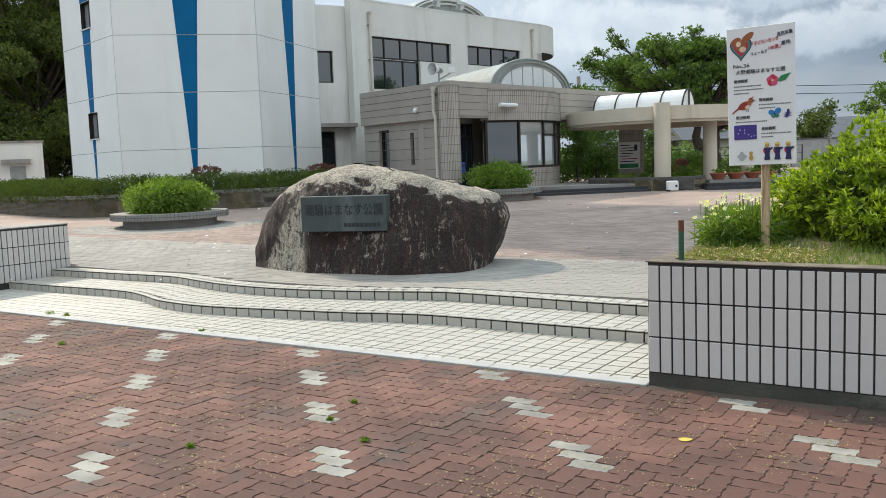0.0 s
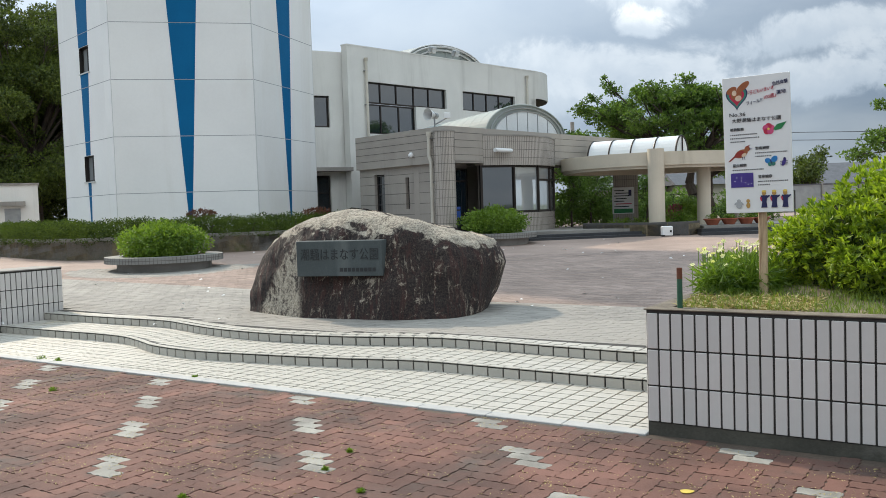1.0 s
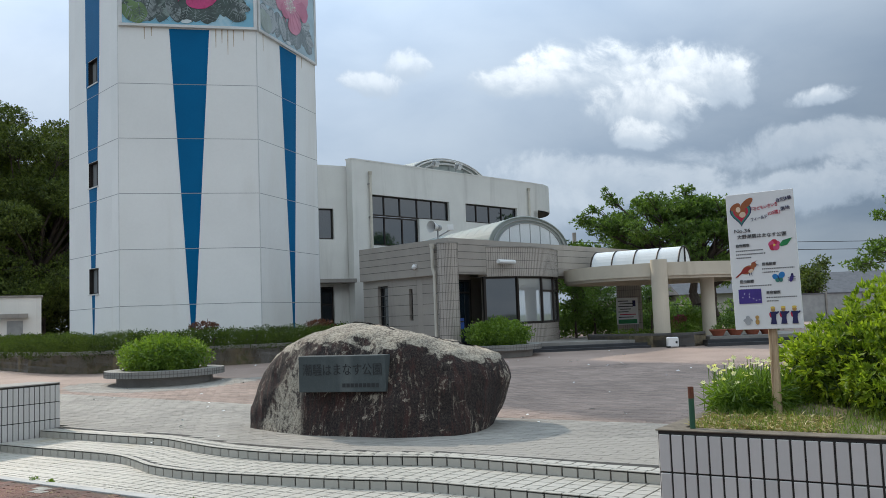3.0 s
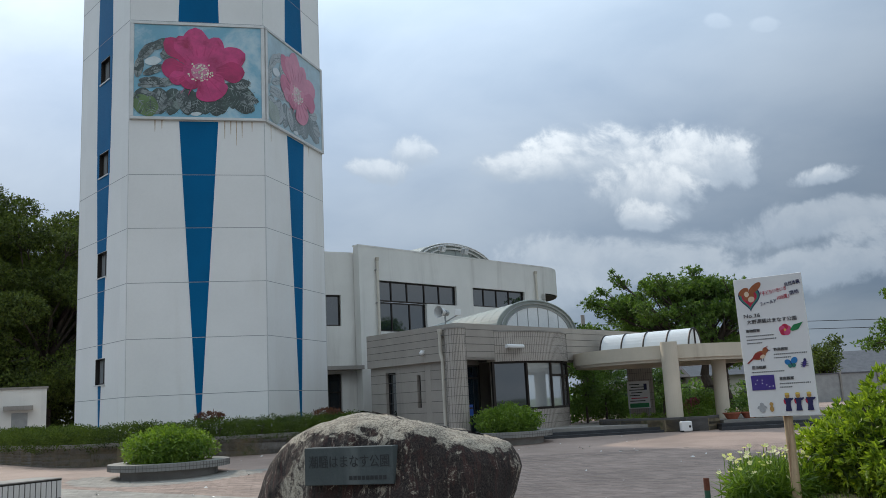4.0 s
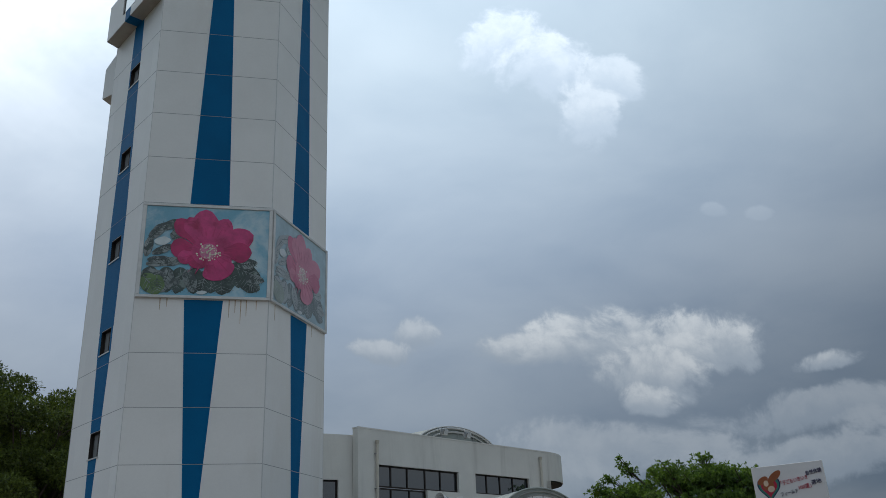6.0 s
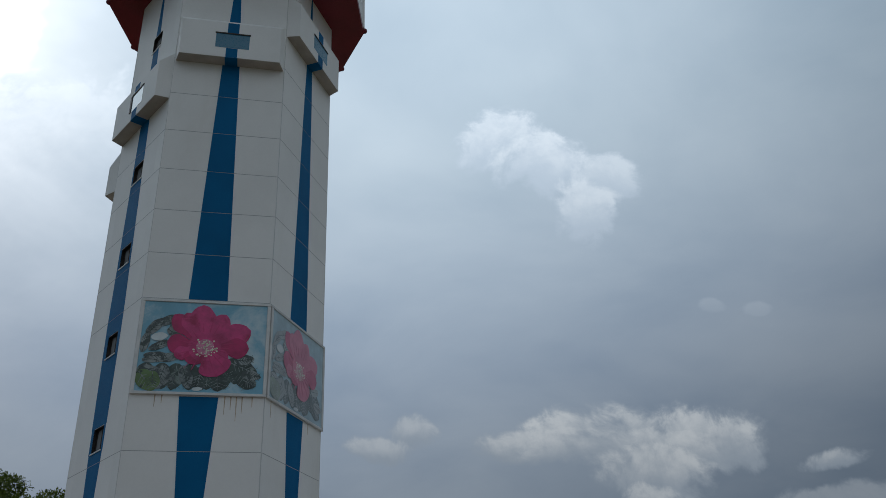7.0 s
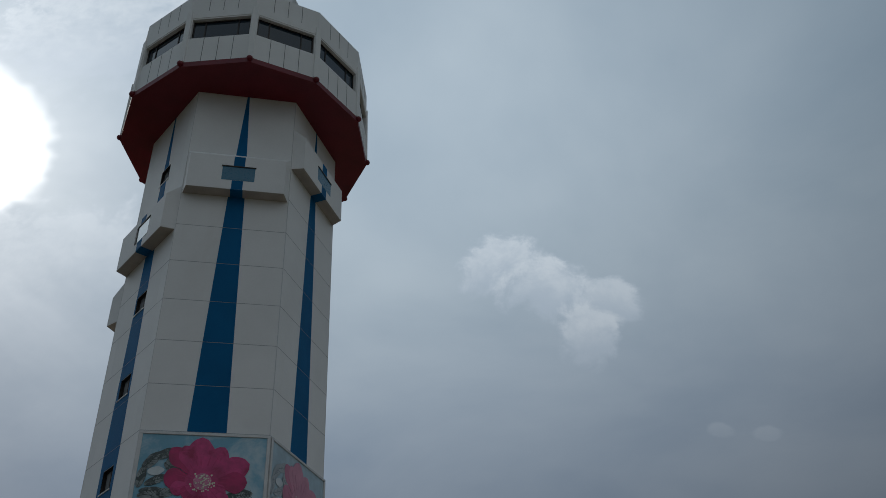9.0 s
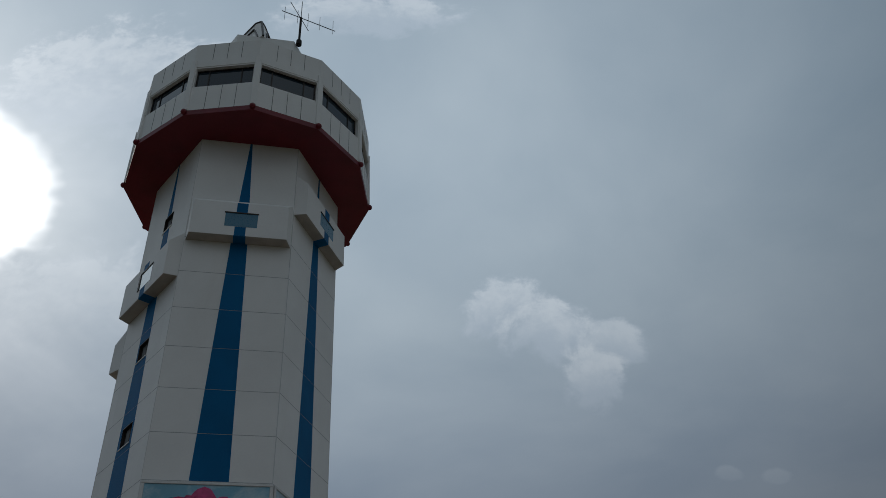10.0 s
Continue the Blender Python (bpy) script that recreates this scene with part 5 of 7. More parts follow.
daisies = thing("daisy_clump", (0, 0, 0), "clump of dark green leaves with pale yellow daisies", "flowers")
bl = [(*uvz(u, v, 0.88), 0.15, 0.15, 0.15) for u, v in ((0.22, 0.85), (0.32, 1.1), (0.18, 1.2), (0.42, 0.95), (0.3, 1.45), (0.15, 1.5), (0.5, 1.2))]
v, f = foliage(rng, bl, 7000, 0.10, 0.011, shell=0.8)
raw_mesh("foliage", v, f, M_L_SHRUB, daisies)
for k in range(70):
    u, v_ = 0.02 + rng.random() * 0.5, 0.8 + rng.random() * 0.8
    x, y, z = uvz(u, v_, 1.0 + rng.random() * 0.16)
    part("stalk", rod(uvz(u, v_, 0.82), (x, y, z), 0.0028, n=5), M_L_SHRUB, daisies)
    bm = bmesh.new()
    c = bm.verts.new((0, 0, 0.0))
    n = 12
    outer = [bm.verts.new((0.021 * (1 if i % 2 else 0.72) * math.cos(2 * math.pi * i / n), 0.021 * (1 if i % 2 else 0.72) * math.sin(2 * math.pi * i / n), 0.008 if i % 2 else 0.004)) for i in range(n)]
    for i in range(n):
        bm.faces.new((c, outer[i], outer[(i + 1) % n]))
    part("flower", bm, M_YELLOW, daisies, m=pose(x, y, z, rng.uniform(-35, 55), rng.uniform(-40, 40), 0))

turf = thing("planter_grass", (0, 0, 0), "patchy short grass and dry litter on the planter soil", "grass", kind="stuff")
n = 16000
u, w = 0.14 + rng.random(n) * 4.3, 0.14 + rng.random(n) ** 1.3 * 2.6
px_, py_ = T0.x + EU.x * u + EV.x * w, T0.y + EU.y * u + EV.y * w
up = unit(rng.normal(size=(n, 3)) * 0.45 + np.array([0, 0, 1.0]))
v, f = cards(np.stack([px_, py_, 0.765 + 0.05 * np.minimum(w, 1.2)], 1), unit(np.cross(up, rng.normal(size=(n, 3)))), up, 0.03 + 0.055 * rng.random(n), 0.006)
raw_mesh("blades", v, f, M_L_GRASS, turf)
n = 1500
u, w = 0.14 + rng.random(n) * 0.8, 0.13 + rng.random(n) * 0.6
px_, py_ = T0.x + EU.x * u + EV.x * w, T0.y + EU.y * u + EV.y * w
up = unit(rng.normal(size=(n, 3)) * np.array([1, 1, 0.25]))
v, f = cards(np.stack([px_, py_, 0.79 + 0.03 * w + 0.01 * rng.random(n)], 1), unit(rng.normal(size=(n, 3)) * 0.4 + np.array([0, 0, 1.0])), up, 0.03 + 0.04 * rng.random(n), 0.012)
raw_mesh("litter", v, f, M_L_DRY, turf)

# ---- details of the wing ----
def arc_line(s0, s1, bulge, n=18):
    """Points of a shallow bow from s0 to s1 along the wing's face, out by bulge."""
    c = (s1 - s0) / 2
    r = (c * c + bulge * bulge) / (2 * bulge)
    a = math.asin(min(1, c / r))
    return [((s0 + s1) / 2 + r * math.sin(-a + 2 * a * i / n), (r - bulge) - r * math.cos(-a + 2 * a * i / n)) for i in range(n + 1)]


def tiled_bow(parent, pts, depth, z0, z1, m, name="tiled_bow", closed=False):
    """A wall of small glazed tiles along a bowed line, with recessed-looking joint bars."""
    poly = pts + ([] if closed else [(pts[-1][0], depth), (pts[0][0], depth)])
    part(name, prism(poly, z0, z1), M_GTILE, parent, m=m)
    bm = bmesh.new()
    run = 0.0
    line = pts + ([pts[0]] if closed else [])
    for (ax, ay), (bx, by) in zip(line, line[1:]):
        ln = math.hypot(bx - ax, by - ay)
        fm, _ = along((ax, ay), (bx, by))
        k = max(1, round(ln / 0.075))
        for i in range(k):
            box(ln * i / k - 0.004, ln * i / k + 0.004, -0.003, 0.01, z0, z1, bm, fm)
        z = z0 + 0.22
        while z < z1 - 0.05:
            box(0, ln, -0.0035, 0.01, z - 0.005, z + 0.005, bm, fm)
            z += 0.23
    part(name + "_joints", bm, M_GGROUT, parent, m=m)


BAY = arc_line(1.6, 5.2, 0.55)
tiled_bow(wing, BAY, 0.3, 2.62, 3.45, RM, "bay_fascia")
tiled_bow(wing, [(x, y + 0.06) for x, y in BAY], 0.3, 0.4, 1.24, RM, "bay_base")
part("bay_cap", prism([(x, y - 0.02) for x, y in BAY] + [(5.2, 0.1), (1.6, 0.1)], 3.45, 3.49), M_CONC, wing, m=RM)
pil = [(0.05 + 0.25 * math.copysign(abs(math.cos(a)) ** 0.6, math.cos(a)), 0.10 + 0.25 * math.copysign(abs(math.sin(a)) ** 0.6, math.sin(a))) for a in [2 * math.pi * i / 28 for i in range(28)]]
tiled_bow(wing, pil, 0, 0.35, 3.50, RM, "corner_pillar", closed=True)
part("pillar_cap", prism([(0.05 + (x - 0.05) * 1.05, 0.10 + (y - 0.10) * 1.05) for x, y in pil], 3.50, 3.54), M_CONC, wing, m=RM)
bay = thing("bay_window")
bay.parent = wing
bay["label"] = "bowed bay window with bronze frames"
stops = [0, 5, 10, 14, 18]
pp = [(BAY[i][0], BAY[i][1] + 0.10) for i in stops]
for a, b in zip(pp, pp[1:]):
    fm, ln = along(a, b)
    fm = RM @ fm
    # the first pane's dark glass stands in for a shaded tiled wall
    part("pane", box(0.02, ln - 0.02, 0.02, 0.03, 1.30, 2.58), M_GLASS if a is pp[0] else M_FILM, bay, m=fm)
    part("window_frame", box(0, ln, -0.02, 0.05, 2.56, 2.63), M_FRAME, bay, m=fm)
    part("window_frame", box(0, ln, -0.02, 0.05, 1.24, 1.31), M_FRAME, bay, m=fm)
    part("mullion", box(-0.035, 0.035, -0.03, 0.06, 1.24, 2.62), M_FRAME, bay, m=fm)
for a, b in zip(pp[2:], pp[3:]):
    fm, ln = along(a, b)
    part("transom", box(0, ln, -0.02, 0.05, 2.17, 2.23), M_FRAME, bay, m=RM @ fm)
part("mullion", box(-0.04, 0.04, -0.04, 0.06, 1.24, 2.62), M_FRAME, bay, m=RM @ pose(*pp[-1], 0))
part("blind_pane", box(1.75, 2.5, 0.32, 0.34, 1.3, 2.6), M_GTILE, wing, m=RM)
# recess with a door and a letter box
part("recess_wall", box(0.3, 1.75, 0.75, 0.9, 0.4, 2.7), M_BAND, wing, m=RM)
window(wing, RM, 0.9, 1.62, 0.55, 2.56, rails=(1.25, 2.2), set_back=0.62, name="door", label="bronze framed glazed door in a recess")
boxm = mat("blue_enamel", (0.01, 0.06, 0.28), 0.4, vary=0.08, fine=40, bump=0.03)
letter = thing("letter_box", (0, 0, 0), "small blue letter box on the wing wall", "letter box")
letter.matrix_world = RM @ pose(0.42, -0.02, 1.17)
part("case", box(-0.10, 0.10, 0.0, 0.15, 0, 0.30, bevel=0.01), boxm, letter)
part("flap", box(-0.07, 0.07, -0.008, 0.0, 0.19, 0.23), M_FRAME, letter)
tube = thing("wall_lamp", (0, 0, 0), "white tube lamp fixed under the eaves", "lamp")
tube.matrix_world = RM @ pose(1.95, -0.45, 3.02)
part("tube", rod((-0.38, 0, 0), (0.38, 0.0, 0), 0.06), M_BOARD, tube)
part("bracket", box(-0.05, 0.05, 0.0, 0.45, -0.03, 0.03), M_STEEL, tube)
# glazed entrance beyond the bay
door_m = RM @ pose(0, 0.9, 0)
window(wing, door_m, 5.35, 6.6, 0.62, 2.45, bars=(5.75, 6.2), name="door", label="glazed entrance doors with slim dark frames")
# barrel roof light
def barrel(parent, m, x0, x1, y0, y1, zb, zt, n, body, ribs, front=None, name="barrel", taper=1.0):
    """A barrel vault from y0 to y1 with ribs; x0 to x1 its span."""
    cx, hw = (x0 + x1) / 2, (x1 - x0) / 2
    arcp = [(cx - hw * math.cos(math.pi * i / n), zb + (zt - zb) * math.sin(math.pi * i / n)) for i in range(n + 1)]
    bm = bmesh.new()
    a = [bm.verts.new((x, y0, z)) for x, z in arcp]
    b = [bm.verts.new((x0 + (x - x0) * taper, y1, zb + (z - zb) * taper)) for x, z in arcp]
    for i in range(n):
        bm.faces.new((a[i], a[i + 1], b[i + 1], b[i]))
    bm.faces.new(a)
    bm.faces.new(b[::-1])
    part(name + "_shell", bm, body, parent, m=m)
    for y in ribs:
        bm = bmesh.new()
        for (ax, az), (bx, bz) in zip(arcp, arcp[1:]):
            rod((ax, y, az), (bx, y, bz), 0.028, bm, n=6)
        part("rib", bm, M_FRAME if front is None else front, parent, m=m)
    return arcp


vault = thing("roof_light", (0, 0, 0), "pale metal barrel roof light with a glazed arched front", "roof light")
vault.matrix_world = RM
arcp = barrel(vault, None, 2.85, 7.15, 0.9, 4.1, 3.60, 4.62, 26, M_GREENROOF, (0.88,), M_GREENROOF, taper=0.5)
def arch_bar(line, y, cx, zb, f, r):
    """One bent bar along an arch line, scaled by f about its centre."""
    bm = bmesh.new()
    n = 5
    rings = []
    for ax, az in line:
        px0, pz0 = cx + (ax - cx) * f, zb + (az - zb) * f
        ln = math.hypot(px0 - cx, pz0 - zb) or 1.0
        ox, oz = (px0 - cx) / ln, (pz0 - zb) / ln
        rings.append([bm.verts.new((px0 + ox * r * math.cos(2 * math.pi * k / n), y + r * math.sin(2 * math.pi * k / n), pz0 + oz * r * math.cos(2 * math.pi * k / n))) for k in range(n)])
    for a, b in zip(rings, rings[1:]):
        for k in range(n):
            bm.faces.new((a[k], a[(k + 1) % n], b[(k + 1) % n], b[k]))
    bm.faces.new(rings[0])
    bm.faces.new(rings[-1][::-1])
    return bm


for k in range(1, 9):
    part("standing_seam", arch_bar(arcp, 0.9 + 3.2 * k / 9, 2.85, 3.60, 1.0 - 0.5 * k / 9, 0.024), M_GREENROOF, vault)
part("arch_glass", prism([(5.0 + (x - 5.0) * 0.80, 3.6 + (z - 3.6) * 0.80) for x, z in arcp], 0.0, 0.02, m=Matrix.Translation((0, 0.895, 0)) @ Matrix.Rotation(radians(90), 4, "X")), M_FROST, vault)
for f in (0.90, 0.80):
    part("front_arch", arch_bar(arcp, 0.865, 5.0, 3.60, f, 0.022), M_STEEL, vault)
for x in (3.9, 4.45, 5.0, 5.55, 6.1):
    part("front_bar", rod((x, 0.865, 3.62), (x, 0.865, 3.60 + 0.81 * math.sqrt(max(0.0, 1 - ((x - 5.0) / 1.72) ** 2))), 0.014, n=5), M_STEEL, vault)
dome = thing("roof_light", (0, 0, 0), "arched roof light behind the upper parapet", "roof light")
dome.matrix_world = HM
arcp = barrel(dome, None, 3.8, 8.8, 1.2, 6.0, 6.95, 8.10, 24, M_GREENROOF, (1.18,), M_TRIM)
for f in (0.93, 0.80):
    part("front_arch", arch_bar(arcp, 1.15, 6.3, 6.95, f, 0.045), M_TRIM, dome)
for x in (4.6, 5.4, 6.3, 7.2, 8.0):
    part("front_bar", rod((x, 1.16, 6.95), (x, 1.16, 6.95 + 1.05 * math.sqrt(max(0.0, 1 - ((x - 6.3) / 2.5) ** 2))), 0.014, n=5), M_STEEL, dome)
for x in (4.35, 5.65):
    lampf = thing("floodlight", (0, 0, 0), "small grey floodlight on the roof edge", "lamp", group="roof floodlights")
    lampf.matrix_world = HM @ pose(x, 0.2, 7.30)
    part("head", box(-0.17, 0.17, -0.12, 0.06, 0.16, 0.40, bevel=0.03), M_STEEL, lampf, m=pose(0, 0, 0, 20, 0, 12))
    part("lens", box(-0.13, 0.13, -0.128, -0.118, 0.19, 0.37), M_FROST, lampf, m=pose(0, 0, 0, 20, 0, 12))
    part("leg", rod((0, 0, -0.02), (0, -0.02, 0.24), 0.025), M_STEEL, lampf)

# loudspeaker on the wing's roof edge
horn = thing("loudspeaker", (0.02, 24.55, 3.55), "white horn loudspeaker on a bracket on the wing roof", "loudspeaker")
bm = bmesh.new()
bmesh.ops.create_cone(bm, cap_ends=False, segments=24, radius1=0.17, radius2=0.05, depth=0.30)
part("bell", bm, M_TRIM, horn, m=pose(-0.04, -0.08, 0.52, -90, 0, -42), smooth=True)
bm = bmesh.new()
bmesh.ops.create_cone(bm, cap_ends=True, segments=20, radius1=0.10, radius2=0.10, depth=0.04)
part("throat", bm, M_STEEL, horn, m=pose(0.0, 0.0, 0.52, 90, 0, -42))
part("driver", rod((0.03, 0.06, 0.52), (0.10, 0.28, 0.52), 0.085), M_STEEL, horn)
part("bracket", rod((0.05, 0.1, 0.0), (0.05, 0.1, 0.48), 0.025), M_STEEL, horn)
part("cable_box", box(0.32, 0.5, 0.0, 0.15, 0.42, 0.58, bevel=0.01), M_BOARD, horn)
part("arm", rod((0.05, 0.1, 0.25), (0.42, 0.1, 0.45), 0.02), M_STEEL, horn)

# pipes
def downpipe(m, x, y, z0, z1, material, r=0.05, jog=None, hopper=None):
    p = thing("downpipe", (0, 0, 0), "slim cream downpipe fixed to the wall", "pipe", group="downpipes")
    p.matrix_world = m
    if jog:
        zj, dx = jog
        part("pipe", rod((x, y, zj), (x, y, z1), r), material, p)
        part("bend", rod((x, y, zj + 0.02), (x + dx, y, zj - 0.15), r), material, p)
        part("pipe", rod((x + dx, y, z0), (x + dx, y, zj - 0.13), r), material, p)
    else:
        part("pipe", rod((x, y, z0), (x, y, z1), r), material, p)
    part("hopper", rod((x, y, z1), (x, y, z1 + 0.12), r * 1.25, r2=r * 1.5), hopper or material, p)
    k = z0 + 0.5
    while k < z1:
        part("clip", box(x - r * 1.5 + (jog[1] if jog and k < jog[0] else 0), x + r * 1.5 + (jog[1] if jog and k < jog[0] else 0), y - 0.01, y + 0.1, k, k + 0.03), M_STEEL, p)
        k += 1.2
    return p


downpipe(LM, 3.62, -0.10, 0.45, 3.42, M_PIPE, 0.05, (2.85, 0.07))
downpipe(HM, 0.80, -0.09, 3.5, 6.75, M_PIPE, 0.05, hopper=M_RUSTPIPE)
downpipe(HM, 10.0, -0.09, 4.0, 6.9, M_PIPE, 0.05, hopper=M_RUSTPIPE)
cctv = thing("dome_camera", (0, 0, 0), "small white camera on the side wall", "camera")
cctv.matrix_world = LM @ pose(2.75, -0.06, 2.95)
knob = bmesh.new()
bmesh.ops.create_uvsphere(knob, u_segments=12, v_segments=8, radius=0.07)
part("shell", knob, M_BOARD, cctv, smooth=True)
part("mount", box(-0.05, 0.05, 0.0, 0.06, -0.02, 0.09), M_BOARD, cctv)

# ---- round entrance canopy ----
CC = (7.0, 27.5)
canopy = thing("canopy", (*CC, 0), "round cream concrete entrance canopy on stout columns", "canopy")
part("roof_slab", prism(ring(2.9, 48), 2.62, 2.72), M_BEIGE, canopy)
bm = bmesh.new()
for r0, r1, z0, z1 in ((2.55, 2.96, 2.46, 2.84), (2.6, 2.90, 2.38, 2.46)):
    n = 64
    for i in range(n):
        a, b = 2 * math.pi * i / n, 2 * math.pi * (i + 1) / n
        prism([(r0 * math.cos(a), r0 * math.sin(a)), (r1 * math.cos(a), r1 * math.sin(a)), (r1 * math.cos(b), r1 * math.sin(b)), (r0 * math.cos(b), r0 * math.sin(b))], z0, z1, bm)
bmesh.ops.remove_doubles(bm, verts=bm.verts, dist=0.001)
part("ring_beam", bm, M_BEIGE, canopy)
for x, y, r, top in ((6.28, 24.55, 0.23, 2.92), (7.95, 25.6, 0.20, 2.5), (9.6, 27.2, 0.20, 2.5)):
    bm = bmesh.new()
    bmesh.ops.create_cone(bm, cap_ends=True, segments=28, radius1=r, radius2=r, depth=top - 0.6)
    part("column", bm, M_BEIGE, canopy, m=pose(x - CC[0], y - CC[1], (top + 0.6) / 2), smooth=False)
BM = Matrix.Translation((-1.75, 0.75, 0)) @ Matrix.Rotation(radians(-36), 4, "Z") @ Matrix.Rotation(radians(90), 4, "Z")
sky_vault = thing("canopy_light")
sky_vault.parent = canopy
sky_vault["label"] = "white acrylic barrel light with dark ribs"
sky_vault.matrix_basis = BM
barrel(sky_vault, None, -0.55, 0.55, -2.9, 0.0, 2.72, 3.42, 18, M_FROST, (-2.9, -2.2, -1.45, -0.72, 0.0), M_FRAME)
part("front_bar", rod((0.0, -2.92, 2.74), (0.0, -2.92, 3.40), 0.025, n=6), M_FRAME, sky_vault)

# landing, dark steps and plinth
landing = tagged(new("landing"), "low dark stone landing and steps before the entrance", "steps", kind="structure")
part("landing_slab", prism([(1.4, 24.0), (2.4, 24.15), (5.6, 24.45), (6.2, 25.4), (6.8, 30.4), (4.0, 27.6)], 0.4, 0.70), M_CONC, landing)
part("dark_step", prism([(1.2, 23.6), (2.5, 23.8), (5.75, 24.15), (5.75, 24.48), (2.5, 24.2), (1.3, 23.95)], 0.4, 0.62), M_BLACKSTONE, landing)
part("dark_step", prism([(1.2, 23.4), (2.5, 23.55), (5.8, 23.95), (5.8, 24.16), (2.5, 23.81), (1.2, 23.61)], 0.4, 0.545), M_BLACKSTONE, landing)
part("landing_slab", prism([(7.5, 24.2), (10.5, 24.2), (10.5, 29), (7.5, 29)], 0.4, 0.72), M_CONC, landing)
part("dark_step", prism([(7.3, 23.75), (10.5, 23.75), (10.5, 24.19), (7.3, 24.19)], 0.4, 0.64), M_BLACKSTONE, landing)
part("dark_step", prism([(7.2, 23.45), (10.5, 23.45), (10.5, 23.74), (7.2, 23.74)], 0.4, 0.56), M_BLACKSTONE, landing)
plinth = tagged(new("planting_bed"), "slate-clad bed wall at the foot of the canopy columns", "wall", kind="structure")
PB = [(4.35, 25.6), (5.85, 24.05), (6.95, 23.75), (7.45, 24.4)]
for a, b in zip(PB, PB[1:]):
    fm, ln = along(a, b)
    n = max(1, round(ln / 0.62))
    for i in range(n):
        part("slate_panel", box(ln * i / n + 0.004, ln * (i + 1) / n - 0.004, 0.0, 0.12, 0.42, 0.86, bevel=0.006), M_DARKPLINTH, plinth, m=fm)
part("bed_soil", prism(PB + [(7.6, 27.5), (5.0, 27.5)], 0.4, 0.80), M_SOIL, plinth)

lampbox = thing("lamp_box", (6.30, 23.55, 0.49), "white box lamp with a dark opening on the paving", "lamp")
part("case", box(-0.15, 0.15, -0.02, 0.16, 0.0, 0.27, bevel=0.025), M_BOARD, lampbox)
part("opening", box(0.06, 0.11, -0.028, -0.015, 0.10, 0.16), M_DARK, lampbox)
part("foot", box(-0.15, -0.08, -0.025, 0.15, -0.01, 0.03), M_DARK, lampbox)
part("cable", rod((0.15, 0.1, 0.02), (0.45, 0.3, 0.015), 0.012, n=6), M_DARK, lampbox)

notice = thing("notice_board", (6.0, 29.3, 0.70), "white notice board on two thin legs by the entrance", "sign", rz=-4)
part("board", box(0, 0.72, -0.02, 0.02, 0.35, 1.24, bevel=0.005), M_BOARD, notice)
for x in (0.04, 0.68):
    part("leg", box(x - 0.02, x + 0.02, 0.02, 0.05, 0, 1.24), M_STEEL, notice)
for k in range(7):
    part("printed_line", box(0.06 + 0.05 * (k % 2), 0.40 + 0.08 * ((k * 3) % 4), -0.024, -0.019, 1.12 - k * 0.09, 1.15 - k * 0.09), I_RED if k == 5 else M_INK, notice)
part("printed_picture", box(0.05, 0.67, -0.024, -0.019, 0.38, 0.52), I_GREEN, notice)
part("printed_picture", box(0.54, 0.64, -0.024, -0.019, 0.95, 1.15), I_NAVY, notice)
pier = tagged(new("pier"), "tiled pier behind the entrance canopy", "pier", kind="structure")
tiled_bow(pier, [(-0.42, 0.0), (0.42, 0.0)], 0.6, 0.4, 2.7, pose(6.75, 30.6, 0, 0, 0, -10), "pier_wall")
# ---- hedge, round planters, trees, far houses ----
hedge_bed = tagged(new("hedge_bed"), "low stained concrete wall round the tower's hedge bed", "wall", kind="structure")
HB = [(-14.5, 27.2), (-11.67, 23.9), (-9.14, 21.9), (-7.6, 22.2), (-6.19, 22.83), (-5.3, 23.17), (-4.3, 23.5), (-2.8, 24.2), (-2.2, 25.6)]
line, _ = smooth_curve(HB, 26)
for a, b in zip(line, line[1:]):
    fm, ln = along(a, b)
    part("wall_segment", box(-0.004, ln + 0.004, 0.0, 0.16, 0.2, 0.99 - 0.006 * (random.random()), bevel=0.008), M_CONC, hedge_bed, m=fm)
part("bed_soil", prism([(p.x, p.y) for p in line] + [(-3.5, 29), (-13, 30)], 0.1, 0.9), M_SOIL, hedge_bed)
hedge = thing("hedge", (0, 0, 0), "clipped dark green hedge above the concrete bed wall", "hedge")
bl = []
for k, p in enumerate(line):
    for back, z, r in ((0.18, 1.09, 0.28), (0.65, 1.12, 0.30), (1.15, 1.10, 0.32)):
        d = Vector(TC) - p
        d.normalize()
        q = p + d * back
        bl.append((q.x, q.y, z + 0.05 * math.sin(k * 1.7 + back * 3), 0.5, 0.42, r))
v, f = foliage(rng, bl, 110000, 0.05, 0.026, shell=0.3)
raw_mesh("foliage", v, f, M_L_HEDGE, hedge)
for k, p in enumerate(line[::2]):
    d = (Vector(TC) - p).normalized()
    q = p + d * 0.6
    part("stem", rod((q.x, q.y, 0.85), (q.x + 0.1, q.y, 1.25), 0.03, n=6), M_BARK, hedge)
azal = clump("azalea_shrub", "reddish azalea tips along the hedge", "shrub", [(-6.5, 24.2, 1.50, 0.40, 0.3, 0.12), (-3.4, 25.0, 1.46, 0.4, 0.3, 0.10)], 1100, 0.08, 0.03, M_L_RED)


M_RINGTILE = mat("ring_tile", (0.24, 0.235, 0.22), 0.5, vary=0.08, scale=1.2, fine=60, bump=0.08)


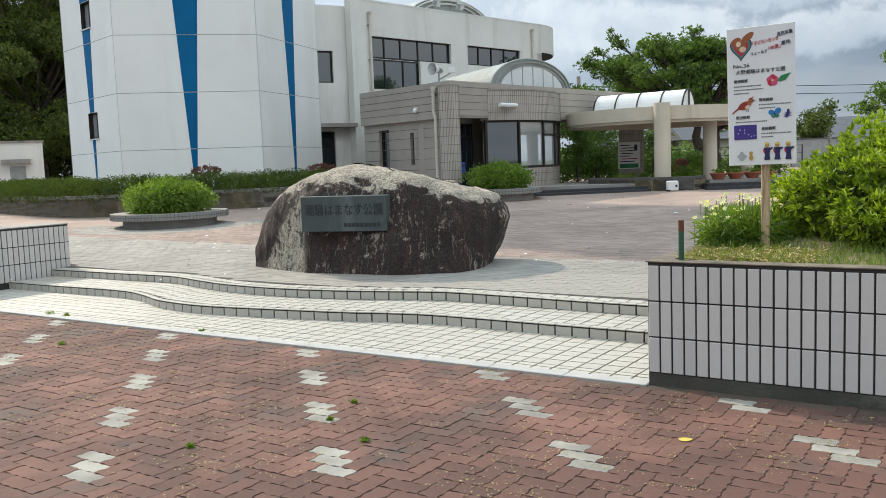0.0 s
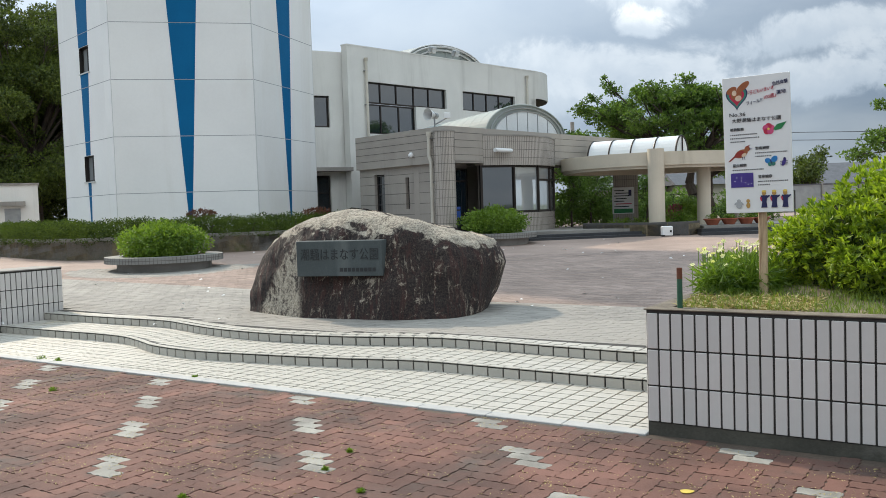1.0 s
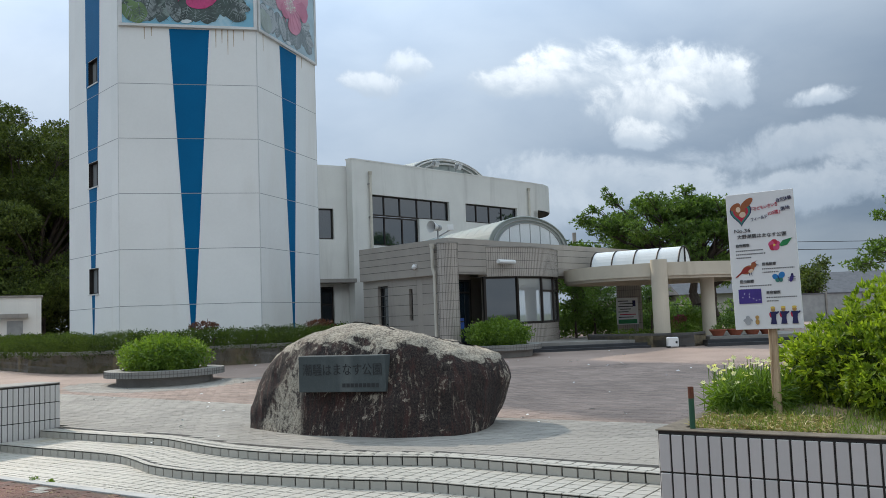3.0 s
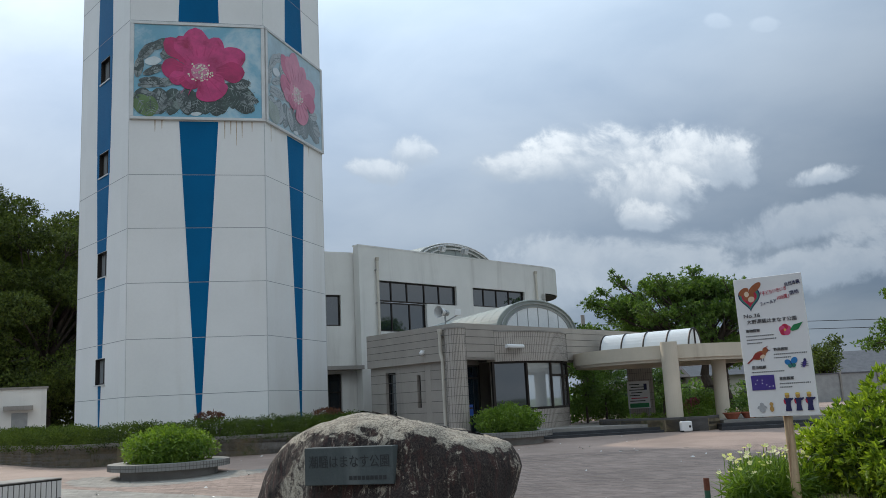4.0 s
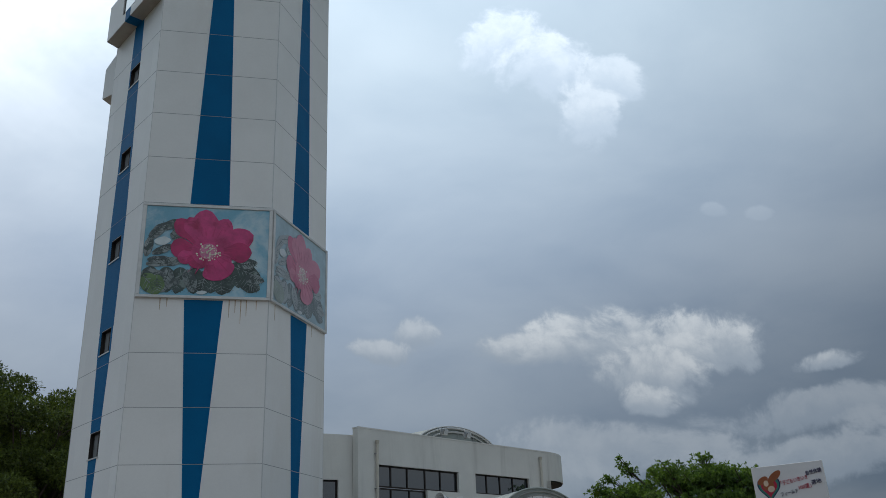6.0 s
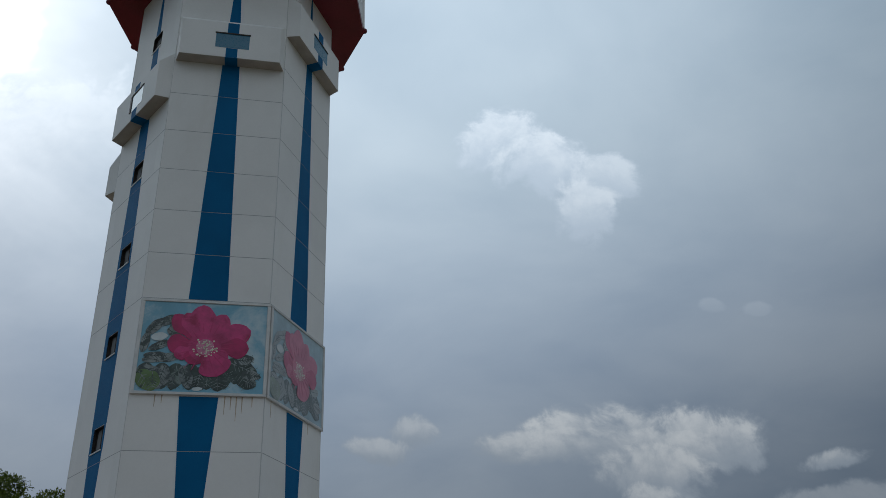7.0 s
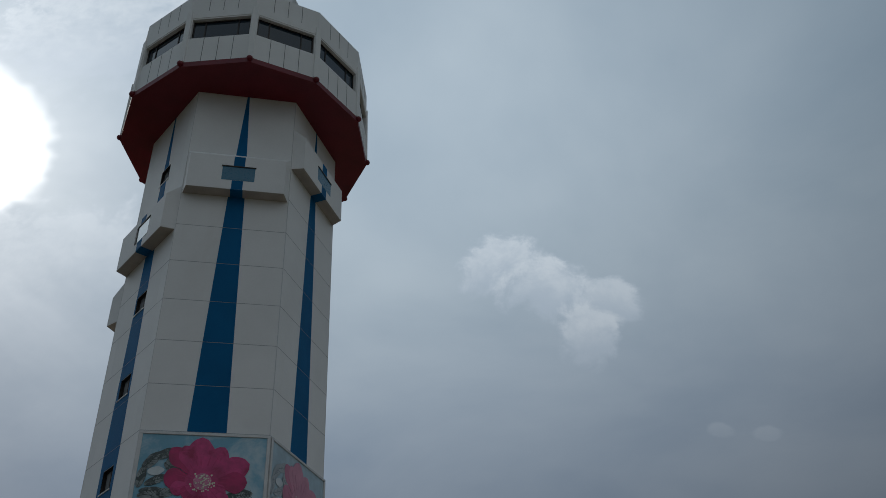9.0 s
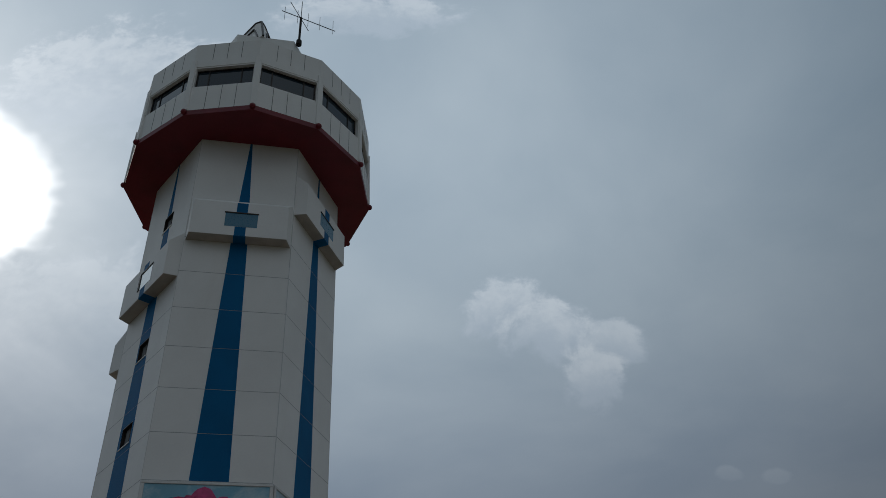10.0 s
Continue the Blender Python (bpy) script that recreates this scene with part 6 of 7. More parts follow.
def round_bed(x, y, z, r, label, bush_r, bush_h, n):
    bed = thing("round_planter", (x, y, z), label, "planter", group="round planters")
    part("drum", prism(ring(r * 0.80, 44), -0.05, 0.15), M_CONC, bed)
    bm = bmesh.new()
    m_ = 56
    for i in range(m_):
        a, b = 2 * math.pi * i / m_, 2 * math.pi * (i + 1) / m_
        prism([(r * 0.72 * math.cos(a), r * 0.72 * math.sin(a)), (r * math.cos(a), r * math.sin(a)), (r * math.cos(b), r * math.sin(b)), (r * 0.72 * math.cos(b), r * 0.72 * math.sin(b))], 0.15, 0.28, bm)
    bmesh.ops.remove_doubles(bm, verts=bm.verts, dist=0.001)
    part("seat_ring", bm, M_RINGTILE, bed, "grey tiled seat ring")
    bm = bmesh.new()
    k = int(2 * math.pi * r / 0.075)
    for i in range(k):
        box(-0.004, 0.004, -0.003, 0.01, 0.15, 0.28, bm, Matrix.Rotation(2 * math.pi * i / k, 4, "Z") @ Matrix.Translation((0, -r, 0)))
    for zz in (0.215,):
        for i in range(m_):
            a = 2 * math.pi * (i + 0.5) / m_
            box(-math.pi * r / m_, math.pi * r / m_, -0.003, 0.01, zz - 0.005, zz + 0.005, bm, Matrix.Rotation(a, 4, "Z") @ Matrix.Translation((0, -r, 0)))
    part("tile_joints", bm, M_GGROUT, bed)
    part("soil", prism(ring(r * 0.73, 32), 0.1, 0.25), M_SOIL, bed)
    rr = bush_r
    bl = [(x + dx * rr, y + dy * rr, z + 0.26 + bush_h * h, rr * k, rr * k, bush_h * 0.5) for dx, dy, h, k in ((0, 0, 0.5, 0.75), (0.4, 0.1, 0.42, 0.55), (-0.42, 0.0, 0.45, 0.55), (0.1, -0.45, 0.40, 0.5), (-0.1, 0.45, 0.45, 0.5), (-0.35, -0.35, 0.36, 0.45), (0.35, -0.32, 0.38, 0.45), (0.0, -0.15, 0.62, 0.45))]
    clump("round_shrub", "clipped leafy green shrub in the round planter", "shrub", bl, n, 0.070, 0.040, M_L_SHRUB, group="round shrubs", shell=0.4,
          stems=[((x, y, z + 0.3), (x + 0.2 * math.cos(a), y + 0.2 * math.sin(a), z + 0.75), 0.02) for a in (0, 1.6, 3.1, 4.7)])


round_bed(-5.85, 18.7, plaza_z(18.7), 1.22, "round planter with a grey tiled seat ring and green shrub", 1.0, 0.68, 13000)
round_bed(1.55, 22.95, plaza_z(22.95), 1.12, "round planter with a grey tiled seat ring by the wing", 0.95, 0.66, 10000)


def tree(name, x, y, z, trunk_h, trunk_r, crown, count, leaf, label, material, lean=0.0, seed=1, group="", category="tree", shell=0.9, clumped=0):
    """Tapered trunk, limbs that reach the crown's clumps, and leaves in uneven clumps."""
    r = random.Random(seed)
    ob = thing(name, (0, 0, 0), label, category, group)
    base, top = Vector((x, y, z - 0.2)), Vector((x + lean, y, z + trunk_h))
    bm = bmesh.new()
    prev = base
    for k in range(1, 6):
        q = base.lerp(top, k / 5) + Vector((r.uniform(-1, 1), r.uniform(-1, 1), 0)) * trunk_r * 0.35
        rod(prev, q, trunk_r * (1.15 - 0.12 * k), bm, n=10, r2=trunk_r * (1.15 - 0.12 * (k + 1)))
        prev = q
    part("trunk", bm, M_BARK, ob)
    for c in crown:
        goal = Vector(c[:3])
        mid = top.lerp(goal, 0.5) + Vector((r.uniform(-0.4, 0.4), r.uniform(-0.4, 0.4), 0.25))
        bm = rod(prev, mid, trunk_r * 0.26, n=7, r2=trunk_r * 0.14)
        rod(mid, goal, trunk_r * 0.14, bm, n=6, r2=trunk_r * 0.04)
        for _ in range(3):
            e = goal + Vector((r.uniform(-1, 1) * c[3], r.uniform(-1, 1) * c[4], r.uniform(-0.3, 0.8) * c[5]))
            rod(mid.lerp(goal, 0.7), e, trunk_r * 0.06, bm, n=5, r2=trunk_r * 0.03)
        part("limb", bm, M_BARK, ob)
    v, f = foliage(rng, crown, count, leaf, leaf * 0.5, shell=shell, clump=clumped, spread=0.8)
    raw_mesh("crown", v, f, material, ob)
    return ob


def scatter_crown(seed, cx, cy, z0, z1, rx, ry, n, size, flat=0.45, top=1.0):
    """Clumps of a crown: more at its rim, uneven in size."""
    r = random.Random(seed)
    out = []
    while len(out) < n:
        a, d, h = r.uniform(0, 2 * math.pi), math.sqrt(r.random()), r.random()
        k = math.sin(math.pi * (0.18 + 0.72 * h)) ** 0.6 * (0.75 + 0.5 * r.random())
        s = size * r.uniform(0.55, 1.25)
        out.append((cx + rx * d * k * math.cos(a), cy + ry * d * k * math.sin(a), z0 + (z1 - z0) * h ** top, s, s, s * flat))
    return out


tree("cherry_tree", 11.8, 39.6, 0.3, 2.4, 0.36, scatter_crown(4, 10.6, 40.0, 3.0, 6.4, 4.3, 3.2, 105, 0.80, 0.5) + [(8.35, 40.0, 6.55, 0.45, 0.4, 0.25), (8.1, 40.0, 6.85, 0.30, 0.3, 0.25), (7.9, 40.0, 7.15, 0.20, 0.2, 0.22), (7.4, 40.0, 6.2, 0.5, 0.5, 0.25), (6.9, 40.0, 5.7, 0.5, 0.5, 0.3), (11.7, 40.0, 7.0, 0.5, 0.5, 0.25)], 66000, 0.135, "spreading leafy cherry tree behind the entrance canopy", M_L_TREE, seed=3, group="cherry trees", clumped=6)
tree("cherry_tree", 7.0, 44.0, 0.3, 2.2, 0.26, scatter_crown(9, 7.0, 45.0, 2.4, 5.0, 2.4, 2.4, 26, 0.8, 0.55), 14000, 0.15, "smaller leafy cherry tree behind the wing", M_L_TREE, seed=5, group="cherry trees", clumped=6)
tree("cherry_tree", 13.4, 42.0, 0.3, 2.2, 0.28, scatter_crown(12, 13.4, 42.5, 2.8, 5.6, 2.0, 2.2, 18, 0.8, 0.55), 9000, 0.15, "leafy cherry tree at the park edge", M_L_TREE, seed=6, group="cherry trees", clumped=6)
tree("cherry_tree", 18.6, 31.0, 0.3, 2.4, 0.30, [(15.3, 31.0, 2.85, 0.75, 0.7, 0.22), (15.7, 30.8, 3.25, 0.7, 0.7, 0.22), (16.4, 31.2, 3.6, 0.8, 0.8, 0.26), (16.8, 30.8, 3.1, 0.8, 0.8, 0.3), (16.3, 31.0, 4.6, 0.5, 0.5, 0.2), (16.9, 31.0, 5.2, 0.6, 0.6, 0.22), (17.4, 31.0, 4.3, 0.8, 0.7, 0.3)] + scatter_crown(21, 19.4, 31.5, 3.0, 6.5, 2.2, 2.4, 16, 0.9), 22000, 0.12, "cherry tree whose boughs reach out level over the bush", M_L_TREE, seed=8, group="cherry trees", clumped=6)
tree("round_tree", 24.2, 56.0, 0.0, 1.4, 0.2, scatter_crown(31, 24.2, 56, 1.4, 4.1, 1.3, 1.3, 14, 0.8, 0.8), 5000, 0.2, "dark rounded tree far beyond the park", M_L_FOREST, seed=9)
for k, (x, y, h, r) in enumerate(((-19.2, 42.0, 12.2, 4.2), (-24.5, 41.0, 13.6, 4.8), (-17.0, 47.0, 11.6, 4.2), (-22.0, 49.0, 13.2, 5.0), (-30.0, 44.0, 13.4, 5.0))):
    cr = scatter_crown(40 + k, x, y, 2.6, h - 0.5, r, r, 80, 1.35, 0.5, 0.85)
    tree("evergreen_tree", x, y, 0.3, 4.0, 0.42, cr, 130000 if k < 2 else 44000, 0.15 if k < 2 else 0.26, "tall dense dark evergreen tree behind the hut", M_L_FOREST, seed=50 + k, group="evergreen grove", shell=0.3)
low = []
for k in range(26):
    low.append((-33 + k * 0.8, 47 + 2 * math.sin(k * 2.1), 1.4 + 0.9 * math.sin(k * 1.3) ** 2, 1.3, 1.2, 1.5))
clump("undergrowth", "dark undergrowth below the evergreen trees", "shrubs", low, 15000, 0.24, 0.12, M_L_FOREST, kind="stuff", shell=0.8)

# garden behind the canopy
garden = [(x + random.uniform(-0.3, 0.3), 33 + 3 * random.random() + (x - 5) * 0.25, 0.75 + 0.35 * random.random(), 0.7, 0.6, 0.5) for x in np.arange(4.6, 14.5, 0.55)]
clump("garden_shrubs", "mixed green garden shrubs behind the entrance", "shrubs", garden, 12000, 0.13, 0.07, M_L_TREE, kind="stuff", shell=0.7)
for k, (x, y, h) in enumerate(((5.2, 33.0, 2.7), (6.1, 34.0, 3.0), (8.2, 33.5, 2.3))):
    tree("garden_tree", x, y, 0.4, 1.0, 0.06, scatter_crown(70 + k, x, y, 1.2, h, 0.9, 0.8, 14, 0.5), 2200, 0.12, "slender green garden tree by the entrance", M_L_TREE, seed=80 + k, group="garden trees")
far = [(x, 52 + 4 * math.sin(x), 0.7 + 0.5 * math.sin(x * 1.7) ** 2, 1.7, 1.5, 1.0) for x in np.arange(2, 20, 1.5)]
clump("far_trees", "distant green tree line at the park edge", "trees", far, 8000, 0.30, 0.16, M_L_TREE, kind="stuff", shell=0.8)
pinkbush = clump("pink_flowers", "round mass of magenta flowers behind the column", "flowers", [(7.55, 27.2, 1.05, 0.26, 0.26, 0.26), (7.35, 27.1, 0.98, 0.2, 0.2, 0.2)], 1600, 0.045, 0.04, M_PINK)
beds = [(5.3 + 0.35 * k, 25.4 + 0.3 * math.sin(k), 0.86, 0.22, 0.2, 0.12) for k in range(6)] + [(7.2, 25.2, 0.95, 0.3, 0.3, 0.2), (6.9, 26.2, 1.0, 0.4, 0.35, 0.3), (7.9, 27.0, 1.1, 0.5, 0.4, 0.4)]
clump("bed_plants", "low mixed plants in the slate bed", "plants", beds, 3600, 0.07, 0.03, M_L_SHRUB, kind="stuff", shell=0.8)
M_TERRA = mat("terracotta", (0.33, 0.10, 0.055), 0.8, vary=0.15, scale=5, fine=60, bump=0.2)
for k, (x, y) in enumerate(((7.85, 24.55), (8.35, 24.6), (8.85, 24.65), (9.3, 24.7))):
    pot = thing("flower_pot", (x, y, 0.72), "wide terracotta bowl with small plants on the landing", "pot", group="terracotta bowls")
    part("bowl", prism(ring(0.14, 20), 0, 0.16, top=ring(0.23, 20)), M_TERRA, pot)
    part("rim", prism(ring(0.245, 20), 0.15, 0.18), M_TERRA, pot)
    v, f = foliage(rng, [(0, 0, 0.22, 0.18, 0.18, 0.08)], 160, 0.06, 0.03, shell=0.8)
    raw_mesh("plant", v, f, M_L_SHRUB, pot)

# hut on the far side of the tower
hut = thing("hut", (0, 0, 0), "small flat-roofed white concrete hut beside the trees", "building")
M_HUT, _ = along((-22.0, 33.9), (-16.5, 36.4))
part("wall", wall_mesh(6.04, 0.2, 2.95, 0.2, [(4.75, 5.35, 0.5, 2.0)]), M_WHITE_WALL, hut, m=M_HUT)
part("wall", wall_mesh(4.0, 0.2, 2.95, 0.2), M_WHITE_WALL, hut, m=along((-16.5, 36.4), (-18.2, 40.0))[0])
part("roof", box(-0.05, 6.1, -0.06, 4.0, 2.95, 3.04), M_CONC, hut, m=M_HUT)
part("door_hood", box(4.45, 5.55, -0.4, 0.0, 2.10, 2.28), M_CONC, hut, m=M_HUT)
part("door", box(4.75, 5.35, 0.08, 0.13, 0.5, 2.0), M_STEEL, hut, m=M_HUT)
for k in range(3):
    part("step", box(4.6, 5.5, -0.9 + 0.3 * k, 0.0, 0.3 + 0.0 * k, 0.42 + 0.12 * k), M_CONC, hut, m=M_HUT)

# far houses, fence and wire
M_ROOFTILE = mat("grey_roof_tile", (0.10, 0.10, 0.11), 0.6, vary=0.15, scale=3, fine=20, bump=0.4)
M_HOUSEWALL = mat("house_wall", (0.48, 0.44, 0.38), 0.85, vary=0.08, scale=1, fine=20, bump=0.1)


def house(x, y, w, d, h, rz, label):
    ob = thing("house", (x, y, 0.0), label, "house", group="far houses", rz=rz)
    part("wall", box(-w / 2, w / 2, -d / 2, d / 2, -0.1, h), M_HOUSEWALL, ob)
    bm = bmesh.new()
    e = 0.5
    c = [bm.verts.new(q) for q in ((-w / 2 - e, -d / 2 - e, h - 0.1), (w / 2 + e, -d / 2 - e, h - 0.1), (w / 2 + e, d / 2 + e, h - 0.1), (-w / 2 - e, d / 2 + e, h - 0.1), (-w / 2 - e, 0, h + d * 0.28), (w / 2 + e, 0, h + d * 0.28))]
    for q in ((0, 1, 5, 4), (2, 3, 4, 5), (0, 4, 3), (1, 2, 5), (3, 2, 1, 0)):
        bm.faces.new([c[i] for i in q])
    part("roof", bm, M_ROOFTILE, ob)
    for k in (-0.25, 0.2):
        win = part("window", box(w * k - 0.6, w * k + 0.6, -d / 2 - 0.04, -d / 2 + 0.05, h - 1.7, h - 0.6), M_GLASS, ob)
        part("window_frame", box(w * k - 0.66, w * k + 0.66, -d / 2 - 0.03, -d / 2 + 0.05, h - 0.6, h - 0.52), M_FRAME, win)
    return ob


house(20.5, 66.0, 6.0, 5.0, 2.6, 8, "pale far house with a grey tiled roof")
house(15.0, 68.0, 5.0, 5.0, 2.4, -10, "small far house with a grey tiled roof")
house(33.5, 66.0, 7.0, 6.0, 2.2, -14, "far house with a dark gabled roof")
fence = thing("fence", (0, 0, 0), "grey corrugated fence with posts beyond the bush", "fence")
part("panel", box(20.5, 34, 51.0, 51.06, 0.0, 2.05), M_STEEL, fence)
for k in range(7):
    part("post", box(20.6 + 2.2 * k, 20.7 + 2.2 * k, 50.92, 51.0, 0.0, 2.15), M_CONC, fence)
part("rail", box(20.5, 34, 50.93, 51.0, 2.05, 2.13), M_ROOFTILE, fence)
mesh_fence = thing("mesh_fence", (0, 0, 0), "thin green wire fence behind the garden shrubs", "fence")
for k in range(9):
    part("post", rod((5.0 + 1.3 * k, 37.0, 0.2), (5.0 + 1.3 * k, 37.0, 1.7), 0.025, n=6), M_FRAME, mesh_fence)
for z in (0.6, 1.0, 1.35, 1.68):
    part("wire_line", rod((5.0, 37.0, z), (15.4, 37.0, z), 0.010, n=5), M_FRAME, mesh_fence)
wire = thing("overhead_wire", (0, 0, 0), "thin overhead wire crossing the sky", "wire")
for dz in (0.0, -0.55):
    bm = bmesh.new()
    pts = [Vector((10 + 60 * i / 12, 62 - 3 * i / 12, 6.5 + dz - 0.8 * math.sin(math.pi * i / 12))) for i in range(13)]
    hoops = [[bm.verts.new(p + Vector((0, 0.022 * math.cos(2 * math.pi * k / 5), 0.022 * math.sin(2 * math.pi * k / 5)))) for k in range(5)] for p in pts]
    for a, b_ in zip(hoops, hoops[1:]):
        for k in range(5):
            bm.faces.new((a[k], a[(k + 1) % 5], b_[(k + 1) % 5], b_[k]))
    part("strand", bm, M_DARK, wire)
for x, y in ((10, 62), (70, 59)):
    part("pole", rod((x, y, -0.2), (x, y, 7.2), 0.14, n=10), M_CONC, wire)

# weeds, fallen leaf
M_WEED = M_L_SHRUB
for k, (x, y, s) in enumerate(((-0.586, 5.265, 0.013), (-0.455, 4.512, 0.013), (-1.39, 4.518, 0.016), (-0.694, 4.922, 0.010), (-3.377, 7.503, 0.030), (-2.247, 7.873, 0.020), (-4.25, 9.22, 0.045), (-4.0, 9.06, 0.03))):
    weed = thing("weed", (x, y, 0.0), "small green weed in the paver joints", "weed", group="weeds")
    v, f = foliage(rng, [(0, 0, s * 0.35, s, s, s * 0.5)], 120, 0.022, 0.008, shell=0.9)
    raw_mesh("leaves", v, f, M_WEED, weed)
leafm = mat("yellow_leaf", (0.60, 0.45, 0.08), 0.7, vary=0.1, fine=60, bump=0.1)
fallen = tagged(part("fallen_leaf", prism([(0.035 * math.cos(a) * (1 + 0.15 * math.cos(3 * a)), 0.028 * math.sin(a)) for a in [2 * math.pi * i / 14 for i in range(14)]], 0.003, 0.006), leafm, m=pose(1.205, 4.33, 0.0)), "yellow fallen leaf on the red pavers", "leaf")

# ---- pieces of the paving, last ----
W_P = 0.106
PAVE_O = Vector((-0.717, 4.235))


def cell(cx, cy, w=None):
    """Plan point of a paver cell's corner."""
    p = PAVE_O + EU * (cx * (w or W_P)) + EV * (cy * (w or W_P))
    return p


def paver_outline(upright, gap=0.0028, amp=0.006):
    """A block's jagged outline in its own u, v axes; lower corner at the origin."""
    ln, wd = (W_P, 2 * W_P) if upright else (2 * W_P, W_P)
    pts = []
    for (x0, y0), (x1, y1), (nx, ny) in (((gap, gap), (ln - gap, gap), (0, 1)), ((ln - gap, gap), (ln - gap, wd - gap), (-1, 0)), ((ln - gap, wd - gap), (gap, wd - gap), (0, 1)), ((gap, wd - gap), (gap, gap), (-1, 0))):
        k = 6 if math.hypot(x1 - x0, y1 - y0) > 1.5 * W_P else 3
        for i in range(k):
            f, j = i / k, (amp if i % 2 else -amp) if 0 < i else 0.0
            pts.append((x0 + (x1 - x0) * f + nx * j, y0 + (y1 - y0) * f + ny * j))
    return pts


TURN = Matrix.Rotation(radians(EDGE_A), 4, "Z")


def paver_mesh(upright, material):
    bm = bmesh.new()
    pts = paver_outline(upright)
    cx, cy = sum(p[0] for p in pts) / len(pts), sum(p[1] for p in pts) / len(pts)
    top = [bm.verts.new((cx + (x - cx) * 0.985, cy + (y - cy) * 0.985, 0.0)) for x, y in pts]
    low = [bm.verts.new((x, y, -0.004)) for x, y in pts]
    bot = [bm.verts.new((x, y, -0.02)) for x, y in pts]
    bm.faces.new(top)
    for i in range(len(pts)):
        j = (i + 1) % len(pts)
        bm.faces.new((low[i], low[j], top[j], top[i]))
        bm.faces.new((bot[i], bot[j], low[j], low[i]))
    me = bpy.data.meshes.new("paver")
    bm.to_mesh(me)
    bm.free()
    me.materials.append(material)
    return me


SHAPES = {(u, pale): paver_mesh(u, M_PAVER_PALE if pale else M_PAVER) for u in (0, 1) for pale in (0, 1)}
jobs = []
pr = random.Random(11)
for cx in range(-100, 85):
    for cy in range(-95, 40):
        k = (cx + cy) % 4
        if k not in (0, 2):
            continue
        p = cell(cx + 0.5, cy + 0.5)
        d = p - T0
        if d.dot(EV) > -0.075 or p.y < -6.0 or p.y > 11 or abs(p.x) > 8.0:
            continue
        # marker blocks: three stepped neighbours on a regular lattice
        pale = 0
        if k == 0:
            for j in (-1, 0, 1):
                a, b = cx - j, cy + j
                det = 10 * -6 - 6 * 6
                s, t = (a * -6 - b * 6) / det, (10 * b - 6 * a) / det
                if abs(s - round(s)) < 1e-6 and abs(t - round(t)) < 1e-6:
                    pale = 1
        jobs.append((p.length if p.y > 2.6 else 20 - p.y, cx, cy, int(k == 2), pale))
jobs.sort()
verts, faces, base = {0: [], 1: []}, {0: [], 1: []}, {0: 0, 1: 0}
for i, (dist, cx, cy, upright, pale) in enumerate(jobs):
    o = cell(cx, cy)
    lift = pr.uniform(-0.0015, 0.0015)
    m = Matrix.Translation((o.x, o.y, lift)) @ TURN @ pose(0, 0, 0, pr.uniform(-0.5, 0.5), pr.uniform(-0.5, 0.5), 0)
    if i < 300:
        ob = new("paver", SHAPES[upright, pale])
        ob.parent, ob.matrix_basis = paving, m
    else:
        pts = paver_outline(upright)
        n = len(pts)
        ring_ = [m @ Vector((x, y, 0)) for x, y in pts] + [m @ Vector((x, y, -0.02)) for x, y in pts]
        b0 = base[pale]
        verts[pale] += ring_
        faces[pale] += [tuple(range(b0, b0 + n))] + [(b0 + n + q, b0 + n + (q + 1) % n, b0 + (q + 1) % n, b0 + q) for q in range(n)]
        base[pale] += 2 * n
for pale in (0, 1):
    me = bpy.data.meshes.new("pavers")
    me.from_pydata(verts[pale], [], faces[pale])
    me.materials.append(M_PAVER_PALE if pale else M_PAVER)
    ob = tagged(new("pavers", me), kind="stuff")
    ob.parent = paving
# dry bits in the joints
n, per = 2600, 7
uu, ww = rng.random(n) * 9.0 - 7.5, -0.1 - rng.random(n) * 4.5
keep = np.array([noise.noise(Vector((a * 0.9, b_ * 0.9, 5.0))) for a, b_ in zip(uu, ww)]) + rng.normal(size=n) * 0.25 > -0.12
uu, ww = np.repeat(uu[keep], per), np.repeat(ww[keep], per)
n = len(uu)
uu, ww = uu + rng.normal(size=n) * 0.035, ww + rng.normal(size=n) * 0.02
xx, yy = T0.x + EU.x * uu + EV.x * ww, T0.y + EU.y * uu + EV.y * ww
up = unit(rng.normal(size=(n, 3)) * np.array([1, 1, 0.25]))
v, f = cards(np.stack([xx, yy, np.full(n, 0.004)], 1), unit(rng.normal(size=(n, 3)) * 0.3 + np.array([0, 0, 1.0])), up, 0.006 + 0.020 * rng.random(n) ** 2.5, 0.007)
grit = tagged(raw_mesh("paving_litter", v, f, M_L_DRY), "scattered dry bits and catkins on the red pavers", "litter", kind="stuff")

# terrace tiles
T = 0.15


def tile_mesh(w, d, name, material=None, chamfer=0.004):
    bm = box(0.006, w - 0.006, 0.006, d - 0.006, -0.02, 0.0)
    for v_ in bm.verts:
        if v_.co.z > -0.01:
            v_.co.x += chamfer * (1 if v_.co.x < w / 2 else -1) * 0.4
            v_.co.y += chamfer * (1 if v_.co.y < d / 2 else -1) * 0.4
    me = bpy.data.meshes.new(name)
    bmesh.ops.recalc_face_normals(bm, faces=bm.faces)
    bm.to_mesh(me)
    bm.free()
    me.materials.append(material or M_TILE)
    return me


def lay(parent, u0, v0, me, z, dz=0.0, name="tile"):
    x, y = at(u0, v0)
    ob = new(name, me)
    ob.parent, ob.matrix_basis = parent, Matrix.Translation((x, y, z + dz)) @ TURN
    return ob


full = tile_mesh(T, T, "tile")
half = tile_mesh(T, T * 0.5, "tile")
left = 300
rest_v, rest_f = [], []


tread_left = [300]


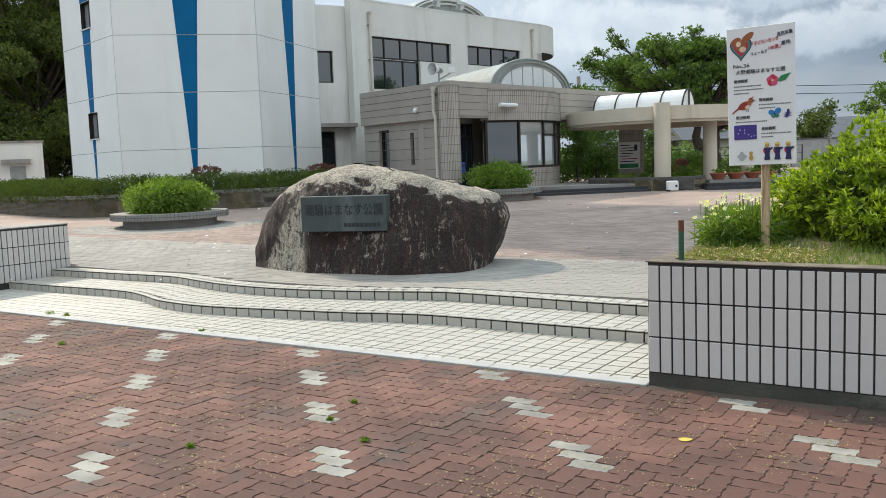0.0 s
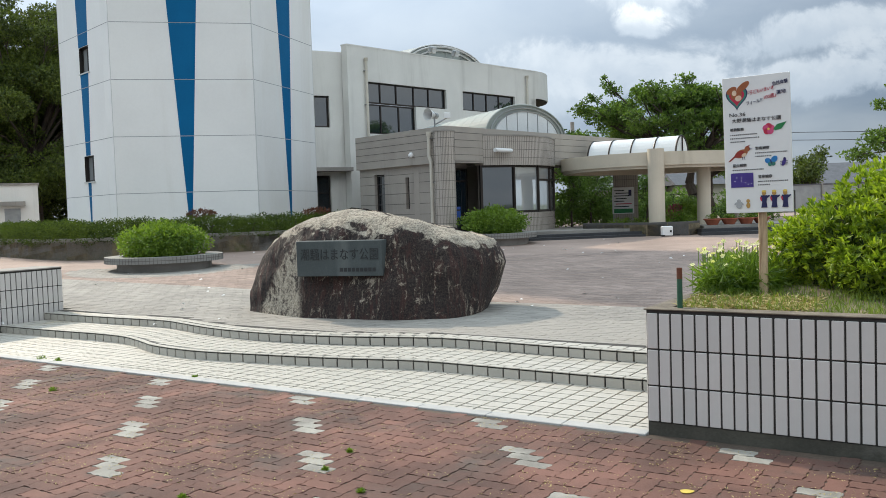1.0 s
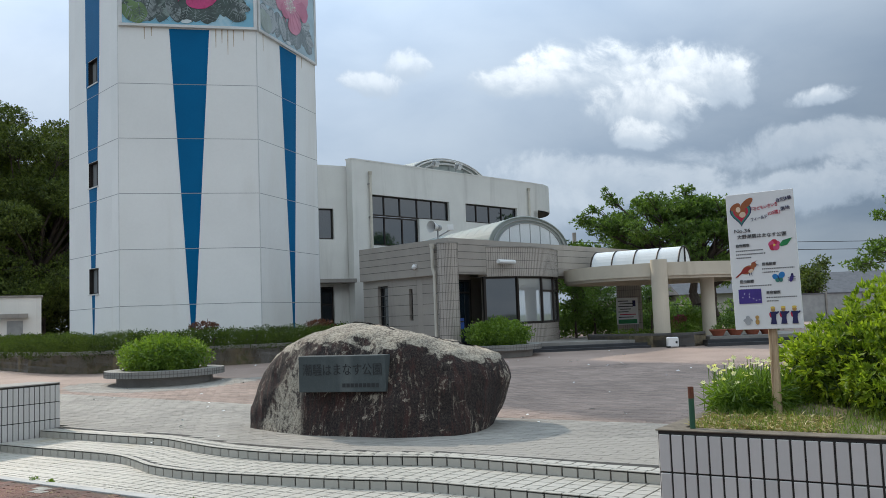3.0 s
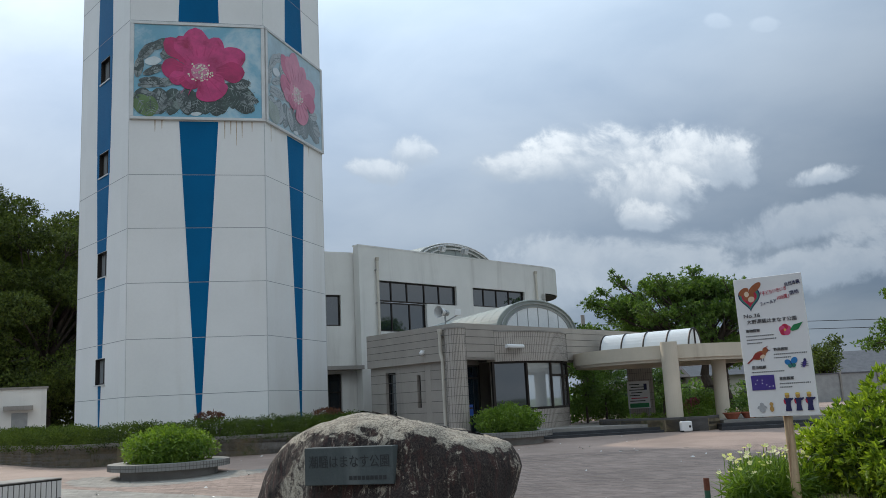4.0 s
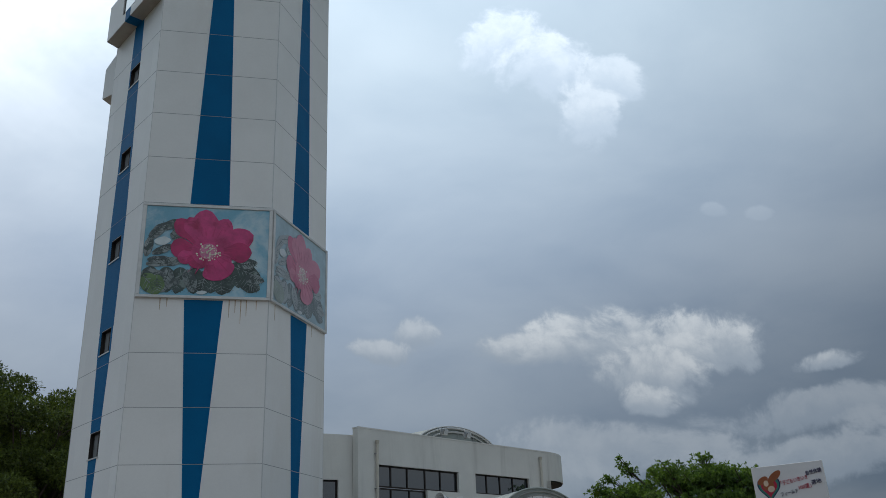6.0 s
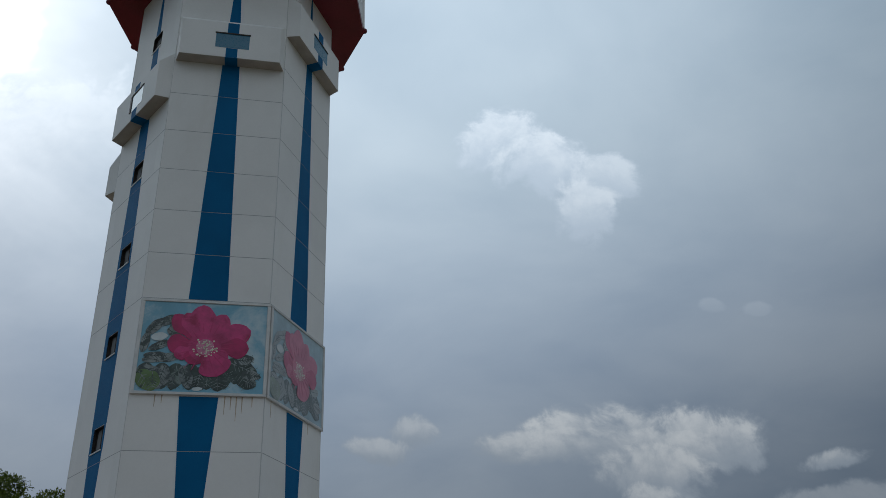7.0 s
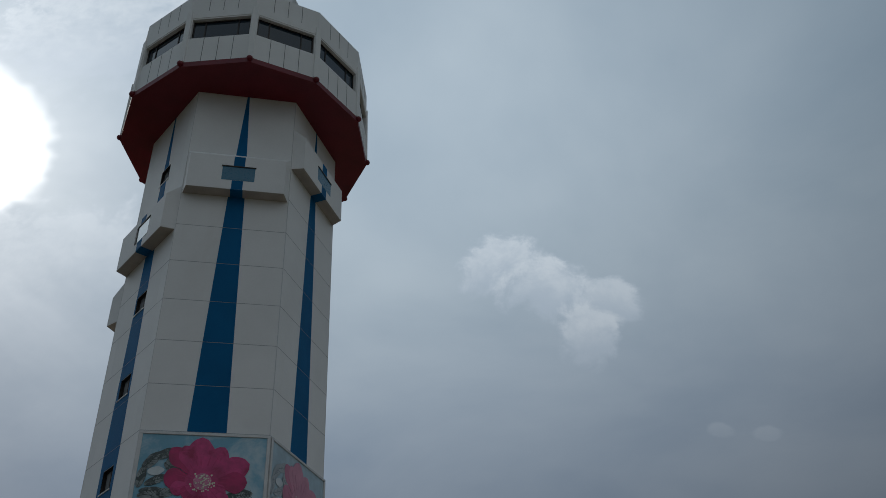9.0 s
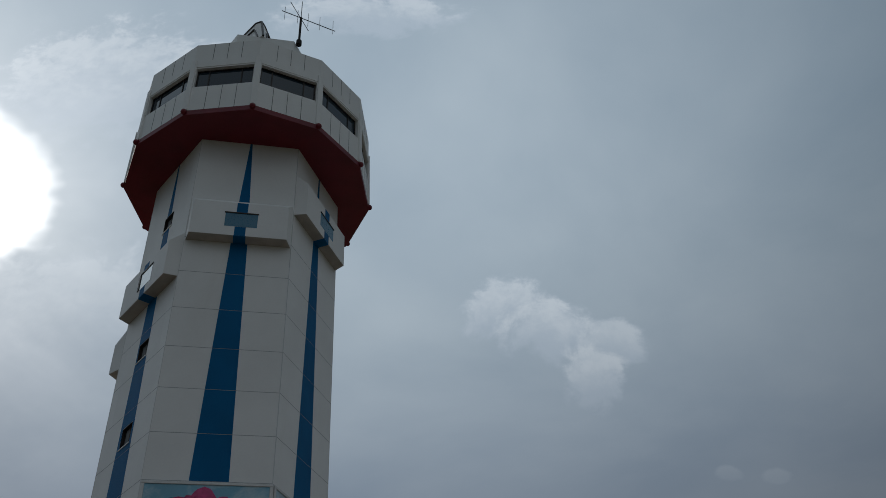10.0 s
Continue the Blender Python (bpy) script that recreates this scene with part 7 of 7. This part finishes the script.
def lay_tread(u0, v0, z):
    """A tread tile: its own part near the camera's end, joined further off."""
    if tread_left[0] > 0 and u0 > -6.8:
        tread_left[0] -= 1
        lay(steps_ob, u0, v0, full, z, name="tread_tile")
    else:
        lay_joined(u0, v0, T, T, z)


def lay_joined(u0, v0, w, d, z):
    b0 = len(rest_v)
    for a, b_ in ((u0 + 0.006, v0 + 0.006), (u0 + w - 0.006, v0 + 0.006), (u0 + w - 0.006, v0 + d - 0.006), (u0 + 0.006, v0 + d - 0.006)):
        rest_v.append((*at(a, b_), z))
    for a, b_ in ((u0 + 0.006, v0 + 0.006), (u0 + w - 0.006, v0 + 0.006), (u0 + w - 0.006, v0 + d - 0.006), (u0 + 0.006, v0 + d - 0.006)):
        rest_v.append((*at(a, b_), z - 0.02))
    rest_f.append((b0, b0 + 1, b0 + 2, b0 + 3))
    for q in range(4):
        rest_f.append((b0 + 4 + q, b0 + 4 + (q + 1) % 4, b0 + (q + 1) % 4, b0 + q))


for i in range(int(9.35 / T)):
    u0 = -(i + 1) * T
    # two half-width rows behind the kerb, then full rows up to the step
    for v0, me, d in [(0.055, half, T * 0.5), (0.055 + T * 0.5, half, T * 0.5)] + [(0.055 + T + T * k, full, T) for k in range(8)]:
        if v0 > max(inside(STEP_1, u0), inside(STEP_1, min(0, u0 + T))):
            continue
        z = 0.004 + pr.uniform(-0.0007, 0.0007)
        if left > 0 and u0 > -6.2:
            lay(terrace, u0, v0, me, z)
            left -= 1
        else:
            lay_joined(u0, v0, T, d, z)
    for k in range(8):                                          # tread of the lower step
        a = max(inside(STEP_1, u0), inside(STEP_1, min(0, u0 + T))) + 0.062
        v0 = a + k * T
        if v0 < max(inside(STEP_2, u0), inside(STEP_2, min(0, u0 + T))):
            lay_tread(u0, v0, 0.0965)
    a = max(inside(STEP_2, u0), inside(STEP_2, min(0, u0 + T))) + 0.062
    lay_tread(u0, a, 0.191)
me = bpy.data.meshes.new("tread_tiles")
me.from_pydata(rest_v, [], rest_f)
me.materials.append(M_TILE)
ob = tagged(new("tread_tiles", me), kind="stuff")
ob.parent = steps_ob
m, ln = along(at(-9.35, 0.0), at(0, 0.0))
k = 16
for i in range(k):
    part("kerb_stone", box(ln * i / k + 0.002, ln * (i + 1) / k - 0.002, -0.06, 0.05, -0.05, 0.010, bevel=0.004), M_KERB, terrace, m=m)

# nosing and riser tiles that follow the wavy fronts
for curve, z0, z1 in ((STEP_1, 0.0, 0.098), (STEP_2, 0.095, 0.1925)):
    pts, run = smooth_curve(curve, int(9.6 / 0.155))
    for a, b_ in zip(pts, pts[1:]):
        p, q = at(a.x, a.y), at(b_.x, b_.y)
        fm, ln = along(q, p)
        bm = box(0.008, ln - 0.008, -0.004, 0.02, z0 + 0.004, z1 - 0.020)
        part("riser_tile", bm, M_TILE, steps_ob, m=fm)
        part("nosing_tile", box(0.005, ln - 0.005, -0.006, 0.055, z1 - 0.009, z1, bevel=0.002), M_TILE, steps_ob, m=fm)

# upper plaza: small blocks laid in running bond, joined by colour
sets = {"grey": [], "pink": []}
for cx in range(-190, 60):
    for cy in range(15, 140):
        if (cx + cy) % 2:
            continue
        p = T0 + EU * (cx + 0.5) * W_P + EV * (cy + 0.5) * W_P
        u, v_ = (cx + 0.5) * W_P, (cy + 0.5) * W_P
        if u > 4.5 or p.y > 19 or abs(p.x) > 0.56 * p.y + 0.8:
            continue
        if -9.35 < u < 0 and v_ < inside(STEP_2, u) + 0.28:
            continue
        if u >= 0.0 and v_ < 3.45 or u <= -9.35 and v_ < 2.1:
            continue
        near = v_ < 4.75 or math.hypot(p.x + 5.85, p.y - 18.7) < 2.0
        sets["grey" if near else "pink"].append((cx, cy, False))
near_cells = sorted(sets["grey"], key=lambda q: (T0 + EU * (q[0] + 0.5) * W_P + EV * (q[1] + 0.5) * W_P).length)[:300]
taken = set(near_cells)
block = {}
for upright in (False, True):
    w_, d_ = (W_P, 2 * W_P) if upright else (2 * W_P, W_P)
    bm = box(0.003, w_ - 0.003, 0.003, d_ - 0.003, -0.016, 0.0)
    block[upright] = bpy.data.meshes.new("plaza_block")
    bm.to_mesh(block[upright])
    bm.free()
    block[upright].materials.append(M_PLAZA_GREY)
for cx, cy, upright in near_cells:
    p = T0 + EU * cx * W_P + EV * cy * W_P
    ob = new("plaza_block", block[upright])
    ob.parent, ob.matrix_basis = plaza, Matrix.Translation((p.x, p.y, plaza_z(p.y) + pr.uniform(-0.001, 0.001))) @ TURN
sets["grey"] = [q for q in sets["grey"] if q not in taken]
for name, cells in sets.items():
    c = np.array([(a, b_) for a, b_, _ in cells], dtype=float)
    upr = np.array([q for _, _, q in cells])
    sx, sy = np.where(upr, 1.0, 2.0), np.where(upr, 2.0, 1.0)
    gp = 0.035
    corners = np.stack([np.stack([c[:, 0] + gp, c[:, 1] + gp], 1), np.stack([c[:, 0] + sx - gp, c[:, 1] + gp], 1), np.stack([c[:, 0] + sx - gp, c[:, 1] + sy - gp], 1), np.stack([c[:, 0] + gp, c[:, 1] + sy - gp], 1)], 1) * W_P
    X = T0.x + EU.x * corners[..., 0] + EV.x * corners[..., 1]
    Y = T0.y + EU.y * corners[..., 0] + EV.y * corners[..., 1]
    Z = 0.19 + 0.025 * np.clip(Y - 11.5, 0, 12.5) + rng.uniform(-0.001, 0.001, (len(c), 1))
    topv = np.stack([X, Y, Z], 2)
    lowv = topv - np.array([0, 0, 0.016])
    allv = np.concatenate([topv, lowv], 1).reshape(-1, 3)
    idx = np.arange(len(c))[:, None] * 8
    fs = np.concatenate([idx + np.array(q) for q in ([0, 1, 2, 3], [4, 5, 1, 0], [5, 6, 2, 1], [6, 7, 3, 2], [7, 4, 0, 3])], 1).reshape(-1, 4)
    ob = tagged(raw_mesh("plaza_blocks", allv, fs, M_PLAZA_GREY if name == "grey" else M_PLAZA_RED, plaza), kind="stuff")

# pale petals and bits on the plaza
n = 90
xx, yy = rng.uniform(-7, 6, n), rng.uniform(9.5, 23, n)
zz = 0.196 + 0.025 * np.clip(yy - 11.5, 0, 12.5)
up = unit(rng.normal(size=(n, 3)) * np.array([1, 1, 0.1]))
v, f = cards(np.stack([xx, yy, zz], 1), unit(rng.normal(size=(n, 3)) * 0.3 + np.array([0, 0, 1.0])), up, 0.05 + 0.05 * rng.random(n), 0.045)
tagged(raw_mesh("petal_litter", v, f, M_BOARD), "scattered pale petals on the plaza blocks", "litter", kind="stuff")
